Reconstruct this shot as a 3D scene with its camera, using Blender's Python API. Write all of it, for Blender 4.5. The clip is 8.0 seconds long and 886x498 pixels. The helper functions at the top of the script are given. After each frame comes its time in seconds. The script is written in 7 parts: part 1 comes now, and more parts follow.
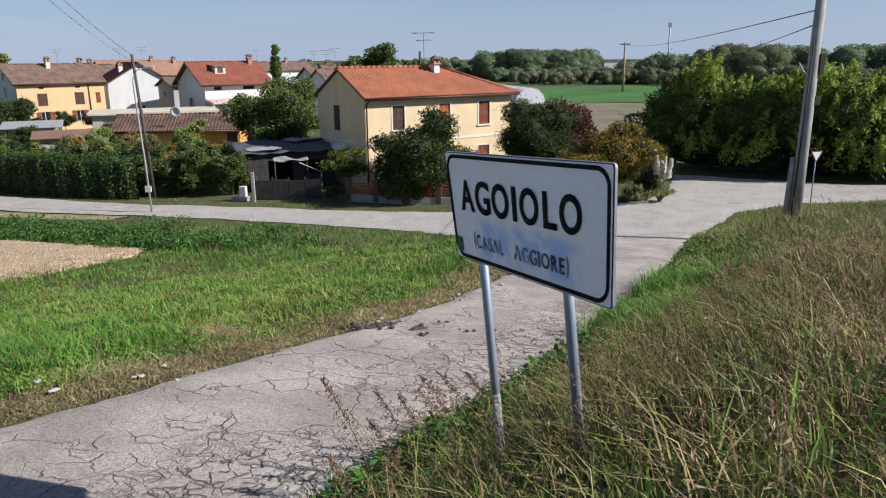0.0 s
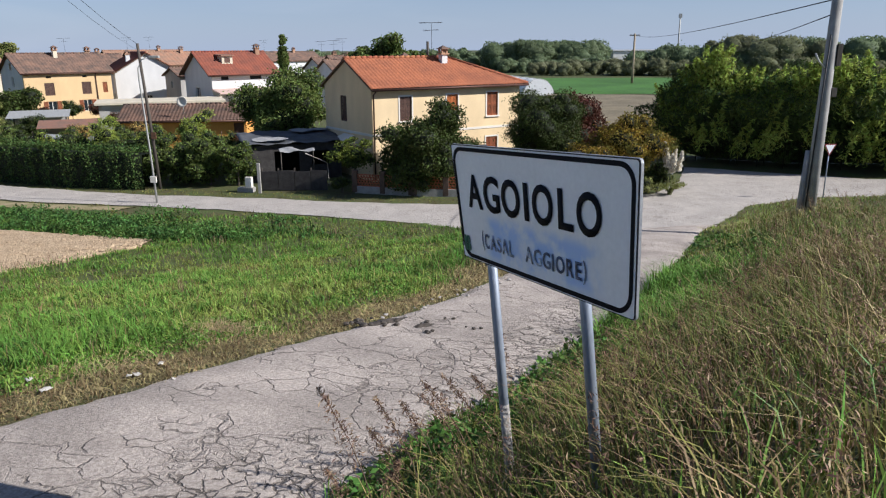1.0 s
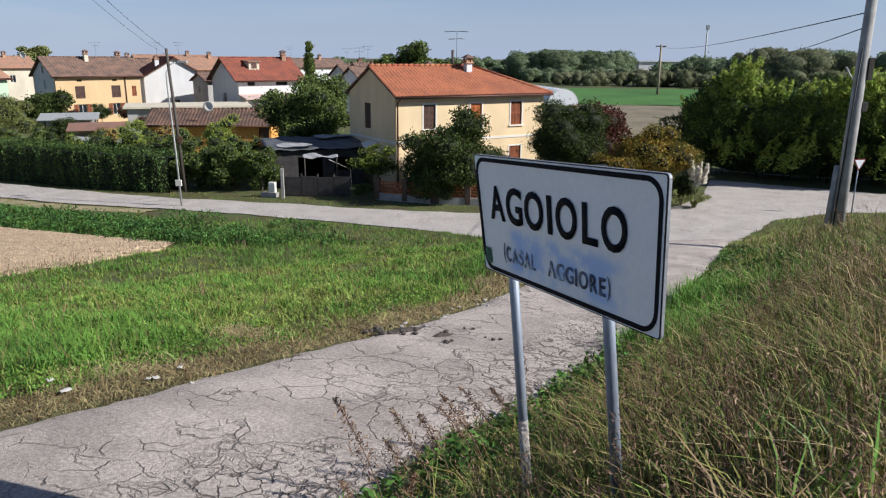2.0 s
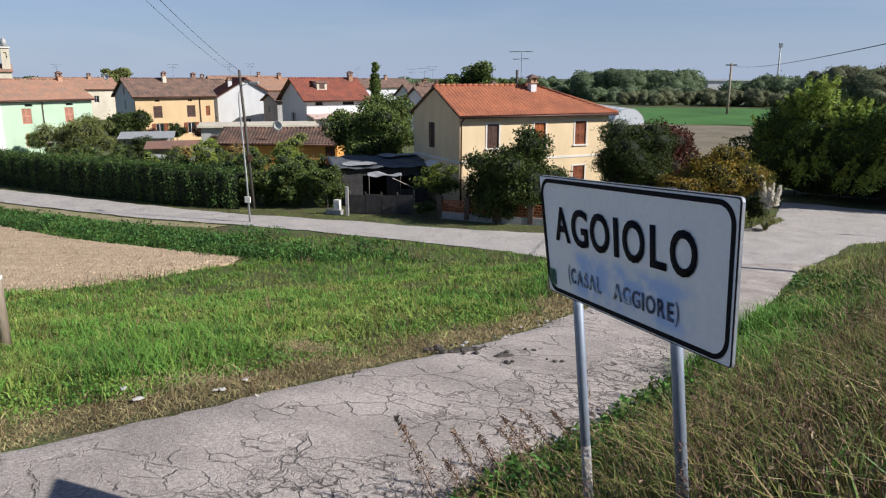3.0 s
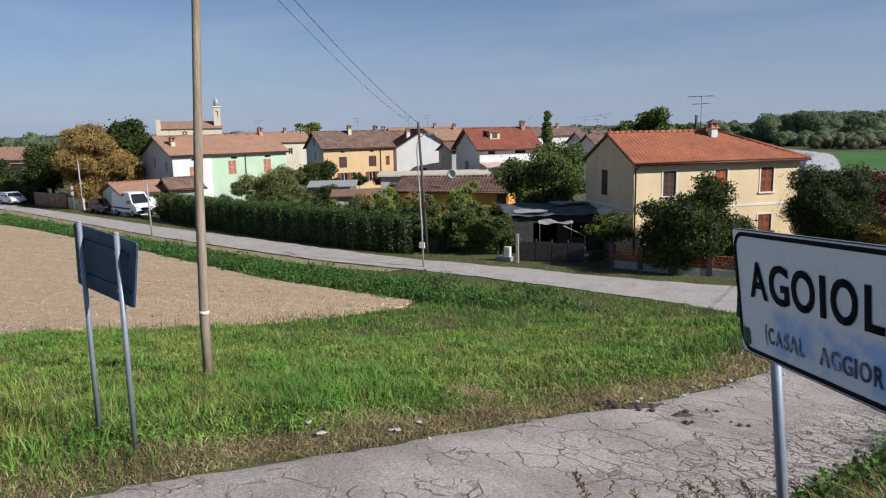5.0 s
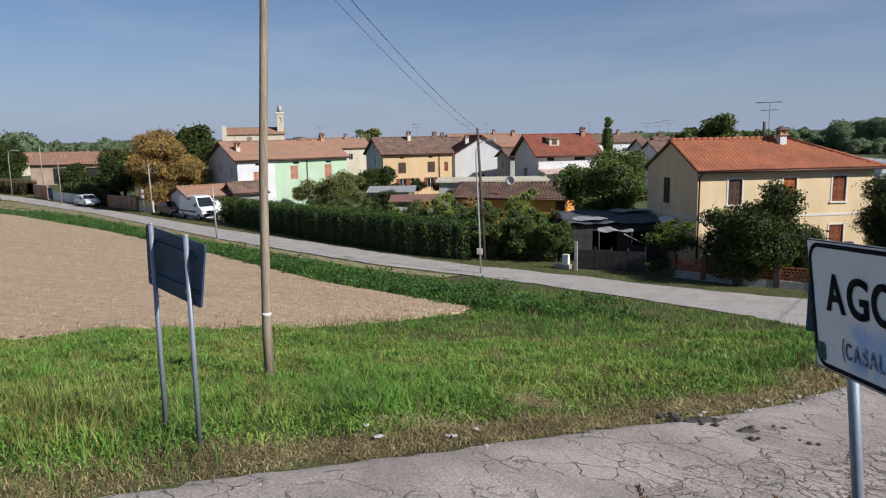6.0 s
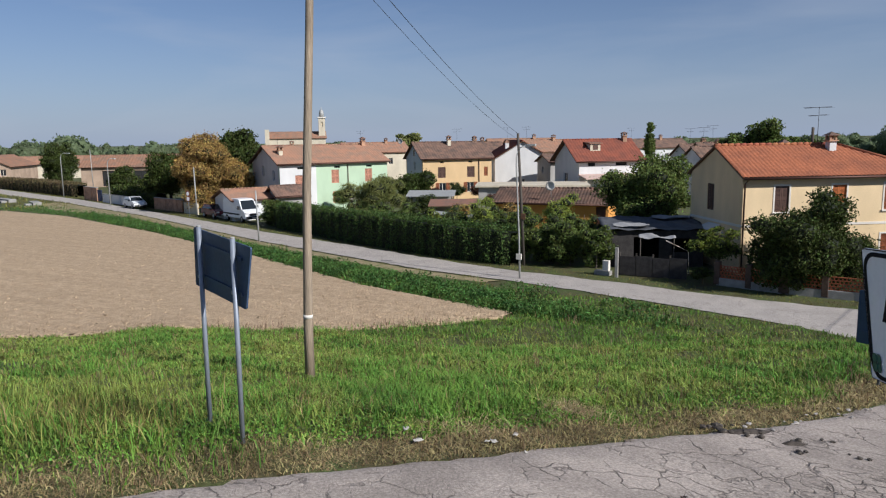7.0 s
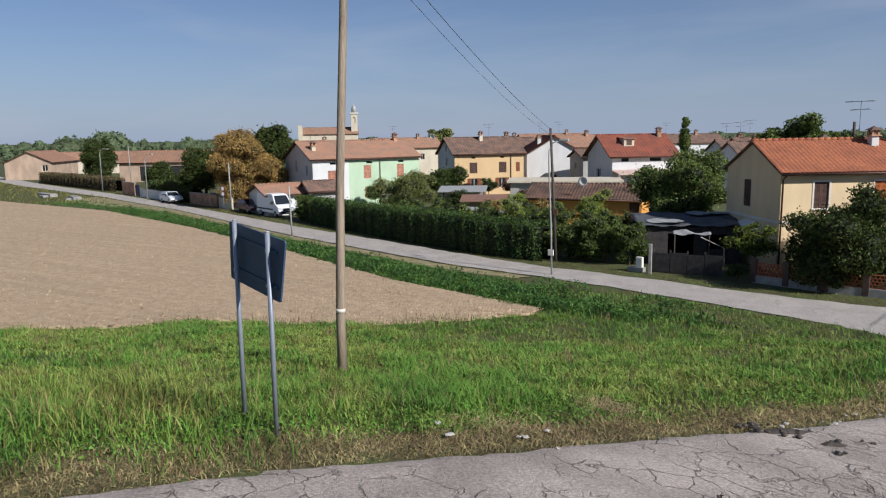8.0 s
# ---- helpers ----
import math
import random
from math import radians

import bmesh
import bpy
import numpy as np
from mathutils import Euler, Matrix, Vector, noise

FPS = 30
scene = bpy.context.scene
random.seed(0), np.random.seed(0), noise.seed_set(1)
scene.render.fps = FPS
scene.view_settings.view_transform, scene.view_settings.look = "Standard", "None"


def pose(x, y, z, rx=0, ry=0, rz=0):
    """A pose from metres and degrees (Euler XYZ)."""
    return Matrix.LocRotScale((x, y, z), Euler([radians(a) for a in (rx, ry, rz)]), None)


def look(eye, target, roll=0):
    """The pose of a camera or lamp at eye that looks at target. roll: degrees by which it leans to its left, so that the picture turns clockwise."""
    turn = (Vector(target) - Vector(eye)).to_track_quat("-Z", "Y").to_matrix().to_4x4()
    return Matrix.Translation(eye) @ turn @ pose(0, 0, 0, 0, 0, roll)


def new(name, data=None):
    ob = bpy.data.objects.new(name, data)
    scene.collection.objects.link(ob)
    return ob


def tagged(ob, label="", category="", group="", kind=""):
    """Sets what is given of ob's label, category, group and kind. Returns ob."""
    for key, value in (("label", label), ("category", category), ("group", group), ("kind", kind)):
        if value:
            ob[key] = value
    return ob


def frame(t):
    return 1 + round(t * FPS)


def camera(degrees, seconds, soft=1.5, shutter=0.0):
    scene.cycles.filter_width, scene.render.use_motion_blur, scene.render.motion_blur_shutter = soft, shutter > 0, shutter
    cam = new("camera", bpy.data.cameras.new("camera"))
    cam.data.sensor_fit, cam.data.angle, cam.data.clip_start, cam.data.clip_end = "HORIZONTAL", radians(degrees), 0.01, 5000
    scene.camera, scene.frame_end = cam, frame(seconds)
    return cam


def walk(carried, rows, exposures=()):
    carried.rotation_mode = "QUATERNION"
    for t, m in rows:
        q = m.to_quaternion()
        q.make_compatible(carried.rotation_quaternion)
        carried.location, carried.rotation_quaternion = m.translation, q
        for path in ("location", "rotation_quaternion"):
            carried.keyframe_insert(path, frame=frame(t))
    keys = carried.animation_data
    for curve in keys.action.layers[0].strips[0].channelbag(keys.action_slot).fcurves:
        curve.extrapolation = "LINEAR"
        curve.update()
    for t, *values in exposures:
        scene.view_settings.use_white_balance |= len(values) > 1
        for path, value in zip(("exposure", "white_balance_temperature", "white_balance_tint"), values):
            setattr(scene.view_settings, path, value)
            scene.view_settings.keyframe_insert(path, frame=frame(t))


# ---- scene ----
PATH = [
    (0.0, (0.000, 0.000, 8.280), (0.0168, 1.9340, 7.7704), -0.51),
    (0.5, (-0.010, 0.183, 8.252), (-0.0068, 2.1136, 7.7298), -0.37),
    (1.0, (0.014, 0.382, 8.240), (0.0113, 2.3100, 7.7076), -0.33),
    (2.5, (0.014, 0.455, 8.249), (-0.1193, 2.3899, 7.7607), 0.49),
    (3.0, (-0.003, 0.448, 8.255), (-0.2327, 2.3801, 7.7932), 0.15),
    (3.5, (-0.018, 0.437, 8.265), (-0.3385, 2.3625, 7.8310), -0.23),
    (4.0, (-0.039, 0.420, 8.283), (-0.5117, 2.3259, 7.9010), -0.93),
    (4.5, (-0.068, 0.412, 8.285), (-0.6553, 2.2922, 7.9375), -1.21),
    (5.0, (-0.086, 0.395, 8.288), (-0.7679, 2.2459, 7.9564), -1.14),
    (6.5, (-0.141, 0.376, 8.288), (-1.0211, 2.1455, 7.9836), -0.93),
    (7.0, (-0.154, 0.352, 8.296), (-1.0772, 2.1009, 7.9978), -0.82),
    (7.5, (-0.164, 0.346, 8.288), (-1.1259, 2.0735, 7.9875), -0.79),
    (8.0, (-0.172, 0.345, 8.285), (-1.1696, 2.0507, 7.9761), -0.90),
]
cam = camera(62.83, 8.0, 1.2)
walk(cam, [(t, look(e, a, r)) for t, e, a, r in PATH], [(0, 0.53, 5900, 11), (1.2, 0.53, 5900, 11), (4.5, 0.33, 5900, 11), (6.5, 0.18, 5900, 11), (8, 0.18, 5900, 11)])

# ---- world, sun, exposure ----
SUN_EL, SUN_AZ = 34.2, 100.5          # degrees; azimuth clockwise from +y
world = bpy.data.worlds.new("sky")
scene.world = world
world.use_nodes = True
wn = world.node_tree.nodes
sky = wn.new("ShaderNodeTexSky")
sky.sky_type = "NISHITA"
sky.sun_disc = False
sky.sun_elevation, sky.sun_rotation = radians(SUN_EL), radians(SUN_AZ)
sky.air_density, sky.dust_density, sky.ozone_density = 0.9, 0.3, 2.5
wn["Background"].inputs[1].default_value = 0.064
tone = wn.new("ShaderNodeMix")
tone.data_type, tone.blend_type = "RGBA", "MULTIPLY"
tone.inputs["Factor"].default_value = 1.0
tone.inputs["B"].default_value = (0.79, 0.82, 0.92, 1)
world.node_tree.links.new(sky.outputs[0], tone.inputs["A"])
# pale haze thickening evenly towards the horizon, all the way round
place = wn.new("ShaderNodeTexCoord")
axes = wn.new("ShaderNodeSeparateXYZ")
up = wn.new("ShaderNodeMath")
up.operation, up.use_clamp = "SUBTRACT", True
up.inputs[0].default_value = 1.0
power = wn.new("ShaderNodeMath")
power.operation = "POWER"
power.inputs[1].default_value = 8.0
thick = wn.new("ShaderNodeMath")
thick.operation = "MULTIPLY"
thick.inputs[1].default_value = 0.85
haze = wn.new("ShaderNodeMix")
haze.data_type = "RGBA"
haze.inputs["B"].default_value = (4.7, 5.4, 6.75, 1)
wl = world.node_tree.links
wl.new(place.outputs["Generated"], axes.inputs[0])
wl.new(axes.outputs["Z"], up.inputs[1])
wl.new(up.outputs[0], power.inputs[0])
wl.new(power.outputs[0], thick.inputs[0])
wl.new(thick.outputs[0], haze.inputs["Factor"])
wl.new(tone.outputs["Result"], haze.inputs["A"])
# thin streaks of high cloud over the whole sky
streak_map = wn.new("ShaderNodeMapping")
streak_map.inputs["Rotation"].default_value = (0.25, 0.35, 0.5)
streak_map.inputs["Scale"].default_value = (1.0, 2.2, 8.0)
streaks = wn.new("ShaderNodeTexNoise")
streaks.inputs["Scale"].default_value = 1.7
streaks.inputs["Detail"].default_value = 7
streaks.inputs["Distortion"].default_value = 0.6
veil = wn.new("ShaderNodeMapRange")
veil.inputs[1].default_value, veil.inputs[2].default_value = 0.46, 0.80
veil.inputs[3].default_value, veil.inputs[4].default_value = 0.0, 0.34
cirrus = wn.new("ShaderNodeMix")
cirrus.data_type = "RGBA"
cirrus.inputs["B"].default_value = (6.6, 6.9, 7.4, 1)
wl.new(place.outputs["Generated"], streak_map.inputs[0])
wl.new(streak_map.outputs[0], streaks.inputs["Vector"])
wl.new(streaks.outputs["Fac"], veil.inputs[0])
wl.new(veil.outputs[0], cirrus.inputs["Factor"])
wl.new(haze.outputs["Result"], cirrus.inputs["A"])
wl.new(cirrus.outputs["Result"], wn["Background"].inputs[0])
sun = new("sun", bpy.data.lights.new("sun", "SUN"))
sun.data.energy, sun.data.angle, sun.data.color = 4.8, radians(0.53), (1.0, 0.93, 0.83)
sun_way = Vector((math.sin(radians(SUN_AZ)) * math.cos(radians(SUN_EL)), math.cos(radians(SUN_AZ)) * math.cos(radians(SUN_EL)), math.sin(radians(SUN_EL))))
sun.matrix_world = look((30, -10, 60), Vector((30, -10, 60)) - sun_way)

# ---- small helpers ----
rng = np.random.default_rng(7)


def mesh_from(name, verts, faces, material, parent=None, smooth=False):
    """One mesh object out of numpy arrays; faces all have the same number of corners."""
    verts, faces = np.asarray(verts, np.float32), np.asarray(faces, np.int32)
    me = bpy.data.meshes.new(name)
    k = faces.shape[1]
    me.vertices.add(len(verts))
    me.vertices.foreach_set("co", verts.ravel())
    me.loops.add(faces.size)
    me.loops.foreach_set("vertex_index", faces.ravel())
    me.polygons.add(len(faces))
    me.polygons.foreach_set("loop_start", np.arange(0, faces.size, k, dtype=np.int32))
    me.polygons.foreach_set("loop_total", np.full(len(faces), k, np.int32))
    if smooth:
        me.polygons.foreach_set("use_smooth", np.ones(len(faces), bool))
    me.update(calc_edges=True)
    me.validate()
    me.materials.append(material)
    ob = new(name, me)
    if parent:
        ob.parent = parent
    return ob


def part(name, bm, material, parent=None, label="", smooth=False):
    """A bmesh as one mesh object under a thing or a part."""
    me = bpy.data.meshes.new(name)
    bmesh.ops.recalc_face_normals(bm, faces=bm.faces)
    if smooth:
        for f in bm.faces:
            f.smooth = True
    bm.to_mesh(me)
    bm.free()
    me.materials.append(material)
    ob = new(name, me)
    if parent:
        ob.parent = parent
    if label:
        tagged(ob, label)
    return ob


def thing(name, m, label, category, group="", kind=""):
    ob = new(name)
    ob.empty_display_size = 0.2
    ob.matrix_world = m
    return tagged(ob, label, category, group, kind)


def box(x0, x1, y0, y1, z0, z1, bm=None, bevel=0.0):
    bm = bm or bmesh.new()
    r = bmesh.ops.create_cube(bm, size=1, matrix=Matrix.LocRotScale(((x0 + x1) / 2, (y0 + y1) / 2, (z0 + z1) / 2), None, (x1 - x0, y1 - y0, z1 - z0)))
    if bevel:
        es = list({e for v in r["verts"] for e in v.link_edges})
        bmesh.ops.bevel(bm, geom=es, offset=bevel, segments=2, affect="EDGES", profile=0.6)
    return bm


def tube(pts, radii, seg=10, bm=None):
    """A round rod through the points, with a radius at each."""
    bm = bm or bmesh.new()
    pts = [Vector(p) for p in pts]
    rings = []
    for i, p in enumerate(pts):
        d = (pts[min(i + 1, len(pts) - 1)] - pts[max(i - 1, 0)]).normalized()
        a = d.orthogonal().normalized() if abs(d.z) < 0.9 else Vector((1, 0, 0))
        a = (a - d * a.dot(d)).normalized()
        b = d.cross(a)
        rings.append([bm.verts.new(p + float(radii[i]) * (a * math.cos(k * 2 * math.pi / seg) + b * math.sin(k * 2 * math.pi / seg))) for k in range(seg)])
    for r0, r1 in zip(rings, rings[1:]):
        for k in range(seg):
            f = bm.faces.new((r0[k], r0[(k + 1) % seg], r1[(k + 1) % seg], r1[k]))
            f.smooth = True
    bm.faces.new(rings[0][::-1])
    bm.faces.new(rings[-1])
    return bm


# ---- materials ----
def material(name, colour, rough=0.8, metal=0.0, vary=0.25, scale=3.0, fine=60.0, bump=0.2, second=None, island=0.0, translucent=0.0, spec=0.3, streak=1.0):
    """Principled surface with stains at one scale, grain at a finer one, and relief."""
    m = bpy.data.materials.new(name)
    m.use_nodes = True
    nt = m.node_tree
    n, l = nt.nodes, nt.links
    bsdf = n["Principled BSDF"]
    bsdf.inputs["Roughness"].default_value = rough
    bsdf.inputs["Metallic"].default_value = metal
    bsdf.inputs["Specular IOR Level"].default_value = spec
    tc = n.new("ShaderNodeTexCoord")
    mp = n.new("ShaderNodeMapping")
    mp.inputs["Scale"].default_value = (1, 1, streak)
    l.new(tc.outputs["Object"], mp.inputs[0])
    n1, n2 = n.new("ShaderNodeTexNoise"), n.new("ShaderNodeTexNoise")
    n1.inputs["Scale"].default_value, n2.inputs["Scale"].default_value = scale, fine
    n1.inputs["Detail"].default_value = 6
    n2.inputs["Detail"].default_value = 3
    l.new(mp.outputs[0], n1.inputs["Vector"])
    l.new(mp.outputs[0], n2.inputs["Vector"])
    second = second or tuple(c * (1 - vary) for c in colour)
    ramp = n.new("ShaderNodeValToRGB")
    ramp.color_ramp.elements[0].position, ramp.color_ramp.elements[1].position = 0.36, 0.64
    ramp.color_ramp.elements[0].color, ramp.color_ramp.elements[1].color = (*second, 1), (*colour, 1)
    l.new(n1.outputs["Fac"], ramp.inputs[0])
    hsv = n.new("ShaderNodeHueSaturation")
    mr = n.new("ShaderNodeMapRange")
    mr.inputs[1].default_value, mr.inputs[2].default_value = 0.3, 0.7
    mr.inputs[3].default_value, mr.inputs[4].default_value = 1 - vary * 0.6, 1 + vary * 0.6
    l.new(n2.outputs["Fac"], mr.inputs[0])
    l.new(ramp.outputs[0], hsv.inputs["Color"])
    l.new(mr.outputs[0], hsv.inputs["Value"])
    out = hsv.outputs[0]
    if island:
        geo = n.new("ShaderNodeNewGeometry")
        h2 = n.new("ShaderNodeHueSaturation")
        m2, m3 = n.new("ShaderNodeMapRange"), n.new("ShaderNodeMapRange")
        m2.inputs[3].default_value, m2.inputs[4].default_value = 1 - island, 1 + island
        m3.inputs[3].default_value, m3.inputs[4].default_value = 0.5 - island * 0.06, 0.5 + island * 0.06
        l.new(geo.outputs["Random Per Island"], m2.inputs[0])
        l.new(geo.outputs["Random Per Island"], m3.inputs[0])
        l.new(m2.outputs[0], h2.inputs["Value"])
        l.new(m3.outputs[0], h2.inputs["Hue"])
        l.new(out, h2.inputs["Color"])
        out = h2.outputs[0]
    l.new(out, bsdf.inputs["Base Color"])
    if bump:
        bp = n.new("ShaderNodeBump")
        bp.inputs["Strength"].default_value = bump
        bp.inputs["Distance"].default_value = 0.02
        l.new(n2.outputs["Fac"], bp.inputs["Height"])
        l.new(bp.outputs[0], bsdf.inputs["Normal"])
    if translucent:
        tr, mix = n.new("ShaderNodeBsdfTranslucent"), n.new("ShaderNodeMixShader")
        mix.inputs[0].default_value = translucent
        l.new(out, tr.inputs[0])
        l.new(bsdf.outputs[0], mix.inputs[1])
        l.new(tr.outputs[0], mix.inputs[2])
        l.new(mix.outputs[0], n["Material Output"].inputs[0])
    return m


def plaster(name, colour, vary=0.1):
    return material(name, colour, rough=0.9, vary=vary, scale=0.7, fine=30, bump=0.12, streak=0.5)


M_GROUND = material("grassy_earth", (0.075, 0.10, 0.028), vary=0.5, scale=0.9, fine=24, bump=1.0, second=(0.085, 0.075, 0.035))
M_WALL_YELLOW = plaster("yellow_plaster", (0.78, 0.60, 0.36), 0.12)
M_WALL_GREEN = plaster("green_plaster", (0.47, 0.60, 0.42))
M_WALL_WHITE = plaster("white_plaster", (0.68, 0.67, 0.65))
M_WALL_ORANGE = plaster("orange_plaster", (0.66, 0.465, 0.25))
M_WALL_DEEP = plaster("deep_orange_plaster", (0.70, 0.33, 0.08))
M_WALL_GREY = plaster("grey_plaster", (0.42, 0.40, 0.37), 0.2)
M_WALL_CREAM = plaster("cream_plaster", (0.62, 0.55, 0.42), 0.15)
M_BRICK = material("old_brick", (0.46, 0.27, 0.17), vary=0.35, scale=1.5, fine=22, bump=0.3)
M_FARM = plaster("old_farm_plaster", (0.50, 0.37, 0.27), 0.25)
M_CANOPY = plaster("faded_pink_canopy", (0.58, 0.42, 0.36), 0.12)
M_TRIM = plaster("white_trim", (0.75, 0.70, 0.62), 0.08)
M_TILE_NEW = material("red_roof_tile", (0.35, 0.115, 0.055), vary=0.35, scale=0.8, fine=9, bump=0.15, island=0.25, second=(0.25, 0.085, 0.045))
M_TILE_RED = material("deep_red_roof_tile", (0.25, 0.07, 0.042), vary=0.35, scale=0.8, fine=9, bump=0.15, island=0.25, second=(0.17, 0.055, 0.038))
M_TILE_OLD = material("weathered_roof_tile", (0.19, 0.11, 0.08), vary=0.45, scale=1.0, fine=9, bump=0.2, second=(0.10, 0.068, 0.055), island=0.3)
M_TILE_PALE = material("pale_roof_tile", (0.30, 0.155, 0.10), vary=0.35, scale=0.9, fine=9, bump=0.2, second=(0.22, 0.14, 0.10), island=0.25)
M_SOFFIT = material("eaves_wood", (0.16, 0.085, 0.05), vary=0.3, scale=4)
M_SHUTTER = material("red_brown_shutter", (0.27, 0.085, 0.035), rough=0.6, vary=0.2, scale=3, fine=20)
M_SHUTTER_OR = material("orange_shutter", (0.50, 0.15, 0.04), rough=0.6, vary=0.2, scale=3, fine=20)
M_SHUTTER_DK = material("dark_brown_shutter", (0.11, 0.06, 0.045), rough=0.6, vary=0.2, scale=3, fine=20)
M_SHUTTER_PINK = material("faded_pink_shutter", (0.55, 0.26, 0.17), rough=0.7, vary=0.15, scale=3, fine=20)
M_GLASS = material("window_glass", (0.02, 0.025, 0.03), rough=0.08, vary=0.1, spec=0.6, bump=0)
M_GUTTER = material("copper_brown_gutter", (0.10, 0.05, 0.035), rough=0.5, metal=0.3, vary=0.2)
M_CONCRETE = material("weathered_concrete", (0.36, 0.345, 0.32), vary=0.25, scale=2.5, fine=50, bump=0.3)
M_WOOD_POLE = material("weathered_pole_wood", (0.36, 0.285, 0.205), vary=0.35, scale=5, fine=50, bump=0.4, streak=0.08)
M_WOOD_DARK = material("dark_pole_wood", (0.10, 0.085, 0.07), vary=0.3, scale=5, fine=40, bump=0.3, streak=0.08)
M_STEEL = material("galvanised_steel", (0.31, 0.345, 0.40), rough=0.55, metal=0.45, vary=0.18, scale=9, fine=70, bump=0.05, streak=0.2)
M_STEEL_DULL = material("dull_zinc", (0.42, 0.42, 0.40), rough=0.6, metal=0.2, vary=0.2, scale=6)
M_WIRE = material("black_cable", (0.03, 0.03, 0.03), rough=0.6, vary=0.1)
M_DARK = material("dark_void", (0.03, 0.03, 0.03), vary=0.2)

# ---- terrain ----
LEFT = np.array([(-22, -17), (-9.6, 0.0), (-7.12, 4.21), (-5.9, 6.3), (-4.05, 8.6), (-2.34, 10.9), (-0.75, 12.9), (0.11, 14.3), (1.65, 17.4), (3.3, 22.0), (4.5, 26.5), (4.6, 30.0), (3.4, 32.4), (0.75, 34.4)])
RIGHT = np.array([(-16, -17), (-4.6, 0.2), (-1.12, 5.8), (-0.11, 7.6), (0.72, 8.7), (2.05, 10.9), (3.73, 13.9), (6.42, 19.4), (9.2, 25.5), (11.35, 30.0), (13.2, 34.4), (16.4, 38.6), (20.3, 40.7), (26.6, 41.6), (70, 40.0)])
NEAR = np.array([(-210, 104), (-140, 80), (-100, 69), (-71.3, 59.3), (-42.2, 47.2), (-32.3, 43.8), (-22.95, 40.7), (-16.3, 39.5), (-11.2, 38.2), (-5.8, 36.6), (-0.9, 34.9), (3.4, 32.4), (13.2, 34.4), (16.4, 38.6), (20.3, 40.7), (26.6, 41.6), (70, 40.0)])
FAR = np.array([(-212, 110), (-141, 85), (-101, 72.9), (-72.5, 62.5), (-45.5, 52.1), (-33.0, 48.0), (-22.6, 44.3), (-17.7, 42.9), (-10.7, 41.7), (-5.8, 40.5), (0.5, 39.6), (6.5, 39.9), (12.6, 42.6), (15.2, 46.5), (17.3, 52.2), (27.5, 46.9), (72, 45.0)])


def nearest(x, y, line):
    best, ex, ey = np.full(x.shape, 1e9), np.zeros(x.shape), np.zeros(x.shape)
    for a, b in zip(line, line[1:]):
        d = b - a
        k = np.clip(((x - a[0]) * d[0] + (y - a[1]) * d[1]) / (d @ d), 0, 1)
        qx, qy = a[0] + k * d[0], a[1] + k * d[1]
        r = np.hypot(x - qx, y - qy)
        w = r < best
        best, ex, ey = np.where(w, r, best), np.where(w, qx, ex), np.where(w, qy, ey)
    return best, ex, ey


def road_z(x, y):
    """Height of the paving: the ramp's slope, running out where it meets the village road."""
    x, y = np.asarray(x, float), np.asarray(y, float)
    p = 3.64 - 0.0257 * (x + 0.4) - 0.1186 * (y - 12.3)
    q = nearest(x, y, NEAR)[0] * np.where(y > np.interp(x, NEAR[:, 0], NEAR[:, 1]), -1, 1)
    w = np.clip((q + 1.0) / 8.0, 0, 1)
    return 0.5 * (p + np.sqrt(p * p + 0.09)) * w * w * (3 - 2 * w)


def inside(x, y, poly):
    c = np.zeros(x.shape, bool)
    for (ax, ay), (bx, by) in zip(poly, np.roll(poly, -1, 0)):
        if ay != by:
            c ^= ((ay > y) != (by > y)) & (x < (bx - ax) * (y - ay) / (by - ay) + ax)
    return c


RAMP_POLY = np.vstack([LEFT, RIGHT[:11][::-1]])
LOW_POLY = np.vstack([NEAR, FAR[::-1]])


def height(x, y):
    """Height of the grassy ground: the ramp on its bank, the slope down to the field, the flat land."""
    x, y = np.asarray(x, float), np.asarray(y, float)
    dl, lx, ly = nearest(x, y, LEFT)
    dr, rx, ry = nearest(x, y, RIGHT)
    zl = road_z(lx, ly) - 0.18 * np.maximum(0, dl - 2.0) - 0.02 * dl.clip(0, 2)
    zl = 0.5 * (zl + np.sqrt(zl * zl + 0.04)) - 0.06
    top = np.interp(ry, [-5, 4, 12, 20, 27, 36], [2.1, 2.1, 1.75, 1.4, 1.1, 0])
    s = np.clip(dr / 4.4, 0, 1)
    zr = road_z(rx, ry) + top * s * s * (3 - 2 * s)
    fall = np.clip((dr - 11) / 30, 0, 1)
    zr = zr * (1 - fall * fall * (3 - 2 * fall))
    zr = np.where(dr > 3, np.maximum(zr - 0.06 * np.clip((dr - 3) / 6, 0, 1), -0.06), zr)
    z = np.where(dl < dr, zl, zr)
    z = np.where(inside(x, y, RAMP_POLY) | inside(x, y, LOW_POLY), road_z(x, y) - 0.09, z)
    lump = 0.05 * np.sin(x * 1.7 + 0.6 * y) * np.sin(y * 1.3 - 0.5 * x) + 0.03 * np.sin(3.1 * x) * np.sin(2.7 * y + 1)
    near = np.minimum(nearest(x, y, NEAR)[0], np.minimum(dl, dr))
    z = z + 0.15 * np.exp(-((x + 6.7) ** 2 + (y - 7.05) ** 2) / 0.5)
    return z + lump * np.clip(near / 2 - 0.2, 0, 1) * (np.hypot(x, y) < 80) * np.clip((z - 0.25) / 0.6, 0, 1)


def graded(parts):
    out = []
    for a, b, s in parts:
        out += list(np.arange(a, b - 1e-6, s))
    return np.array(out)


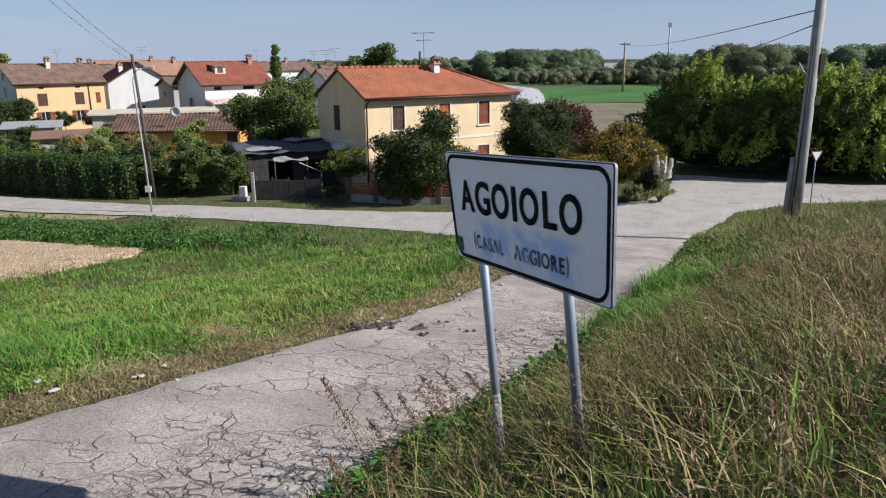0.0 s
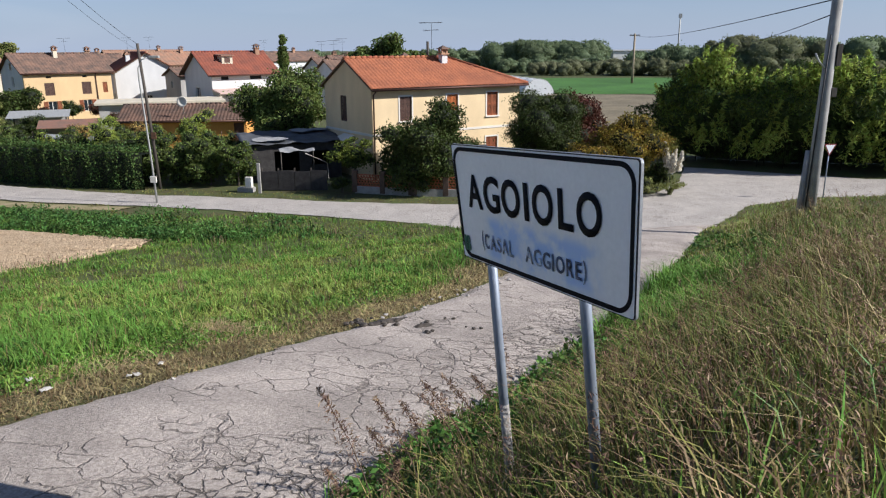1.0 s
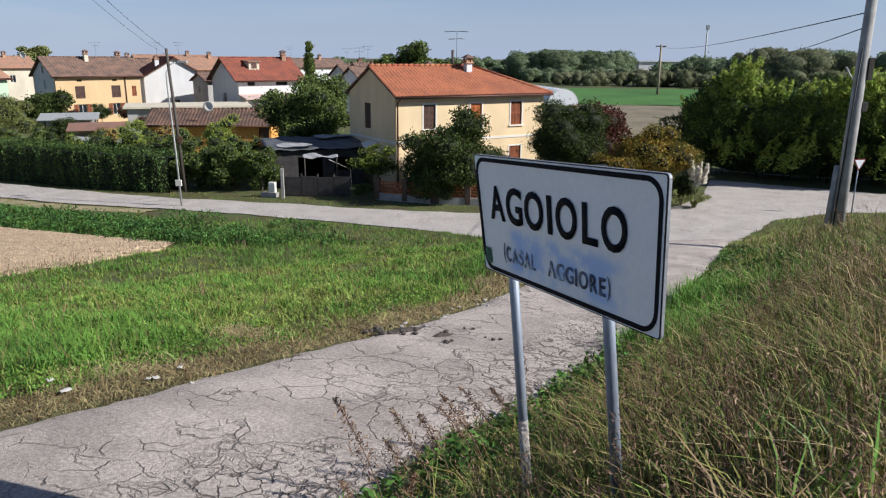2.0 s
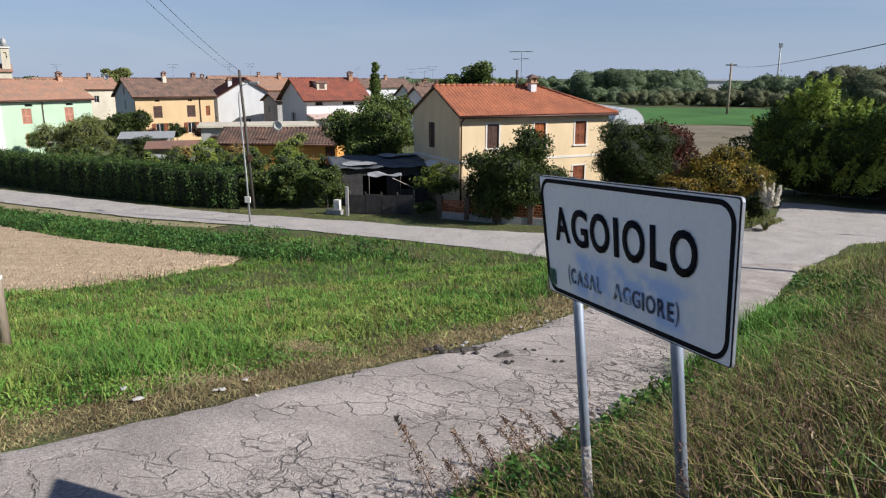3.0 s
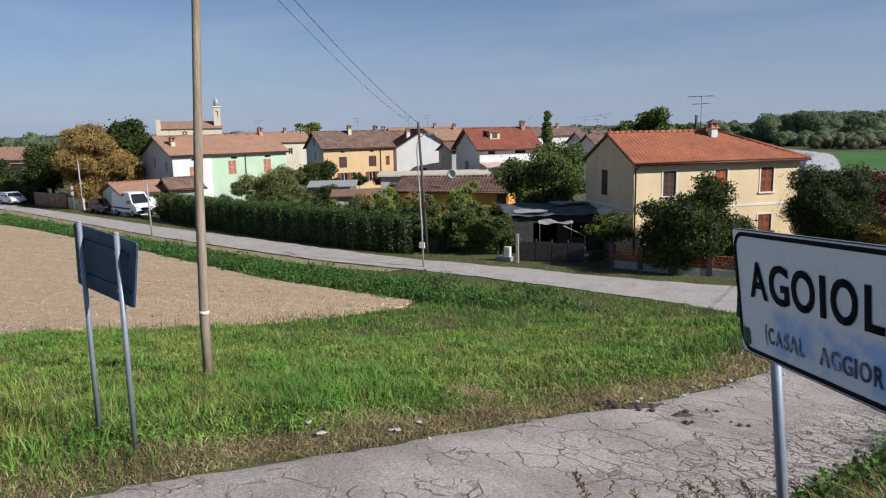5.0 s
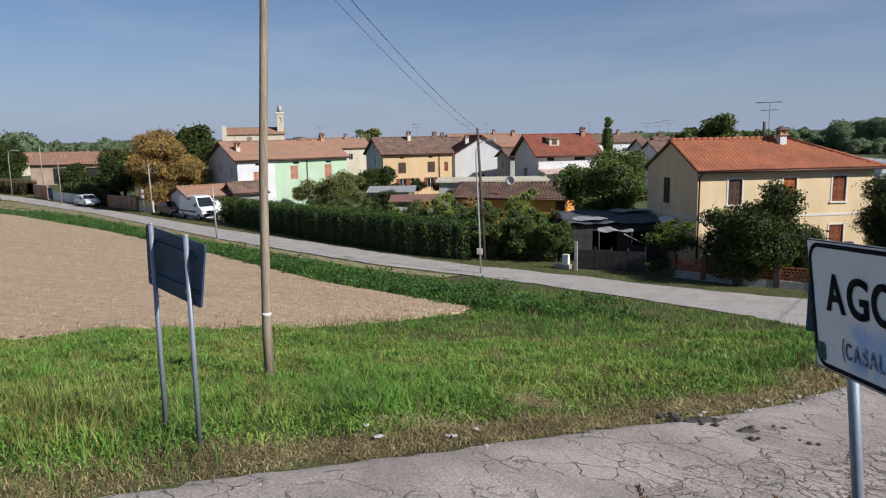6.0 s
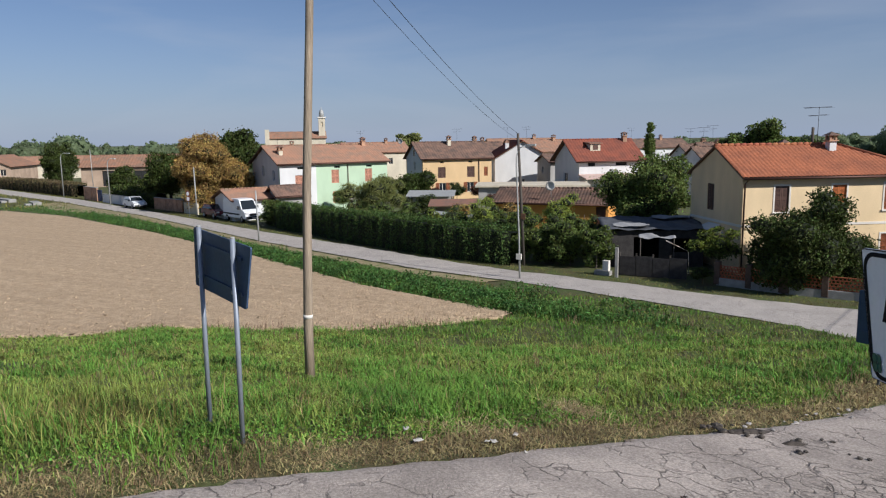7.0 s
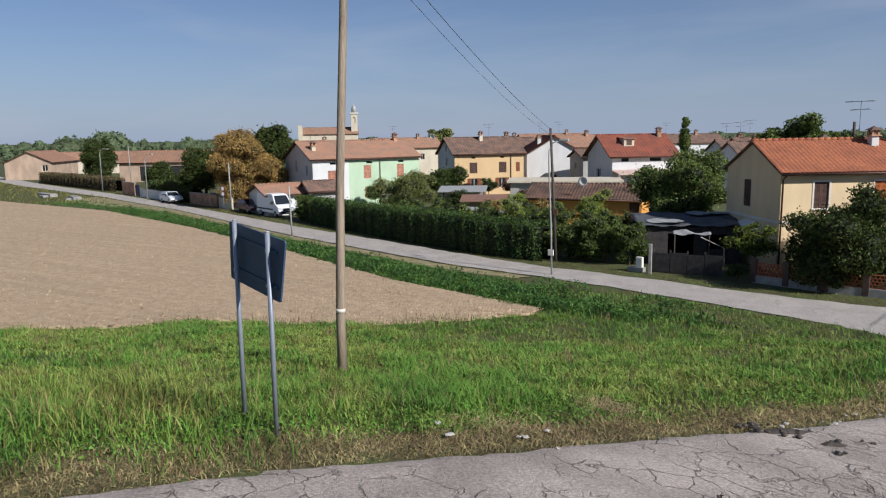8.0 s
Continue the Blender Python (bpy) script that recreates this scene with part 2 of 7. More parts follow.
gx = np.concatenate([-np.geomspace(2600, 130, 14), graded([(-120, -60, 5), (-60, -14, 1.0), (-14, 14, 0.3), (14, 40, 0.8), (40, 120, 5)]), np.geomspace(120, 2600, 14)])
gy = np.concatenate([-np.geomspace(2600, 40, 10), graded([(-30, -6, 2), (-6, 24, 0.3), (24, 62, 0.6), (62, 140, 5)]), np.geomspace(140, 3500, 16)])
X, Y = np.meshgrid(gx, gy)
V = np.stack([X, Y, height(X, Y)], -1).reshape(-1, 3)


def grid_faces(rows, cols):
    i = np.arange(rows * cols).reshape(rows, cols)
    return np.stack([i[:-1, :-1], i[:-1, 1:], i[1:, 1:], i[1:, :-1]], -1).reshape(-1, 4)


ground = tagged(mesh_from("ground", V, grid_faces(len(gy), len(gx)), M_GROUND, smooth=True), "grassy earth bank and flat land, green and dry", "ground", kind="structure")


def resample(line, n):
    d = np.concatenate([[0], np.cumsum(np.hypot(*np.diff(line, axis=0).T))])
    k = np.linspace(0, d[-1], n)
    return np.stack([np.interp(k, d, line[:, 0]), np.interp(k, d, line[:, 1])], 1)


def even(line_a, line_b, n):
    """Two edges with matching corners, filled in evenly."""
    mid = (line_a + line_b) / 2
    d = np.concatenate([[0], np.cumsum(np.hypot(*np.diff(mid, axis=0).T))])
    k = np.linspace(0, d[-1], n)
    return [np.stack([np.interp(k, d, ln[:, 0]), np.interp(k, d, ln[:, 1])], 1) for ln in (line_a, line_b)]


def asphalt(name, colour, crack, stain=0.7):
    m = material(name, colour, rough=0.92, vary=0.3, scale=0.8, fine=38, bump=0.0, second=tuple(c * stain for c in colour), spec=0.2)
    n, l = m.node_tree.nodes, m.node_tree.links
    bsdf = n["Principled BSDF"]
    base = bsdf.inputs["Base Color"].links[0].from_socket
    tc = n.new("ShaderNodeTexCoord")
    warp = n.new("ShaderNodeTexNoise")
    warp.inputs["Scale"].default_value = 2.6
    warp.inputs["Detail"].default_value = 5
    l.new(tc.outputs["Object"], warp.inputs["Vector"])
    turned, squeezed = n.new("ShaderNodeMapping"), n.new("ShaderNodeMapping")
    turned.inputs["Rotation"].default_value[2] = radians(34.8)
    squeezed.inputs["Scale"].default_value = (0.8, 1.05, 1)
    l.new(tc.outputs["Object"], turned.inputs[0])
    l.new(turned.outputs[0], squeezed.inputs[0])
    add = n.new("ShaderNodeVectorMath")
    add.operation = "MULTIPLY_ADD"
    add.inputs[1].default_value = (0.42, 0.42, 0.42)
    l.new(warp.outputs["Color"], add.inputs[0])
    l.new(squeezed.outputs[0], add.inputs[2])

    def lines(scale, width):
        v = n.new("ShaderNodeTexVoronoi")
        v.feature = "DISTANCE_TO_EDGE"
        v.inputs["Scale"].default_value = scale
        l.new(add.outputs[0], v.inputs["Vector"])
        mr = n.new("ShaderNodeMapRange")
        mr.inputs[1].default_value, mr.inputs[2].default_value = width * 0.3, width
        mr.inputs[3].default_value, mr.inputs[4].default_value = 1, 0
        l.new(v.outputs["Distance"], mr.inputs[0])
        return mr.outputs[0]

    def patch(scale, lo, hi):
        v = n.new("ShaderNodeTexNoise")
        v.inputs["Scale"].default_value = scale
        l.new(tc.outputs["Object"], v.inputs["Vector"])
        mr = n.new("ShaderNodeMapRange")
        mr.inputs[1].default_value, mr.inputs[2].default_value = lo, hi
        l.new(v.outputs["Fac"], mr.inputs[0])
        return mr.outputs[0]

    def times(a, b, op="MULTIPLY"):
        q = n.new("ShaderNodeMath")
        q.operation = op
        for i, s in enumerate((a, b)):
            if isinstance(s, float):
                q.inputs[i].default_value = s
            else:
                l.new(s, q.inputs[i])
        return q.outputs[0]

    big = times(lines(1.0, 0.016), patch(0.35, 0.44, 0.54))
    fine_ = times(lines(2.4, 0.034), patch(0.6, 0.47, 0.57))
    across = n.new("ShaderNodeVectorMath")
    across.operation = "DOT_PRODUCT"
    across.inputs[1].default_value = (0.82, -0.57, 0)
    l.new(tc.outputs["Object"], across.inputs[0])
    worn = n.new("ShaderNodeMapRange")
    worn.inputs[1].default_value, worn.inputs[2].default_value = -6.4, -5.6
    worn.inputs[3].default_value, worn.inputs[4].default_value = 0.12, 1.0
    l.new(across.outputs["Value"], worn.inputs[0])
    small = times(times(lines(5.0, 0.075), patch(0.55, 0.38, 0.52)), worn.outputs[0])
    crumb = times(times(lines(10.0, 0.10), patch(0.9, 0.50, 0.60)), worn.outputs[0])
    small = times(times(small, times(crumb, 0.7), "MAXIMUM"), patch(5.0, 0.36, 0.52))
    small = times(times(times(times(big, fine_, "MAXIMUM"), 0.75), patch(3.0, 0.34, 0.50)), small, "MAXIMUM")
    cracks = times(small, crack)
    mix = n.new("ShaderNodeMix")
    mix.data_type = "RGBA"
    mix.inputs["B"].default_value = (0.075, 0.062, 0.052, 1)
    l.new(cracks, mix.inputs["Factor"])
    # loose grit and paler worn stones
    speck = n.new("ShaderNodeTexNoise")
    speck.inputs["Scale"].default_value = 24
    speck.inputs["Detail"].default_value = 6
    l.new(tc.outputs["Object"], speck.inputs["Vector"])
    tint = n.new("ShaderNodeMapRange")
    tint.inputs[1].default_value, tint.inputs[2].default_value = 0.34, 0.66
    tint.inputs[3].default_value, tint.inputs[4].default_value = 0.78, 1.18
    l.new(speck.outputs["Fac"], tint.inputs[0])
    gritty = n.new("ShaderNodeVectorMath")
    gritty.operation = "SCALE"
    l.new(base, gritty.inputs[0])
    l.new(tint.outputs[0], gritty.inputs["Scale"])
    l.new(gritty.outputs[0], mix.inputs["A"])
    l.new(mix.outputs["Result"], bsdf.inputs["Base Color"])
    grit = n.new("ShaderNodeTexNoise")
    grit.inputs["Scale"].default_value = 70
    grit.inputs["Detail"].default_value = 4
    l.new(tc.outputs["Object"], grit.inputs["Vector"])
    bp = n.new("ShaderNodeBump")
    bp.inputs["Strength"].default_value, bp.inputs["Distance"].default_value = 0.9, 0.045
    l.new(times(times(grit.outputs["Fac"], 0.35), cracks, "SUBTRACT"), bp.inputs["Height"])
    l.new(bp.outputs[0], bsdf.inputs["Normal"])
    return m


M_RAMP = asphalt("cracked_asphalt", (0.475, 0.41, 0.355), 0.78)
M_ROAD = asphalt("pale_asphalt", (0.465, 0.42, 0.375), 0.45, 0.86)


def road(name, edge_a, edge_b, n, across, mat, label, drop=0.0):
    a, b = even(edge_a, edge_b, n)
    w = np.linspace(0, 1, across)
    P = a[:, None] * (1 - w)[None, :, None] + b[:, None] * w[None, :, None]
    jit = 0.16 * (np.sin(np.arange(n) * 0.9) + np.sin(np.arange(n) * 2.3 + 1) + rng.normal(0, 0.6, n)) * 0.4
    side = (b - a) / np.linalg.norm(b - a, axis=1)[:, None]
    P[:, 0] += side * jit[:, None]
    P[:, -1] += side * jit[::-1, None]
    z = road_z(P[..., 0], P[..., 1]) - drop
    z += 0.007 * np.sin(P[..., 0] * 2.1 + P[..., 1]) * np.sin(P[..., 1] * 1.7)
    z[:, 0] -= 0.05
    z[:, -1] -= 0.05
    return tagged(mesh_from(name, np.dstack([P, z]).reshape(-1, 3), grid_faces(n, across), mat, smooth=True), label, "road", kind="structure")


la = resample(LEFT[:13], 40)
ra = resample(RIGHT[:11], 40)
road("ramp_road", la, ra, 220, 18, M_RAMP, "cracked pale asphalt ramp running down the bank", 0.012)
road("road", NEAR, FAR, 420, 9, M_ROAD, "pale asphalt village road with a wide junction")

# tilled field
FIELD_A = np.array([(-150, -62), (-60, -1.5), (-32.9, 17.4), (-24.3, 22.5), (-20.1, 25.1), (-15.9, 28.0), (-13.2, 31.0)])
FIELD_B = np.array([(-168, 66), (-99, 57.5), (-79.6, 55.4), (-56.5, 48.2), (-36.5, 40.4), (-23.4, 34.6), (-13.1, 31.9)])
M_SOIL = material("tilled_soil", (0.48, 0.36, 0.235), rough=0.95, vary=0.45, scale=2.2, fine=13.0, bump=1.0, second=(0.40, 0.295, 0.188), spec=0.1)
sn, sl = M_SOIL.node_tree.nodes, M_SOIL.node_tree.links
rows_map, rows_tex, rows_mix, rows_fac = sn.new("ShaderNodeMapping"), sn.new("ShaderNodeTexNoise"), sn.new("ShaderNodeHueSaturation"), sn.new("ShaderNodeMapRange")
rows_map.inputs["Rotation"].default_value[2] = radians(21)
rows_map.inputs["Scale"].default_value = (0.05, 1.6, 1)
rows_tex.inputs["Scale"].default_value, rows_tex.inputs["Detail"].default_value = 1.0, 5
rows_fac.inputs[1].default_value, rows_fac.inputs[2].default_value, rows_fac.inputs[3].default_value, rows_fac.inputs[4].default_value = 0.35, 0.65, 0.93, 1.05
sl.new(sn["Texture Coordinate"].outputs["Object"], rows_map.inputs[0])
sl.new(rows_map.outputs[0], rows_tex.inputs["Vector"])
sl.new(rows_tex.outputs["Fac"], rows_fac.inputs[0])
sl.new(rows_fac.outputs[0], rows_mix.inputs["Value"])
sl.new(sn["Principled BSDF"].inputs["Base Color"].links[0].from_socket, rows_mix.inputs["Color"])
sl.new(rows_mix.outputs[0], sn["Principled BSDF"].inputs["Base Color"])
M_SOIL.node_tree.nodes["Bump"].inputs["Distance"].default_value = 0.06


def sheet(name, a, b, n, k, mat, label, category, lift, rough=0.0):
    a, b = even(a, b, n)
    w = np.linspace(0, 1, k)
    P = a[:, None] * (1 - w)[None, :, None] + b[:, None] * w[None, :, None]
    z = height(P[..., 0], P[..., 1]) + lift + rng.uniform(0, rough, P.shape[:2])
    z[:, 0] -= lift + 0.03
    z[:, -1] -= lift + 0.03
    return tagged(mesh_from(name, np.dstack([P, z]).reshape(-1, 3), grid_faces(n, k), mat, smooth=True), label, category, kind="structure")


sheet("field", resample(FIELD_A, 60), resample(FIELD_B, 60), 300, 120, M_SOIL, "dry tilled tan soil of a bare field", "field", 0.1, 0.025)
M_VERGE = material("dry_verge_earth", (0.34, 0.27, 0.16), vary=0.4, scale=1.2, fine=18, bump=0.8, second=(0.20, 0.185, 0.08))
VERGE_A = np.array([(-99, 61.5), (-70, 57.0), (-42, 45.6), (-32.2, 42.2), (-23, 39.2), (-17.5, 38.6)])
VERGE_B = np.array([(-100, 68.7), (-71.2, 59.0), (-42.1, 46.9), (-32.2, 43.5), (-22.9, 40.4), (-16.8, 39.3)])
sheet("verge", VERGE_A, VERGE_B, 160, 8, M_VERGE, "dry brownish verge between ditch and road", "verge", 0.05, 0.03)
M_CROP = material("young_crop", (0.07, 0.17, 0.03), vary=0.3, scale=0.08, fine=2, bump=0.5)
M_STUBBLE = material("dry_stubble", (0.23, 0.19, 0.12), vary=0.3, scale=0.2, fine=3, bump=0.5)
sheet("crop_field", np.array([(20.0, 140), (60, 132.0), (130, 118)]), np.array([(26, 210.0), (85, 212), (190, 200)]), 40, 20, M_CROP, "bright green young crop field", "field", 0.2, 0.15)
sheet("stubble_field", np.array([(14, 82.0), (40, 74), (100, 68)]), np.array([(19, 137.0), (60, 129), (130, 114)]), 40, 20, M_STUBBLE, "brown stubble field", "field", 0.2, 0.15)


# ---- houses ----
def wall_panel(L, z0, z1, th, holes, bm=None, m=Matrix()):
    """A wall in the xz plane, th thick towards +y, with openings (x, z, w, h) right through it."""
    bm = bm or bmesh.new()
    xs = sorted({0.0, L, *[h[0] for h in holes], *[h[0] + h[2] for h in holes]})
    zs = sorted({z0, z1, *[h[1] for h in holes], *[h[1] + h[3] for h in holes]})

    def hole(x, z):
        return any(h[0] < x < h[0] + h[2] and h[1] < z < h[1] + h[3] for h in holes)

    def quad(*p):
        bm.faces.new([bm.verts.new(m @ Vector(q)) for q in p])

    solid = {(i, j): not hole((xs[i] + xs[i + 1]) / 2, (zs[j] + zs[j + 1]) / 2) for i in range(len(xs) - 1) for j in range(len(zs) - 1)}
    for (i, j), s in solid.items():
        if not s:
            continue
        a, b, c, d = xs[i], xs[i + 1], zs[j], zs[j + 1]
        quad((a, 0, c), (b, 0, c), (b, 0, d), (a, 0, d))
        quad((a, th, c), (a, th, d), (b, th, d), (b, th, c))
        if not solid.get((i - 1, j), False):
            quad((a, 0, c), (a, 0, d), (a, th, d), (a, th, c))
        if not solid.get((i + 1, j), False):
            quad((b, 0, c), (b, th, c), (b, th, d), (b, 0, d))
        if not solid.get((i, j - 1), False):
            quad((a, 0, c), (a, th, c), (b, th, c), (b, 0, c))
        if not solid.get((i, j + 1), False):
            quad((a, 0, d), (b, 0, d), (b, th, d), (a, th, d))
    return bm


def tiles(name, E0, ex, La, es, Ls, mat, parent, pitch=0.24, row=0.36, hip0=0.0, hip1=0.0, label=""):
    """A slope of curved tiles: from the eave's start E0 along ex for La, up es for Ls; hips cut the ends."""
    E0, ex, es = Vector(E0), Vector(ex), Vector(es)
    nrm = np.array(ex.cross(es).normalized())
    if nrm[2] < 0:
        nrm = -nrm
    cols = max(2, int(La / pitch))
    a = np.linspace(0, La, cols * 4 + 1)
    rows = max(2, int(Ls / row))
    vs, up = [], []
    for r in range(rows):
        vs += [r / rows * Ls, (r + 1) / rows * Ls - 0.002]
        up += [0.045, 0.004]
    vs, up = np.array(vs), np.array(up)
    vmax = np.full(a.shape, Ls)
    if hip0:
        vmax = np.minimum(vmax, a / hip0 * Ls)
    if hip1:
        vmax = np.minimum(vmax, (La - a) / hip1 * Ls)
    vv = np.minimum(vs[:, None], vmax[None, :])
    wave = 0.06 * np.abs(np.sin(a / (La / cols) * math.pi))[None, :] + up[:, None] + rng.normal(0, 0.004, vv.shape)
    P = np.array(E0)[None, None] + a[None, :, None] * np.array(ex) + vv[..., None] * np.array(es) + wave[..., None] * nrm
    F = grid_faces(len(vs), len(a))
    i, j = np.divmod(np.arange(len(F)), len(a) - 1)
    keep = (vs[i] < np.maximum(vmax[j], vmax[j + 1]) - 1e-4)
    ob = mesh_from(name, P.reshape(-1, 3), F[keep], mat, parent)
    if label:
        tagged(ob, label)
    return ob


def slab(pts, th, mat, parent, name="roof_board"):
    bm = bmesh.new()
    lo = [bm.verts.new(Vector(p) - Vector((0, 0, th))) for p in pts]
    hi = [bm.verts.new(p) for p in pts]
    bm.faces.new(hi)
    bm.faces.new(lo[::-1])
    for k in range(len(pts)):
        q = (k + 1) % len(pts)
        bm.faces.new((lo[k], lo[q], hi[q], hi[k]))
    return part(name, bm, mat, parent)


def window(parent, m, w, h, style, trim=None):
    """A window seated in an opening whose lower corner is at m; front is -y."""
    name = "door" if style.startswith("door") else "window"
    win = part(name, box(0, w, 0.17, 0.20, 0, h), {"pane": M_GLASS, "open": M_GLASS, "door": M_SHUTTER_DK, "doorw": M_TRIM}.get(style, M_DARK), parent)
    win.matrix_local = m
    if style in ("pane", "open"):
        bm = bmesh.new()
        for x in (0, w / 2 - 0.03, w - 0.06):
            box(x, x + 0.06, 0.12, 0.168, 0, h, bm)
        for z in (0, h - 0.06):
            box(0.06, w - 0.06, 0.121, 0.167, z, z + 0.06, bm)
        part("frame", bm, M_TRIM, win)
    mats = {"shut": M_SHUTTER, "shut_or": M_SHUTTER_OR, "shut_dk": M_SHUTTER_DK, "shut_pink": M_SHUTTER_PINK, "open": M_SHUTTER}
    if style in mats:
        spans = [(0, w / 2 - 0.01), (w / 2 + 0.01, w)] if style != "open" else [(-w / 2 - 0.02, -0.03), (w + 0.03, w * 1.5 + 0.02)]
        y0 = 0.05 if style != "open" else -0.06
        for a, b in spans:
            bm = bmesh.new()
            for x0, x1, z0, z1 in ((a, a + 0.07, 0, h), (b - 0.07, b, 0, h), (a + 0.07, b - 0.07, 0, 0.08), (a + 0.07, b - 0.07, h - 0.08, h), (a + 0.07, b - 0.07, h / 2 - 0.04, h / 2 + 0.04)):
                box(x0, x1, y0, y0 + 0.045, z0, z1, bm)
            z = 0.09
            while z < h - 0.1:
                box(a + 0.07, b - 0.07, y0 + 0.012, y0 + 0.03, z, z + 0.05, bm)
                z += 0.075
            part("shutter", bm, mats[style], win)
    if trim:
        bm = bmesh.new()
        t = 0.1
        for x0, x1, z0, z1 in ((-t, 0, 0, h + t), (w, w + t, 0, h + t), (0, w, h, h + t)):
            box(x0, x1, -0.03, -0.003, z0, z1, bm)
        part("surround", bm, trim, win)
        part("sill", box(-t - 0.05, w + t + 0.05, -0.1, -0.003, -0.1, -0.002, bevel=0.01), trim, win)
    return win


def chimney(parent, x, y, z, h=1.1, w=0.6, mat=None):
    c = part("chimney", box(x - w / 2, x + w / 2, y - w / 2, y + w / 2, z, z + h, bevel=0.02), mat or M_WALL_CREAM, parent)
    bm = box(x - w / 2 - 0.1, x + w / 2 + 0.1, y - w / 2 - 0.1, y + w / 2 + 0.1, z + h, z + h + 0.08)
    for a in (-1, 1):
        for b in (-1, 1):
            box(x + a * w * 0.4 - 0.06, x + a * w * 0.4 + 0.06, y + b * w * 0.4 - 0.06, y + b * w * 0.4 + 0.06, z + h + 0.08, z + h + 0.36, bm)
    part("cap_base", bm, M_BRICK, c)
    bm = bmesh.new()
    r = [bm.verts.new((x + a * (w / 2 + 0.16), y + b * (w / 2 + 0.16), z + h + 0.36)) for a, b in ((-1, -1), (1, -1), (1, 1), (-1, 1))]
    t = bm.verts.new((x, y, z + h + 0.62))
    bm.faces.new(r[::-1])
    for k in range(4):
        bm.faces.new((r[k], r[(k + 1) % 4], t))
    part("cap", bm, M_TILE_OLD, c)
    return c


def aerial(parent, x, y, z, h=2.4, fat=1.0):
    bm = tube([(x, y, z), (x, y, z + h)], [0.025 * fat, 0.02 * fat], 6)
    mast = part("aerial", bm, M_WIRE, parent)
    bm = bmesh.new()
    for zz, ln, n in ((h - 0.05, 2.0, 9), (h - 0.55, 1.3, 6)):
        tube([(x - ln / 2, y, z + zz), (x + ln / 2, y + 0.2, z + zz + 0.1)], [0.02 * fat, 0.02 * fat], 5, bm)
        for k in range(n):
            q = -ln / 2 + ln * (k + 0.5) / n
            tube([(x + q, y - 0.22, z + zz + 0.05), (x + q, y + 0.3, z + zz + 0.05)], [0.012 * fat, 0.012 * fat], 4, bm)
    part("antenna_arm", bm, M_WIRE, mast)


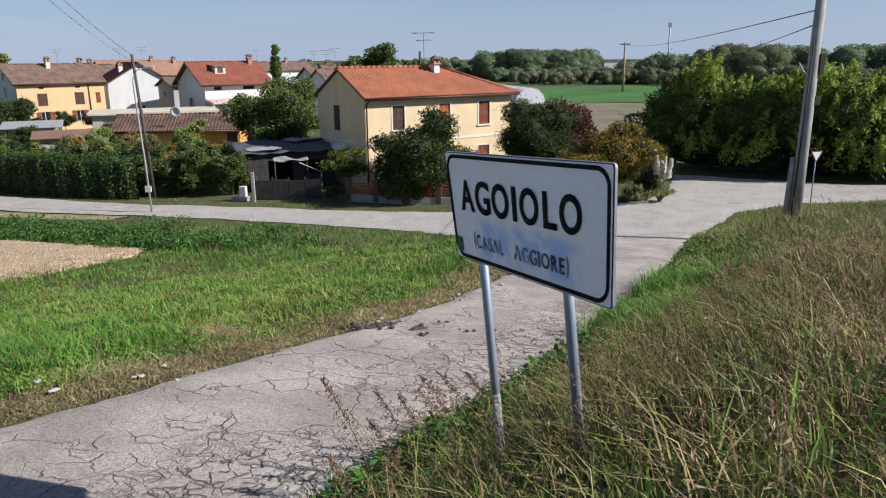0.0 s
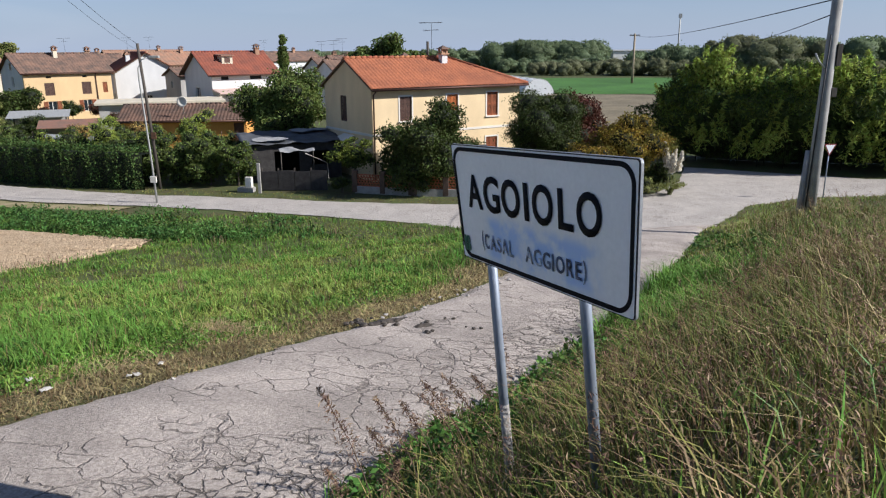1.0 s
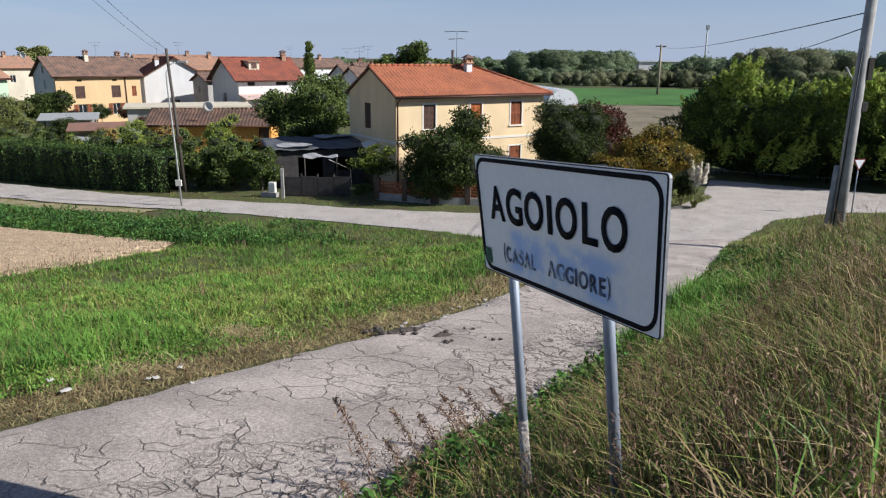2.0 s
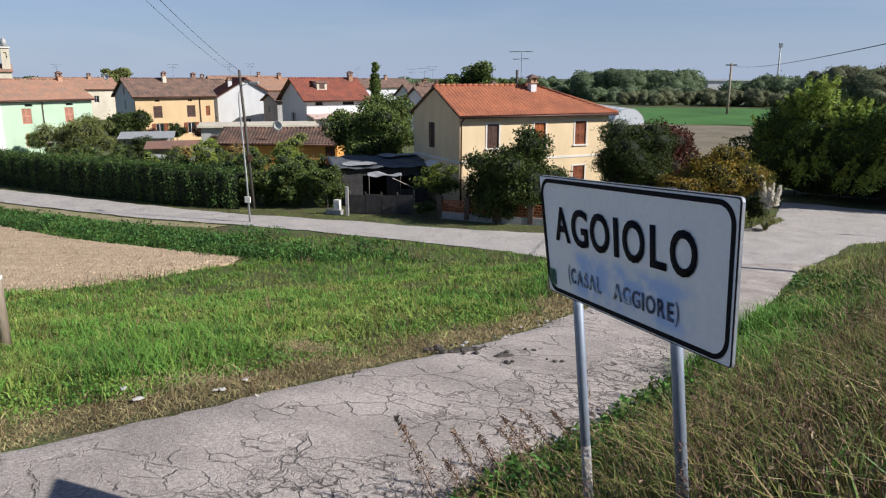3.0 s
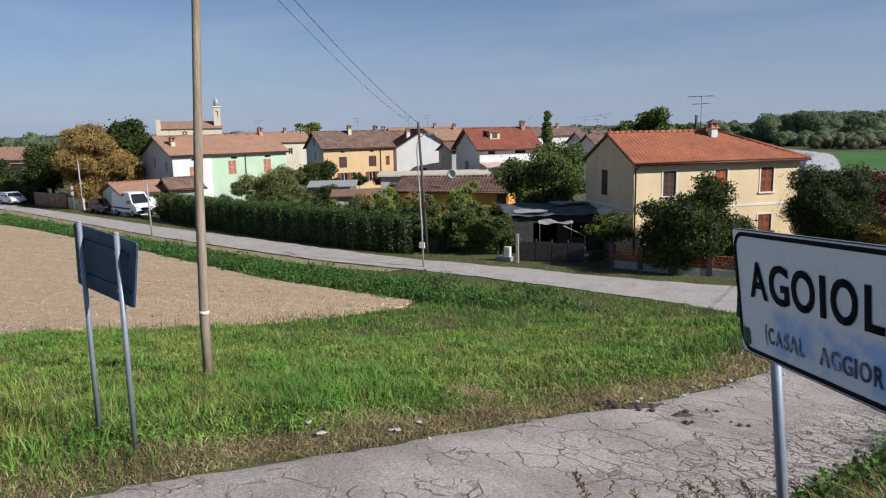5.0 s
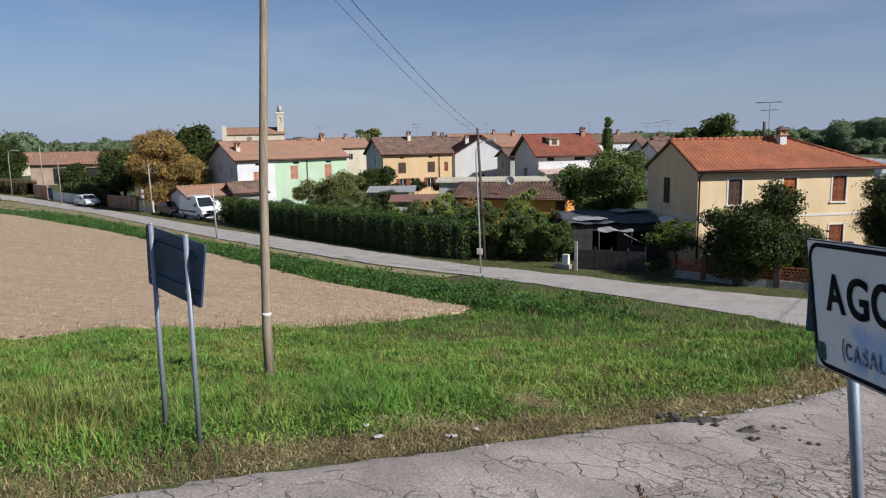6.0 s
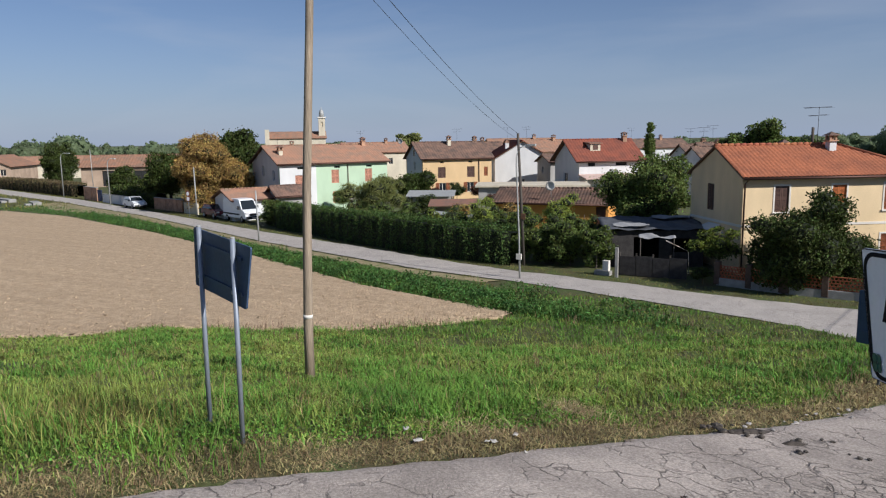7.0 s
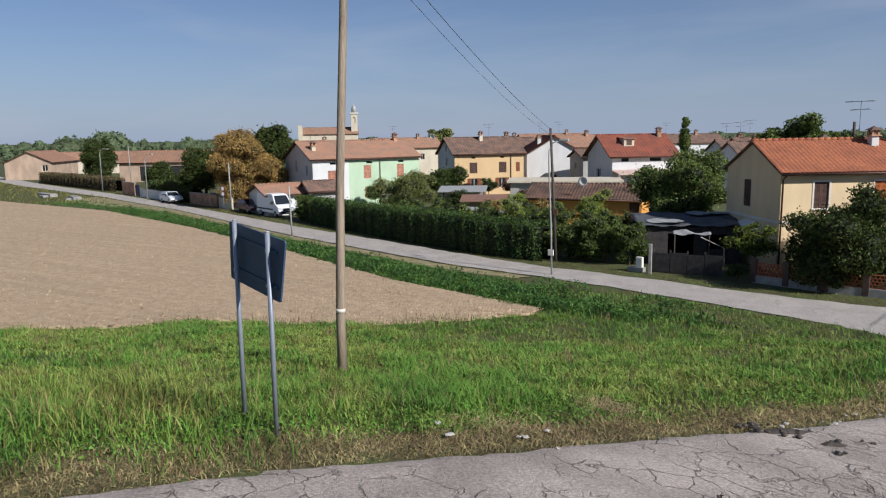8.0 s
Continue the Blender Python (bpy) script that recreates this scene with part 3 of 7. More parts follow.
def house(label, corner, angle, L, D, eave, ridge, wall, roof, front=(), gable=(), back=(), hip=0.0, over=0.4, verge=None, side_wall=None, name="house", category="house", pitch=0.24, trim=None, gutter=True):
    """Gabled house. Local x runs along the front, y into the depth; the left gable is at x = 0."""
    h = thing(name, pose(corner[0], corner[1], 0, 0, 0, angle), label, category)
    th = 0.32
    side_wall = side_wall or wall

    def put(holes, m, up=True):
        for x, z, w, hh, st, *tr in holes:
            window(h, m @ pose(x, 0, z), w, hh, st, (tr[0] if tr else trim))

    part("wall", wall_panel(L, -0.3, eave, th, [q[:4] for q in front]), wall, h)
    put(front, Matrix())
    mb = pose(L, D, 0, 0, 0, 180)
    part("wall", wall_panel(L, -0.3, eave, th, [q[:4] for q in back], m=mb), wall, h)
    put(back, mb)
    # gable walls between the long walls
    half = D / 2
    for x_at, holes in ((0, gable), (L, ())):
        hipped = hip and x_at == L
        m = pose(0, D - th, 0, 0, 0, -90) if x_at == 0 else pose(L, th, 0, 0, 0, 90)
        low = [q for q in holes if q[1] + q[3] < eave]
        bm = wall_panel(D - 2 * th, -0.3, eave, th, [q[:4] for q in low], m=m)
        if not hipped:
            for a in (0, 1):
                x0, x1 = (0, th) if x_at == 0 else (L - th, L)
            tri = [[bm.verts.new((x, yy, zz)) for yy, zz in ((0, eave), (D, eave), (half, ridge - 0.06))] for x in (x0, x1)]
            bm.faces.new(tri[0][::-1])
            bm.faces.new(tri[1])
            for k in range(3):
                bm.faces.new((tri[0][k], tri[0][(k + 1) % 3], tri[1][(k + 1) % 3], tri[1][k]))
        part("wall", bm, side_wall if x_at == 0 else wall, h)
        put(low, m)
        for q in holes:
            if q[1] + q[3] >= eave:
                w = part("window", box(-0.012, 0.02, q[0], q[0] + q[2], q[1], q[1] + q[3]), M_GLASS, h)
                part("frame", box(-0.05, -0.014, q[0] - 0.06, q[0] + q[2] + 0.06, q[1] - 0.08, q[1]), M_TRIM, w)
    # roof
    rise, run = ridge - eave, half
    sl = math.hypot(rise, run)
    es_f, es_b = Vector((0, run, rise)) / sl, Vector((0, -run, rise)) / sl
    ls = sl + over
    zo = eave - over * rise / sl
    yo = -over * run / sl
    x0, x1 = -(over if verge is None else verge), L + over
    hp_ = hip + over if hip else 0
    rf = tiles("roof", (x0, yo, zo + 0.06), (1, 0, 0), x1 - x0, es_f, ls, roof, h, pitch=pitch, hip1=hp_)
    tiles("roof", (x0, D - yo, zo + 0.06), (1, 0, 0), x1 - x0, es_b, ls, roof, h, pitch=pitch, hip1=hp_)
    xr = x1 - hp_
    slab([(x0, yo, zo + 0.05), (x1, yo, zo + 0.05), (xr, half, ridge + 0.05), (x0, half, ridge + 0.05)], 0.1, M_SOFFIT, h)
    slab([(x0, D - yo, zo + 0.046), (x0, half, ridge + 0.046), (xr, half, ridge + 0.046), (x1, D - yo, zo + 0.046)], 0.1, M_SOFFIT, h)
    if hip:
        es = Vector((-(x1 - xr), 0, ridge - zo))
        n_ = es.length
        tiles("roof", (x1, yo, zo + 0.06), (0, 1, 0), D - 2 * yo, es / n_, n_, roof, h, pitch=pitch, hip0=half - yo, hip1=half - yo)
        slab([(x1, yo, zo + 0.05), (x1, D - yo, zo + 0.05), (xr, half, ridge + 0.05)], 0.1, M_SOFFIT, h)
        for yy in (yo, D - yo):
            part("hip_tiles", tube([(x1, yy, zo + 0.13), (xr, half, ridge + 0.13)], [0.11, 0.11], 8), roof, h)
    bm = bmesh.new()
    x = x0
    while x < xr - 0.02:
        tube([(x, half, ridge + 0.10), (min(x + 0.42, xr), half, ridge + 0.13)], [0.10, 0.11], 8, bm)
        x += 0.42
    part("ridge_tiles", bm, roof, h)
    if gutter:
        part("gutter", tube([(x0, yo - 0.06, zo + 0.02), (x1, yo - 0.06, zo + 0.02)], [0.075, 0.075], 8), M_GUTTER, h)
    return h


# main yellow house
mh = house("two-storey yellow plastered house with red tiled roof and shutters", (-4.5, 46.74), 33.5, 11.95, 6.9, 5.93, 7.58, M_WALL_YELLOW, M_TILE_NEW,
           front=[(2.05, 3.72, 0.9, 1.55, "shut_dk"), (5.7, 3.72, 0.9, 1.55, "shut_or"), (9.05, 3.72, 0.95, 1.6, "shut"), (2.4, 0.9, 1.0, 1.4, "shut"), (5.7, 0.02, 1.0, 2.1, "door"), (9.0, 0.75, 1.0, 1.5, "shut")],
           gable=[(2.1, 3.55, 0.95, 1.7, "shut_dk", None), (3.4, 0.9, 1.0, 1.3, "pane")], hip=4.1, over=0.45, verge=0.16, trim=M_TRIM, pitch=0.27)
part("band", box(-0.035, 11.95, -0.035, -0.003, 2.85, 3.0), M_TRIM, mh)
part("band", box(-0.035, -0.003, -0.003, 6.9, 2.85, 3.0), M_TRIM, mh)
part("downpipe", tube([(0.12, -0.5, 5.72), (0.1, -0.12, 5.45), (0.1, -0.09, 0.1)], [0.055] * 3, 8), M_GUTTER, mh)
chimney(mh, 7.2, 2.7, 7.1, 0.75, 0.46, M_WALL_WHITE)
chimney(mh, 5.0, 4.3, 7.2, 0.2, 0.32, M_BRICK)
part("flue", tube([(6.7, 3.9, 7.2), (6.7, 3.9, 8.75)], [0.09, 0.09], 8), M_WOOD_DARK, mh)
aerial(mh, 6.85, 3.6, 7.4, 2.6, 0.75)
slab([(-0.9, 2.4, 2.45), (-0.9, 4.0, 2.45), (-0.05, 4.0, 2.75), (-0.05, 2.4, 2.75)], 0.03, M_TRIM, mh, "canopy")

# green and white row house
gh = house("long two-storey house, half green half white, pale tiled roof", (-55.9, 65.9), 63, 14.4, 8.6, 5.8, 7.75, M_WALL_GREEN, M_TILE_PALE,
           front=[(1.9, 2.9, 1.0, 1.5, "shut_pink"), (6.6, 3.3, 1.0, 1.6, "shut_pink"), (11.2, 3.3, 1.0, 1.6, "shut_pink"), (2.2, 0.02, 1.0, 2.1, "doorw"), (6.7, 0.9, 1.0, 1.4, "shut_pink"), (11.2, 0.9, 1.0, 1.4, "shut_pink"),
                  (2.2, 5.1, 0.8, 0.25, "dark"), (7.0, 5.1, 0.8, 0.25, "dark"), (11.4, 5.1, 0.8, 0.25, "dark")],
           gable=[(3.0, 4.2, 0.6, 1.3, "pane"), (3.2, 1.2, 0.7, 1.5, "pane"), (6.2, 3.8, 0.6, 1.2, "pane")], side_wall=M_WALL_WHITE, pitch=0.35)
part("white_front", wall_panel(4.6, -0.2, 5.78, 0.03, [(1.9, 2.9, 1.0, 1.5), (2.2, 0.02, 1.0, 2.1), (2.2, 5.1, 0.8, 0.25)], m=pose(-0.01, -0.035, 0)), M_WALL_WHITE, gh, "white painted end of the front")
chimney(gh, 1.0, 2.0, 6.4, 0.9, 0.5)
chimney(gh, 13.2, 4.0, 7.4, 0.8, 0.5, M_BRICK)
part("downpipe", tube([(8.8, -0.1, 5.5), (8.8, -0.1, 0.1)], [0.05, 0.05], 6), M_GUTTER, gh)

# orange house
oh = house("two-storey orange house with weathered brown tiled roof", (-49.6, 88.4), 48, 10.4, 7.6, 5.75, 7.85, M_WALL_ORANGE, M_TILE_OLD,
           front=[(2.2, 3.0, 1.15, 1.5, "shut_dk"), (6.6, 3.0, 1.15, 1.5, "shut_dk"), (9.2, 3.1, 0.6, 1.3, "shut"), (2.4, 0.9, 1.0, 1.4, "open"), (6.6, 0.9, 1.0, 1.4, "open"), (2.5, 5.05, 0.6, 0.25, "dark"), (6.8, 5.05, 0.6, 0.25, "dark")],
           gable=[(3.3, 4.0, 0.7, 1.2, "pane"), (3.5, 6.0, 0.6, 0.9, "pane")], side_wall=M_WALL_WHITE, pitch=0.4)
part("downpipe", tube([(8.4, -0.1, 5.6), (8.4, -0.1, 0.1)], [0.06, 0.06], 6), M_GUTTER, oh)
chimney(oh, 5.0, 3.0, 7.4, 0.9, 0.5)
chimney(oh, 9.6, 4.4, 7.4, 0.8, 0.5, M_BRICK)
# white gabled house
wh = house("white two-storey gabled house with red roof", (-37.6, 106.5), 122, 11, 8.4, 5.4, 7.9, M_WALL_WHITE, M_TILE_RED,
           gable=[(3.4, 1.0, 0.9, 1.2, "pane")], back=[(8.2, 0.1, 1.0, 2.3, "door"), (4, 3.2, 0.9, 1.3, "pane")], pitch=0.4)
chimney(wh, 2.2, 6.2, 6.2, 1.5, 0.55, M_WALL_WHITE)
# white house with dormer
dh = house("white house with bright red roof, dormer and veranda", (-27.5, 88.9), 42, 8.6, 7.6, 5.55, 7.95, M_WALL_WHITE, M_TILE_RED,
           front=[(1.2, 4.75, 1.0, 0.5, "dark"), (5.0, 4.75, 1.6, 0.5, "dark"), (1.4, 0.9, 0.8, 1.3, "pane"), (4.6, 0.1, 2.2, 2.2, "pane")],
           gable=[(2.6, 2.6, 1.2, 1.2, "pane")], pitch=0.4, over=0.6)
chimney(dh, 7.9, 3.4, 7.4, 1.0, 0.55, M_BRICK)
dm = part("dormer", box(2.2, 3.6, 1.5, 3.2, 6.3, 7.6), M_WALL_CREAM, dh)
slab([(2.0, 1.3, 7.62), (3.8, 1.3, 7.62), (3.8, 3.3, 7.75), (2.0, 3.3, 7.75)], 0.12, M_TILE_PALE, dm, "dormer_roof")
part("dormer_window", box(2.55, 3.25, 1.47, 1.495, 6.75, 7.35), M_SHUTTER_DK, dm)
slab([(-0.1, -2.2, 3.35), (8.2, -2.2, 3.35), (8.2, -0.01, 3.75), (-0.1, -0.01, 3.75)], 0.14, M_CANOPY, dh, "veranda_roof")
for x in (0.1, 3.6, 7.1):
    part("veranda_post", box(x - 0.12, x + 0.12, -1.95, -1.7, -0.1, 3.22), M_WALL_CREAM, dh)
part("parapet", box(0.25, 7.0, -1.9, -1.75, -0.1, 1.0), M_BRICK, dh)
# small house between
house("small grey annex with low tiled roof", (-34.8, 99), 42, 5.0, 5.0, 5.0, 5.9, M_WALL_GREY, M_TILE_OLD, front=[(2.2, 3.4, 0.6, 0.9, "pane")], gable=[(1.5, 3.3, 0.6, 0.9, "pane")], pitch=0.5, name="annex")

# low outbuildings
house("low deep orange outbuilding with mottled tile roof", (-27.9, 63.8), 6, 10.6, 5.0, 2.4, 3.45, M_WALL_DEEP, M_TILE_OLD, front=[(2.0, 0.9, 1.0, 1.0, "pane"), (9.5, 0.1, 0.9, 2.0, "door")], name="outbuilding", category="outbuilding", pitch=0.3)
ga = thing("garage", pose(-36.2, 77.8, 0, 0, 0, 22), "flat-roofed garage with white side and beige roof edge", "garage")
part("wall", wall_panel(12.5, -0.3, 2.7, 0.25, [(1.0, 0.0, 2.6, 2.2), (5, 0.0, 2.6, 2.2)]), M_WALL_GREY, ga)
part("wall", box(0, 12.5, 5.75, 6.0, -0.3, 2.7), M_WALL_GREY, ga)
part("wall", box(-0.002, 0.25, 0.25, 5.75, -0.3, 2.7), M_WALL_WHITE, ga)
part("wall", box(12.25, 12.5, 0.25, 5.75, -0.3, 2.7), M_WALL_GREY, ga)
part("roof", box(-0.4, 12.9, -0.5, 6.4, 2.7, 2.95, bevel=0.03), M_WALL_CREAM, ga)
for x in (1.0, 5.0):
    part("garage_door", box(x, x + 2.6, 0.1, 0.14, 0, 2.2), M_STEEL_DULL, ga)
sh = house("low shed with brown tiled roof and pale walls", (-55.9, 58.3), 62, 4.6, 6.4, 2.2, 3.1, M_WALL_WHITE, M_TILE_PALE, name="shed", category="shed", pitch=0.3)
house("low dark canopy shed beside the white gable", (-52.5, 61.5), 58, 3.2, 4.0, 2.5, 3.4, M_WALL_GREY, M_TILE_OLD, name="shed", category="shed", pitch=0.4)
for cx, cy, w, d, hh, mt, lab in ((-41, 69.5, 5.0, 3.6, 2.1, M_STEEL_DULL, "open garden shelter with grey sheet roof"), (-33.5, 61.0, 4.2, 3.0, 2.0, M_TILE_PALE, "garden hut with pinkish sheet roof"), (-46.5, 66.5, 4.2, 3.0, 1.9, M_WALL_CREAM, "garden shelter with pale sheet roof")):
    g = thing("garden_shelter", pose(cx, cy, 0, 0, 0, 24), lab, "shelter")
    for x in (0.1, w - 0.1):
        for y in (0.1, d - 0.1):
            part("post", box(x - 0.06, x + 0.06, y - 0.06, y + 0.06, -0.2, hh), M_WOOD_DARK, g)
    slab([(-0.2, -0.2, hh + 0.06), (w + 0.2, -0.2, hh + 0.06), (w + 0.2, d + 0.2, hh + 0.45), (-0.2, d + 0.2, hh + 0.45)], 0.06, mt, g, "roof")
    part("back_panel", box(0.2, w - 0.2, d - 0.14, d - 0.08, 0, hh), M_WALL_GREY, g)
hut = thing("beehive_hut", pose(-30.2, 58.4, 0, 0, 0, 20), "small white garden box hut", "hut")
part("body", box(0, 1.6, 0, 1.2, -0.1, 1.6, bevel=0.02), M_WALL_WHITE, hut)
part("roof", box(-0.15, 1.75, -0.15, 1.35, 1.6, 1.7), M_STEEL_DULL, hut)
part("hatch", box(0.7, 1.0, -0.02, -0.003, 1.1, 1.35), M_DARK, hut)
low = thing("low_tank", pose(-31.5, 54.8, 0, 0, 0, -18), "long low pale sheet roof behind the hedge", "shelter")
part("roof", box(0, 7.5, 0, 2.2, 1.95, 2.05, bevel=0.02), M_STEEL_DULL, low)
for x in (0.2, 3.7, 7.3):
    part("post", box(x - 0.05, x + 0.05, 0.2, 0.3, -0.1, 1.95), M_WOOD_DARK, low)

# shack with tarpaulins beside the yellow house
M_TARP = material("grey_tarpaulin", (0.11, 0.115, 0.125), rough=0.6, vary=0.3, scale=1.5, fine=10, bump=0.5)
M_TARP_W = material("pale_tarpaulin", (0.33, 0.33, 0.33), rough=0.6, vary=0.2, scale=1.5, fine=10, bump=0.5)
M_BOARD = material("dark_weathered_boards", (0.055, 0.05, 0.048), vary=0.4, scale=3, fine=20, bump=0.4)
sk = thing("shack", pose(-12.4, 46.6, 0, 0, 0, 22), "dark makeshift shack with tarpaulins on its roof", "shack")
part("wall", wall_panel(6.0, -0.2, 2.3, 0.1, [(1.6, 0.0, 1.6, 1.9), (4.0, 0.9, 1.2, 0.9)]), M_BOARD, sk)
part("wall", box(0, 0.1, 0.1, 4.4, -0.2, 2.4), M_BOARD, sk)
part("wall", box(5.9, 6.0, 0.1, 4.4, -0.2, 2.4), M_BOARD, sk)
part("wall", box(0, 6.0, 4.4, 4.5, -0.2, 2.6), M_BOARD, sk)


def drape(name, x0, x1, y0, y1, z, tilt, mat, parent, sag=0.12, seed=0):
    n = 24
    x, y = np.meshgrid(np.linspace(x0, x1, n), np.linspace(y0, y1, n))
    r = np.random.default_rng(seed)
    zz = z + tilt * (y - y0) + sag * (np.sin(x * 2.3 + seed) * np.sin(y * 1.9 + seed) + 0.5 * np.sin(x * 5 + y * 3)) + r.normal(0, 0.01, x.shape)
    ob = mesh_from(name, np.dstack([x, y, zz]).reshape(-1, 3), grid_faces(n, n), mat, parent, smooth=True)
    md = ob.modifiers.new("thickness", "SOLIDIFY")
    md.thickness = 0.015
    return ob


drape("tarpaulin_roof", -0.3, 6.3, -0.3, 4.8, 2.42, 0.06, M_TARP, sk, 0.08, 1)
drape("pale_sheet", 0.3, 2.6, 0.2, 1.1, 2.6, 0.1, M_TARP_W, sk, 0.05, 2)
drape("pale_sheet", 3.4, 6.1, 3.2, 4.2, 2.8, 0.06, M_TARP_W, sk, 0.05, 5)
tp = thing("awning_sheet", pose(-10.6, 45.4, 0, 0, 0, 15), "torn pale tarpaulin awning on thin poles", "awning")
drape("sheet", 0.4, 2.6, 0.0, 0.7, 2.1, 0.15, M_TARP_W, tp, 0.1, 3)
for x in (0.5, 2.5):
    part("pole", tube([(x, 0.05, -0.1), (x, 0.05, 2.05)], [0.03, 0.03], 6), M_WOOD_DARK, tp)
sf = thing("sheet_fence", pose(-11.0, 43.9, 0, 0, 0, -2), "low dark corrugated sheet fence with posts", "fence")
for k in range(4):
    part("panel", box(k * 1.0 + 0.02, k * 1.0 + 0.98, 0, 0.04, 0.0, 1.15 + 0.06 * (k % 2)), M_BOARD, sf)
    part("post", box(k * 1.0 - 0.04, k * 1.0 + 0.04, 0.042, 0.12, -0.1, 1.35), M_WOOD_DARK, sf)
bp_ = thing("bent_pipe", pose(-8.6, 45.6, 0), "white slanting pipe at the shack", "pipe")
part("pipe", tube([(0, 0, 2.0), (1.3, 0.3, 1.35), (1.35, 0.3, 0.0)], [0.04] * 3, 6), M_TRIM, bp_)

# church far behind
ch = house("pale church nave with tiled roof", (-167.6, 192.6), 39, 19, 11, 9.4, 11.6, M_WALL_CREAM, M_TILE_PALE, name="church", category="church", pitch=0.8, gutter=False)
part("front_pinnacle", box(-1.2, 0.2, -0.6, 1.0, 0, 12.4), M_WALL_CREAM, ch)
tw = thing("bell_tower", pose(-155.6, 204.5, 0, 0, 0, 39), "slim church bell tower with a small dome", "tower")
part("shaft", wall_panel(2.2, 0, 16.2, 0.3, [(0.7, 13.2, 0.8, 1.8)]), M_WALL_CREAM, tw)
part("shaft", box(-0.0, 2.2, 0.302, 2.2, 0, 16.2), M_WALL_CREAM, tw)
part("cornice", box(-0.3, 2.5, -0.3, 2.5, 16.2, 16.6, bevel=0.05), M_TRIM, tw)
part("lantern", tube([(1.1, 1.1, 16.6), (1.1, 1.1, 17.9), (1.1, 1.1, 18.7), (1.1, 1.1, 19.1), (1.1, 1.1, 20.1)], [0.85, 0.85, 0.65, 0.15, 0.03], 10), M_STEEL_DULL, tw)

# further roofs of the village
VILLAGE = [(-62, 118, 40, 12, 8, 5.6, 7.6, M_WALL_CREAM, M_TILE_OLD), (-52, 128, 46, 14, 8, 5.8, 7.9, M_WALL_ORANGE, M_TILE_PALE),
           (-66, 150, 44, 16, 8, 6.0, 8.2, M_WALL_WHITE, M_TILE_PALE), (-19.5, 122, 40, 5.5, 6, 5.2, 6.9, M_WALL_WHITE, M_TILE_OLD), (-15.2, 112, 38, 8, 7, 5.4, 7.2, M_WALL_CREAM, M_TILE_OLD),
           (-90, 128, 50, 14, 9, 5.8, 7.8, M_WALL_CREAM, M_TILE_PALE), (-42, 165, 40, 18, 9, 5.8, 7.7, M_WALL_WHITE, M_TILE_OLD),
           (-84, 97, 52, 6, 6, 5.6, 7.4, M_WALL_WHITE, M_TILE_RED), (-14.0, 100, 42, 5, 6, 5.0, 6.8, M_WALL_WHITE, M_TILE_OLD)]
for x, y, a, L, D, e, r, w, t in VILLAGE:
    vh = house("village house with " + ("white" if w == M_WALL_WHITE else "ochre" if w == M_WALL_ORANGE else "cream") + " walls among other roofs", (x, y), a, L, D, e, r, w, t,
               front=[(L * 0.2, 3.2, 0.9, 1.3, "shut"), (L * 0.65, 3.2, 0.9, 1.3, "pane")], gable=[(D * 0.4, 3.2, 0.8, 1.2, "pane")], pitch=0.7, gutter=False)
    chimney(vh, L * 0.7, D * 0.45, r - 0.4, 0.9, 0.6, M_BRICK)
    aerial(vh, L * 0.3, D * 0.5, r, 2.6, 0.7)
# farm at the village edge
fa = house("long brick farm building with pale tiled roof", (-130.5, 94.5), 34, 19, 8, 3.9, 6.0, M_FARM, M_TILE_PALE, front=[(4, 0.1, 3, 3.0, "dark"), (10, 0.1, 3, 3.0, "dark"), (16, 1.2, 1.2, 1.2, "pane")], pitch=0.6, name="farm_building", category="farm building")
house("brick farm house with a low tiled roof", (-158.0, 97.5), 128, 16, 10, 3.8, 6.1, M_FARM, M_TILE_PALE, gable=[(7.5, 1.8, 1.2, 1.4, "pane")], back=[(4, 1.6, 1.2, 1.4, "pane")], pitch=0.6, name="farm_building", category="farm building")
house("low pale farm shed", (-178, 112), 50, 16, 9, 3.6, 5.4, M_WALL_CREAM, M_TILE_PALE, pitch=0.7, name="farm_building", category="farm building")


# ---- town sign ----
M_SIGN = material("dirty_white_sheeting", (0.90, 0.91, 0.92), rough=0.5, vary=0.05, scale=2.5, fine=30, bump=0.02)
M_BLACK = material("black_sign_film", (0.012, 0.012, 0.016), rough=0.75, vary=0.2, spec=0.1)
M_ALU = material("aluminium_edge", (0.34, 0.35, 0.37), rough=0.5, metal=0.4, vary=0.15)
M_SIGN_BACK = material("grey_blue_sign_back", (0.05, 0.085, 0.15), rough=0.55, vary=0.18, scale=3, fine=30)
# pale smears of paint on the lower half
nt = M_SIGN.node_tree
bs = nt.nodes["Principled BSDF"]
src = bs.inputs["Base Color"].links[0].from_socket
tc = nt.nodes.new("ShaderNodeTexCoord")
ns = nt.nodes.new("ShaderNodeTexNoise")
ns.inputs["Scale"].default_value, ns.inputs["Detail"].default_value = 6.0, 5
nt.links.new(tc.outputs["Object"], ns.inputs["Vector"])
sx = nt.nodes.new("ShaderNodeSeparateXYZ")
nt.links.new(tc.outputs["Object"], sx.inputs[0])


def mapped(sock, a, b, c, d):
    q = nt.nodes.new("ShaderNodeMapRange")
    q.interpolation_type = "SMOOTHSTEP"
    for i, v in enumerate((a, b, c, d)):
        q.inputs[1 + i].default_value = v
    nt.links.new(sock, q.inputs[0])
    return q.outputs[0]


def mul(a, b):
    q = nt.nodes.new("ShaderNodeMath")
    q.operation = "MULTIPLY"
    nt.links.new(a, q.inputs[0])
    nt.links.new(b, q.inputs[1])
    return q.outputs[0]


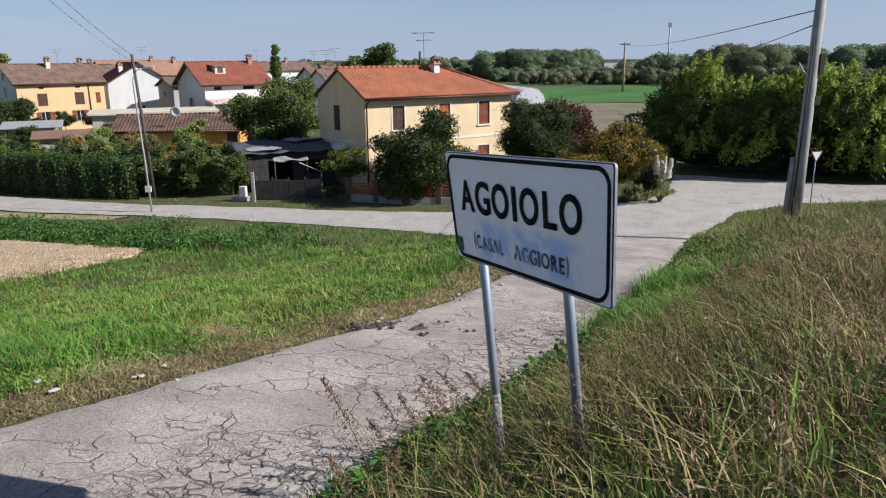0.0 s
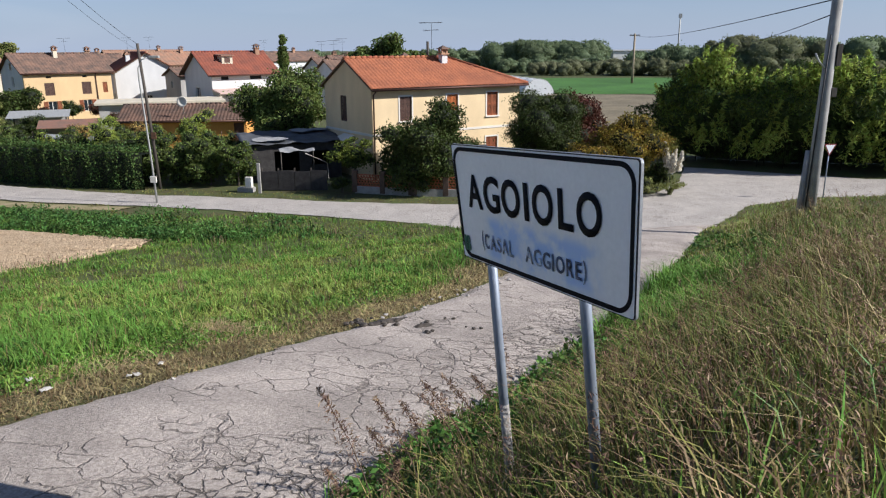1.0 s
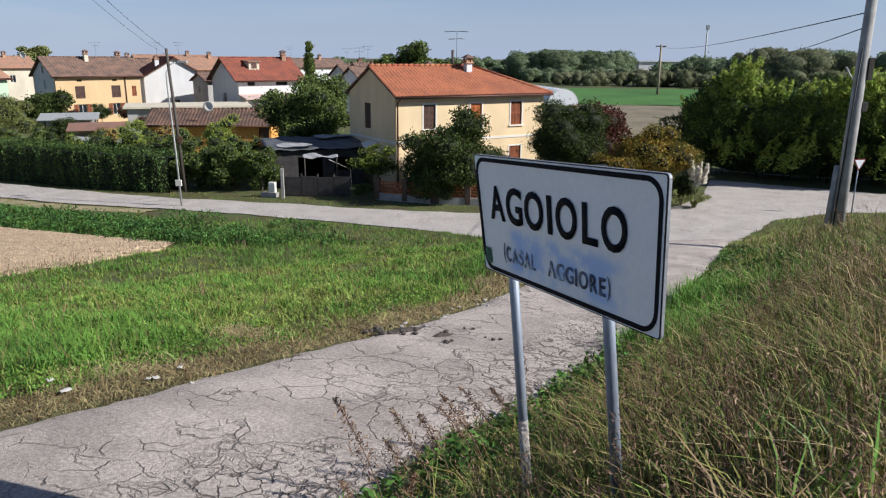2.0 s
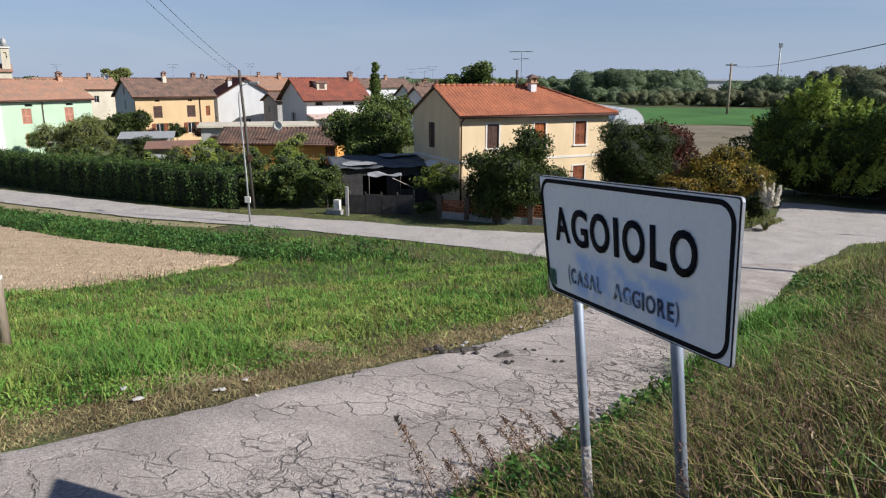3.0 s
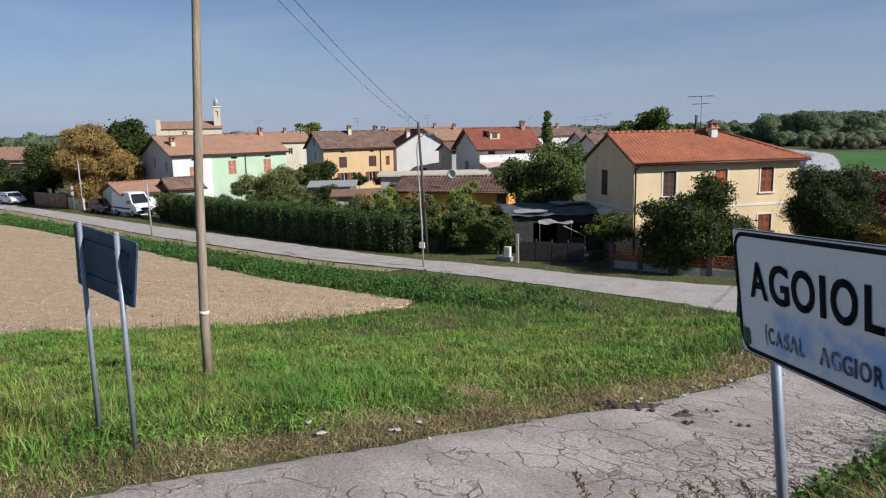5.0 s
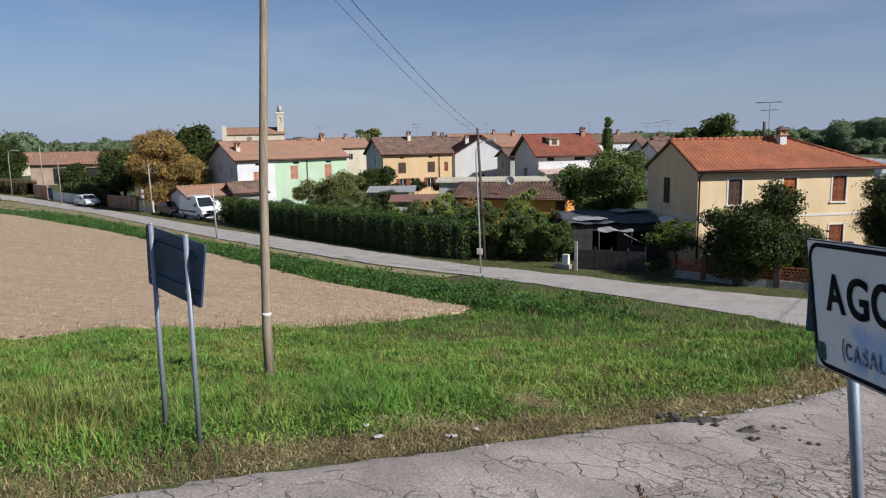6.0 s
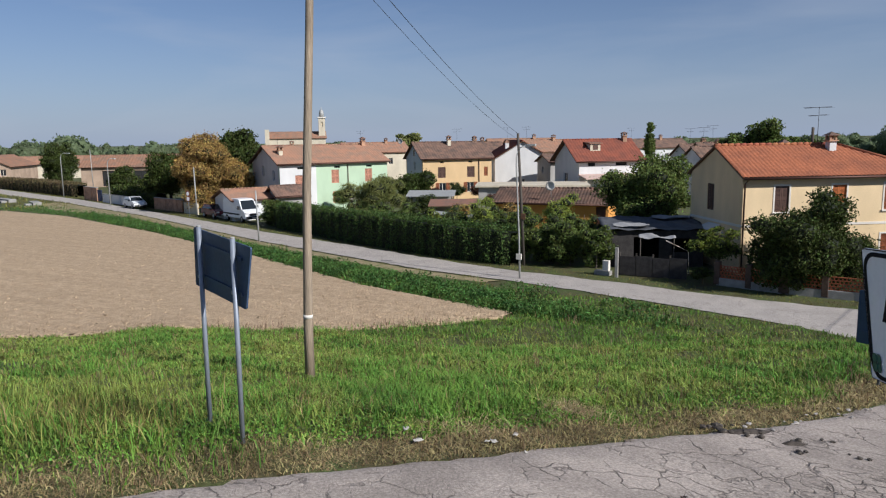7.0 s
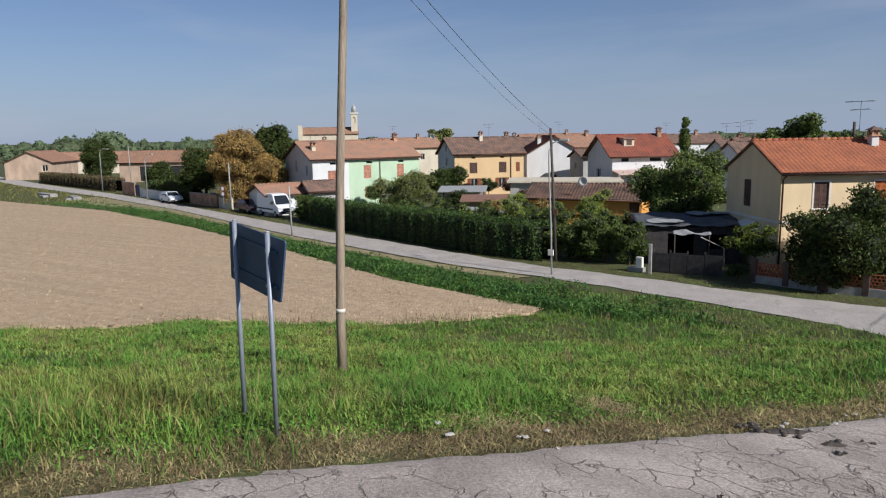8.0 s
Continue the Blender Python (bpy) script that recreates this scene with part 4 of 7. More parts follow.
band = mul(mul(mapped(sx.outputs["Z"], 0.27, 0.36, 1, 0), mapped(sx.outputs["Z"], 0.03, 0.09, 0.3, 1)), mul(mapped(sx.outputs["X"], 0.36, 0.52, 0, 1), mapped(sx.outputs["X"], 1.45, 1.72, 1, 0)))
smear = mul(mapped(ns.outputs["Fac"], 0.38, 0.58, 0.25, 1), band)
mx = nt.nodes.new("ShaderNodeMix")
mx.data_type = "RGBA"
mx.inputs["B"].default_value = (0.46, 0.62, 0.92, 1)
nt.links.new(smear, mx.inputs["Factor"])
nt.links.new(src, mx.inputs["A"])
nt.links.new(mx.outputs["Result"], bs.inputs["Base Color"])


def rounded(x0, x1, z0, z1, r, k=8):
    pts = []
    for cx, cz, a0 in ((x1 - r, z0 + r, -90), (x1 - r, z1 - r, 0), (x0 + r, z1 - r, 90), (x0 + r, z0 + r, 180)):
        for i in range(k + 1):
            a = radians(a0 + 90 * i / k)
            pts.append((cx + r * math.cos(a), cz + r * math.sin(a)))
    return pts


def plate(pts, y0, y1):
    bm = bmesh.new()
    f = [bm.verts.new((x, y0, z)) for x, z in pts]
    b = [bm.verts.new((x, y1, z)) for x, z in pts]
    bm.faces.new(f)
    bm.faces.new(b[::-1])
    for i in range(len(pts)):
        j = (i + 1) % len(pts)
        bm.faces.new((f[i], b[i], b[j], f[j]))
    return bm


def ring(outer, inner, y0, y1):
    bm = bmesh.new()
    q = [[bm.verts.new((x, y, z)) for x, z in pts] for pts, y in ((outer, y0), (inner, y0), (outer, y1), (inner, y1))]
    n = len(outer)
    for i in range(n):
        j = (i + 1) % n
        for a, b in ((0, 1), (1, 3), (3, 2), (2, 0)):
            bm.faces.new((q[a][i], q[a][j], q[b][j], q[b][i]))
    return bm


def lettering(name, text, x0, x1, z0, cap, mat, parent, y=-0.006, bold=0.0, space=1.0):
    """Text in the built-in font, spread from x0 to x1 with capitals cap high."""
    cu = bpy.data.curves.new("lettering", "FONT")
    cu.body, cu.size, cu.offset, cu.space_character, cu.resolution_u = text, 1.0, bold, space, 4
    tmp = new("lettering", cu)
    bpy.context.view_layer.update()
    me = bpy.data.meshes.new_from_object(tmp.evaluated_get(bpy.context.evaluated_depsgraph_get()))
    bpy.data.objects.remove(tmp)
    co = np.zeros(len(me.vertices) * 3, np.float32)
    me.vertices.foreach_get("co", co)
    co = co.reshape(-1, 3)
    lo, hi = co.min(0), co.max(0)
    out = np.zeros_like(co)
    out[:, 0] = x0 + (co[:, 0] - lo[0]) / (hi[0] - lo[0]) * (x1 - x0)
    out[:, 1] = y
    out[:, 2] = z0 + (co[:, 1] - lo[1]) / (hi[1] - lo[1]) * cap
    me.vertices.foreach_set("co", out.ravel())
    me.materials.append(mat)
    me.name = name
    ob = new(name, me)
    md = ob.modifiers.new("film", "SOLIDIFY")
    md.thickness, md.offset = 0.002, 0
    ob.parent = parent
    return ob


origin = Vector((0.130, 5.365, 6.829))
ux = Vector((0.8048, -1.7474, 0.1514)).normalized()
uz = Vector((-0.0451, 0.0461, 0.7718))
uz = (uz - ux * uz.dot(ux)).normalized()
uy = uz.cross(ux)
rot = Matrix((ux, uy, uz)).transposed().to_4x4()
ts = thing("town_sign", Matrix.Translation(origin) @ rot, "white town sign with black border, lettering and paint smears", "road sign")
SW, SH = 1.93, 0.775


def bent(ob):
    """The sheet is out of square: its corners are pulled along its length."""
    for v in ob.data.vertices:
        u, w = v.co.x / SW, v.co.z / SH
        v.co.x += (1 - u) * (w * -0.047 + (1 - w) * 0.076) + u * (w * 0.026 - (1 - w) * 0.024)
    return ob


panel = bent(part("panel", plate(rounded(0, SW, 0, SH, 0.02, 3), 0.0, 0.012), M_SIGN, ts))
bent(part("rim", ring(rounded(-0.004, SW + 0.004, -0.004, SH + 0.004, 0.022, 3), rounded(0.0, SW, 0.0, SH, 0.02, 3), 0.004, 0.020), M_ALU, ts))
# thin black ring drawn for the dark gap between sheet and rim
bent(part("edge_gap_line", ring(rounded(-0.001, SW + 0.001, -0.001, SH + 0.001, 0.02, 3), rounded(0.003, SW - 0.003, 0.003, SH - 0.003, 0.018, 3), -0.002, 0.003), M_BLACK, ts))
bent(part("border", ring(rounded(0.012, SW - 0.020, 0.010, SH - 0.014, 0.115), rounded(0.040, SW - 0.046, 0.036, SH - 0.040, 0.09), -0.004, -0.001), M_BLACK, panel))
word = "AGOIOLO"
spans = [(0.185, 0.388), (0.415, 0.622), (0.652, 0.872), (0.920, 0.968), (1.012, 1.226), (1.278, 1.420), (1.450, 1.665)]
for c, (a, b) in zip(word, spans):
    rnd = 0.006 if c in "GO" else 0
    bent(lettering("letter", c, a, b, 0.362 - rnd, 0.224 + 2 * rnd, M_BLACK, panel, bold=0.022))
M_FADED = material("half_scrubbed_lettering", (0.10, 0.11, 0.15), rough=0.6, vary=0.3, scale=22, fine=60, second=(0.55, 0.62, 0.74))
M_DKBLUE = material("dark_blue_lettering", (0.03, 0.035, 0.06), rough=0.6, vary=0.3, scale=15, second=(0.16, 0.20, 0.30))
for txt, a, b, mt in (("(", 0.330, 0.356, M_DKBLUE), ("C", 0.366, 0.428, M_DKBLUE), ("A", 0.446, 0.520, M_FADED), ("S", 0.536, 0.592, M_FADED), ("A", 0.606, 0.680, M_FADED), ("L", 0.698, 0.750, M_FADED),
                      ("A", 0.895, 0.985, M_FADED), ("G", 0.996, 1.080, M_FADED), ("G", 1.096, 1.178, M_DKBLUE), ("I", 1.196, 1.214, M_DKBLUE), ("O", 1.232, 1.322, M_DKBLUE), ("R", 1.342, 1.412, M_DKBLUE), ("E", 1.430, 1.488, M_DKBLUE), (")", 1.504, 1.530, M_DKBLUE)):
    br_ = txt in "()"
    bent(lettering("small_letter", txt, a, b, 0.094 if br_ else 0.110, 0.13 if br_ else 0.098, mt, panel, bold=0.0 if br_ else 0.016))
M_LEAF_MARK = material("green_mark", (0.03, 0.13, 0.09), rough=0.5, vary=0.3, scale=20)
bm = bmesh.new()
for a in (45, 135, 225, 315):
    c = Vector((0.088 + 0.028 * math.cos(radians(a)), 0, 0.105 + 0.033 * math.sin(radians(a))))
    vs = [bm.verts.new((c.x + 0.026 * math.cos(k * math.pi / 5), -0.006, c.z + 0.032 * math.sin(k * math.pi / 5))) for k in range(10)]
    bm.faces.new(vs)
mk = part("mark", bm, M_LEAF_MARK, panel, "small green four-lobed mark")
bent(mk).modifiers.new("film", "SOLIDIFY").thickness = 0.002
for zz in (0.18, 0.60):
    part("rear_channel", box(0.08, SW - 0.08, 0.02, 0.06, zz - 0.02, zz + 0.02), M_ALU, ts)
M_POST_LOW = material("peeling_post_foot", (0.45, 0.42, 0.38), rough=0.8, vary=0.4, scale=25, fine=70, bump=0.5)
inv = (Matrix.Translation(origin) @ rot).inverted()
fall = (ux * 0.072 - uz).normalized()
for u in (0.33, 1.395):
    base = origin + ux * u
    top = inv @ (base - fall * (SH - 0.01) + uy * 0.078)
    foot = base + uy * 0.078
    while foot.z > float(height(foot.x, foot.y)) - 0.25:
        foot = foot + fall * 0.02
    bot = inv @ foot
    post = part("post", tube([bot, bot.lerp(top, 0.5), top], [0.033] * 3, 16), M_STEEL, ts)
    part("post_cap", tube([top, top + Vector((0, 0, 0.012))], [0.035, 0.030], 14), M_DARK, post)
    s0, s1 = bot.lerp(top, 0.06), bot.lerp(top, 0.33)
    if u < 1:
        part("worn_sleeve", tube([s0, s1], [0.0345, 0.0345], 14), M_POST_LOW, post, "peeling pale lower sleeve")
    for zz in (0.18, 0.60):
        p = inv @ (base + uy * 0.078 - fall * zz)
        part("clamp", tube([p - Vector((0, 0, 0.02)), p + Vector((0, 0, 0.02))], [0.040, 0.040], 12), M_ALU, post)

# ---- sign seen from behind, across the ramp ----


def back_sign(name, label, corner_tl, corner_tr, h, posts, over=0.06, thin=0.03, cut=0.0):
    a, b = Vector(corner_tl), Vector(corner_tr)
    x = (b - a).normalized()
    z = Vector((0, 0, 1))
    z = (z - x * z.dot(x)).normalized()
    y = z.cross(x)
    w = (b - a).length
    m = Matrix.Translation(a - z * h) @ Matrix((x, y, z)).transposed().to_4x4()
    t = thing(name, m, label, "road sign")

    def outline(e, r):
        return [(x - (cut * (1 - z / h) if x > w / 2 else 0), z) for x, z in rounded(e, w - e, e, h - e, r, 4)]

    pl = part("panel", plate(outline(0, 0.03), 0.05, 0.062), M_SIGN_BACK, t)
    part("front_face", plate(outline(0.012, 0.03), 0.063, 0.066), M_SIGN, pl)
    part("rim", ring(outline(-0.008, 0.035), outline(0, 0.03), 0.046, 0.068), M_SIGN_BACK, pl)
    for zz in (h * 0.22, h * 0.78):
        part("rear_channel", box(0.05, w - 0.05 - cut, 0.028, 0.049, zz - 0.02, zz + 0.02), M_SIGN_BACK, pl)
    for u in posts:
        p = m @ Vector((u * w, 0, 0))
        gz = float(height(p.x, p.y))
        bot = m.inverted() @ Vector((p.x, p.y, gz - 0.2))
        top = Vector((u * w, -0.005, h + over))
        po = part("post", tube([bot, top], [thin, thin], 14), M_STEEL, t)
        part("post_cap", tube([top, top + Vector((0, 0, 0.02))], [thin * 1.02, thin * 0.8], 14), M_STEEL_DULL, po)
        for zz in (h * 0.22, h * 0.78):
            part("clamp", tube([(u * w, 0, zz - 0.02), (u * w, 0, zz + 0.02)], [thin + 0.006] * 2, 12), M_STEEL_DULL, po)
    return t


back_sign("road_sign", "dark blue-grey back of a sign on two zinc posts in grass", (-7.675, 7.335, 7.17), (-6.095, 6.695, 7.07), 0.78, (0.175, 0.78), thin=0.032, cut=0.17)
back_sign("road_sign", "small dark sign back on a thin post by the ramp", (0.62, 18.1, 4.95), (1.25, 17.8, 4.95), 1.15, (0.75,), over=0.02)

# ---- poles, lamps and cables ----


def gz(x, y):
    return float(height(x, y))


P1 = (-9.5, 12.0)
p1 = thing("utility_pole", pose(*P1, gz(*P1)), "tall weathered wooden pole with a white band", "utility pole")
part("shaft", tube([(0, 0, -0.3), (0.01, 0.0, 1.2), (0.08, 0.05, 4), (0.24, 0.14, 7.2), (0.34, 0.2, 9.6)], [0.105, 0.098, 0.088, 0.08, 0.072], 16), M_WOOD_POLE, p1)
part("band", tube([(0.012, 0.0, 1.30), (0.014, 0.0, 1.38)], [0.101, 0.101], 16), M_TRIM, p1)
part("insulator", tube([(0.2, 0.0, 9.4), (0.2, 0.0, 9.6)], [0.1, 0.1], 8), M_DARK, p1)
P2 = (-17.6, 44.9)
p2 = thing("utility_pole", pose(*P2, gz(*P2)), "dark leaning wooden pole behind the road", "utility pole")
part("shaft", tube([(0, 0, -0.3), (-0.17, -0.1, 4.5), (-0.36, -0.2, 8.7)], [0.11, 0.095, 0.08], 12), M_WOOD_DARK, p2)
part("stay_box", box(-0.15, 0.15, -0.2, -0.14, 3.1, 3.5), M_SOFFIT, p2)
LP = (-16.05, 40.3)
lp = thing("street_lamp", pose(*LP, gz(*LP)), "thin pale steel street lamp post with a white box", "street lamp")
part("shaft", tube([(0, 0, -0.3), (-0.08, 0, 3), (-0.26, 0.05, 6.8), (-0.25, 0.05, 7.4), (-0.05, 0.1, 7.85), (0.35, 0.3, 8.0)], [0.06, 0.052, 0.042, 0.038, 0.035, 0.03], 10), M_STEEL_DULL, lp)
part("lamp_head", box(0.3, 0.85, 0.2, 0.42, 7.92, 8.06, bevel=0.03), M_STEEL_DULL, lp)
part("junction_box", box(-0.2, 0.14, -0.16, -0.06, 1.25, 1.6, bevel=0.01), M_TRIM, lp)
PR = (12.66, 24.97)
zr0 = gz(*PR)
pr = thing("utility_pole", pose(*PR, zr0), "thick grey concrete pole on the grassy bank", "utility pole")
part("shaft", tube([(0, 0, -0.4), (0.03, 0.02, 3), (0.09, 0.05, 9.5)], [0.215, 0.195, 0.15], 18), M_CONCRETE, pr)
part("stub", tube([(-0.3, 0.1, -0.4), (-0.22, 0.1, 2.2)], [0.11, 0.10], 10), M_CONCRETE, pr)
part("bracket", tube([(-0.1, -0.1, 4.9), (-0.35, -0.1, 5.15), (-0.5, -0.1, 5.4)], [0.03] * 3, 6), M_STEEL_DULL, pr)
part("junction_box", box(0.2, 0.36, -0.14, 0.1, 5.0, 5.7, bevel=0.01), M_WOOD_DARK, pr)
part("junction_box", box(0.18, 0.36, -0.12, 0.1, 4.0, 4.3, bevel=0.01), M_WOOD_DARK, pr)
part("conduit", tube([(-0.2, -0.12, 0.2), (-0.08, -0.13, 6.0)], [0.025, 0.025], 6), M_WIRE, pr)
FP = (44.6, 175.9)
fp = thing("utility_pole", pose(*FP, 0), "distant thin pole at the edge of the fields", "utility pole")
part("shaft", tube([(0, 0, -0.3), (0, 0, 11.4)], [0.32, 0.22], 8), M_WOOD_POLE, fp)
part("crossarm", box(-1.2, 1.2, -0.1, 0.1, 10.9, 11.15), M_WOOD_DARK, fp)
mast = thing("mast", pose(78, 250, 0), "slim distant mast above the trees", "mast")
part("shaft", tube([(0, 0, 0), (0, 0, 18.5)], [0.3, 0.22], 6), M_STEEL_DULL, mast)
part("head", box(-0.5, 0.5, -0.3, 0.3, 17.6, 18.9), M_STEEL_DULL, mast)


def cable(name, a, b, sag, r=0.012):
    a, b = Vector(a), Vector(b)
    pts = [a.lerp(b, k / 24) - Vector((0, 0, sag * 4 * (k / 24) * (1 - k / 24))) for k in range(25)]
    ob = part(name, tube(pts, [r] * 25, 5), M_WIRE)
    return tagged(ob, "thin sagging black overhead cable between poles", "cable")


z1 = gz(*P1)
cable("cable", (P1[0] + 0.2, P1[1] + 0.2, z1 + 9.5), (P2[0] - 0.35, P2[1] - 0.2, 8.6), 0.35, 0.010)
cable("cable", (P1[0] + 0.2, P1[1] + 0.2, z1 + 9.05), (P2[0] - 0.4, P2[1] - 0.3, 8.3), 0.4, 0.007)
cable("cable", (PR[0] + 0.05, PR[1], zr0 + 7.1), (FP[0] - 0.6, FP[1], 11.1), 0.8, 0.02)
cable("cable", (PR[0] - 0.05, PR[1], zr0 + 6.62), (96.0, 246.0, 11.0), 1.0, 0.02)


def lamp_post(x, y, h, arm, label):
    t = thing("street_lamp", pose(x, y, 0), label, "street lamp")
    part("shaft", tube([(0, 0, -0.2), (0, 0, h - 0.8), (0.15, 0.05, h - 0.25), (0.6 * arm, 0.2, h), (1.2 * arm, 0.4, h - 0.02)], [0.09, 0.06, 0.05, 0.045, 0.04], 8), M_STEEL_DULL, t)
    part("lamp_head", box(1.1 * arm, 1.8 * arm, 0.3, 0.55, h - 0.12, h + 0.03, bevel=0.03), M_STEEL_DULL, t)


lamp_post(-110.5, 76.6, 7.0, 1.0, "tall curved street lamp by the road")
lamp_post(-86.8, 67.0, 6.4, 0.6, "slim street lamp at the roadside")
for x, y, h, lab in ((-124.3, 92.4, 7.4, "plain pale pole among the gardens"), (-64.2, 61.0, 5.6, "wooden pole beside the parked cars"), (-42.3, 46.9, 4.3, "thin grey post on the grass verge")):
    t = thing("post", pose(x, y, gz(x, y)), lab, "post")
    part("shaft", tube([(0, 0, -0.2), (-0.12, 0, h)], [0.075, 0.06], 8), M_STEEL_DULL, t)
    part("post_cap", tube([(-0.12, 0, h), (-0.12, 0, h + 0.06)], [0.065, 0.03], 8), M_STEEL_DULL, t)
M_RED = material("red_sign_film", (0.25, 0.05, 0.05), rough=0.5, vary=0.15)
rs = thing("road_sign", pose(-64.6, 60.2, 0), "round red-rimmed traffic sign on a pole", "road sign")
part("post", tube([(0, 0, -0.2), (0, 0, 2.9)], [0.03, 0.03], 8), M_STEEL, rs)
for zz, mt in ((2.6, M_RED), (2.0, M_RED)):
    disc = part("disc", tube([(0, -0.04, zz), (0, -0.06, zz)], [0.3, 0.3], 20), mt, rs)
    part("face", tube([(0, -0.061, zz), (0, -0.064, zz)], [0.23, 0.23], 20), M_SIGN, disc)
YS = (21.3, 40.4)
ys = thing("yield_sign", pose(*YS, gz(*YS), 0, 0, 10), "white triangular give-way sign with red rim on a post", "road sign")
part("post", tube([(0, 0, -0.3), (0, 0, 3.05)], [0.032, 0.032], 8), M_STEEL, ys)
for s, y0, mt, nm in ((0.44, -0.05, M_RED, "rim"), (0.33, -0.056, M_SIGN, "face")):
    bm = bmesh.new()
    c = [(s * math.cos(radians(a)), 2.85 + s * math.sin(radians(a))) for a in (30, 150, 270)]
    f = [bm.verts.new((x, y0, z)) for x, z in c]
    b = [bm.verts.new((x, y0 + 0.012, z)) for x, z in c]
    bm.faces.new(f)
    bm.faces.new(b[::-1])
    for i in range(3):
        bm.faces.new((f[i], b[i], b[(i + 1) % 3], f[(i + 1) % 3]))
    part(nm, bm, mt, ys)


# ---- plants ----
def leafy(name, colour, vary=0.35, second=None, trans=0.2, island=0.35, spec=0.14):
    return material(name, colour, rough=0.55, vary=vary, scale=0.9, fine=6, bump=0, second=second, island=island, translucent=trans, spec=spec)


L_DARK = leafy("dark_leaf", (0.068, 0.09, 0.022), trans=0.12, island=0.5)
L_MID = leafy("green_leaf", (0.16, 0.20, 0.05), second=(0.09, 0.125, 0.032), island=0.5)
L_BRIGHT = leafy("bright_leaf", (0.38, 0.45, 0.09), trans=0.45)
# bamboo leaf in two colours: sunlit fronds bright, shaded body dark
L_BAMBOO_LIT = leafy("bamboo_lit_leaf", (0.42, 0.49, 0.11), second=(0.28, 0.36, 0.07), trans=0.5, island=0.45)
L_BAMBOO_SHADE = leafy("bamboo_shade_leaf", (0.075, 0.11, 0.028), second=(0.04, 0.065, 0.016), trans=0.15)
L_IVY = leafy("hedge_leaf", (0.085, 0.13, 0.032), second=(0.04, 0.07, 0.018), trans=0.12, island=0.5)
L_YELLOW = leafy("yellowing_leaf", (0.34, 0.22, 0.035), second=(0.13, 0.13, 0.03))
L_AUTUMN = leafy("autumn_leaf", (0.44, 0.28, 0.09), second=(0.24, 0.16, 0.06), island=0.5)
L_RED = leafy("red_brown_leaf", (0.13, 0.045, 0.03), second=(0.07, 0.035, 0.025))
L_CITRUS = leafy("citrus_leaf", (0.16, 0.19, 0.03), second=(0.08, 0.11, 0.025))
L_OLIVE = leafy("olive_leaf", (0.25, 0.26, 0.085), second=(0.15, 0.17, 0.05))
L_BROWN = leafy("browning_hedge_leaf", (0.17, 0.12, 0.065), second=(0.10, 0.09, 0.04))
L_PLUME = leafy("pampas_plume", (0.84, 0.79, 0.68), vary=0.1, trans=0.45, island=0.1)
# far leaf colours lifted and low in contrast: distance haze put into them
L_FAR = leafy("hazed_woodland_leaf", (0.19, 0.24, 0.125), second=(0.15, 0.195, 0.105), trans=0.45, island=0.2)
L_FARB = leafy("hazed_autumn_woodland_leaf", (0.21, 0.22, 0.115), second=(0.17, 0.18, 0.10), trans=0.45, island=0.2)
M_BARK = material("grey_brown_bark", (0.13, 0.105, 0.08), vary=0.4, scale=6, fine=40, bump=0.6, streak=0.2)
# near-black that paints the shade deep inside foliage
M_CORE = material("painted_inner_shade", (0.018, 0.024, 0.010), vary=0.3, scale=3)


def unit(n, g):
    d = g.normal(0, 1, (n, 3))
    return d / np.linalg.norm(d, axis=1)[:, None]


def leaf_mesh(name, C, size, mat, parent=None, aspect=0.5, droop=0.0, seed=0, out=None):
    """Many small pointed leaves, each four-cornered and folded along its rib, at the points C."""
    g = np.random.default_rng(seed)
    n = len(C)
    a = unit(n, g)
    a[:, 2] -= droop
    a /= np.linalg.norm(a, axis=1)[:, None]
    b = np.cross(a, unit(n, g) if out is None else out + 0.6 * unit(n, g))
    b /= np.linalg.norm(b, axis=1)[:, None] + 1e-9
    nn = np.cross(a, b)
    s = size * g.uniform(0.6, 1.35, n)[:, None]
    V = np.stack([C - a * s * 0.5, C + b * s * aspect * 0.5 + nn * s * 0.1, C + a * s * 0.5, C - b * s * aspect * 0.5 + nn * s * 0.1], 1).reshape(-1, 3)
    F = np.arange(4 * n).reshape(n, 4)
    return mesh_from(name, V, F, mat, parent)


def cloud(blobs, per_m2, g, shell=0.35, stray=0.14):
    """Points and outward directions near the skin of overlapping rounded lumps."""
    P, O = [], []
    B = np.array(blobs, float)
    for c in B:
        r = c[3:6]
        n = int(per_m2 * 4 * math.pi * ((r[0] * r[1]) ** 1.6 / 3 + (r[0] * r[2]) ** 1.6 / 3 + (r[1] * r[2]) ** 1.6 / 3) ** (1 / 1.6))
        d = unit(n, g)
        f = 1.06 - shell * g.random(n) ** 1.6
        f *= 1 + 0.10 * np.sin(d[:, 0] * 7 + c[0] * 3) * np.sin(d[:, 1] * 6 + c[1]) + 0.08 * np.sin(d[:, 2] * 9 + c[2])
        f = np.where(g.random(n) < stray, f + np.abs(g.normal(0, 0.2, n)), f)
        p = c[:3] + d * r * f[:, None]
        keep = np.ones(n, bool)
        for o in B:
            if o is not c:
                keep &= (((p - o[:3]) / (o[3:6] * 0.72)) ** 2).sum(1) > 1
        P.append(p[keep])
        O.append(d[keep])
    return np.vstack(P), np.vstack(O)


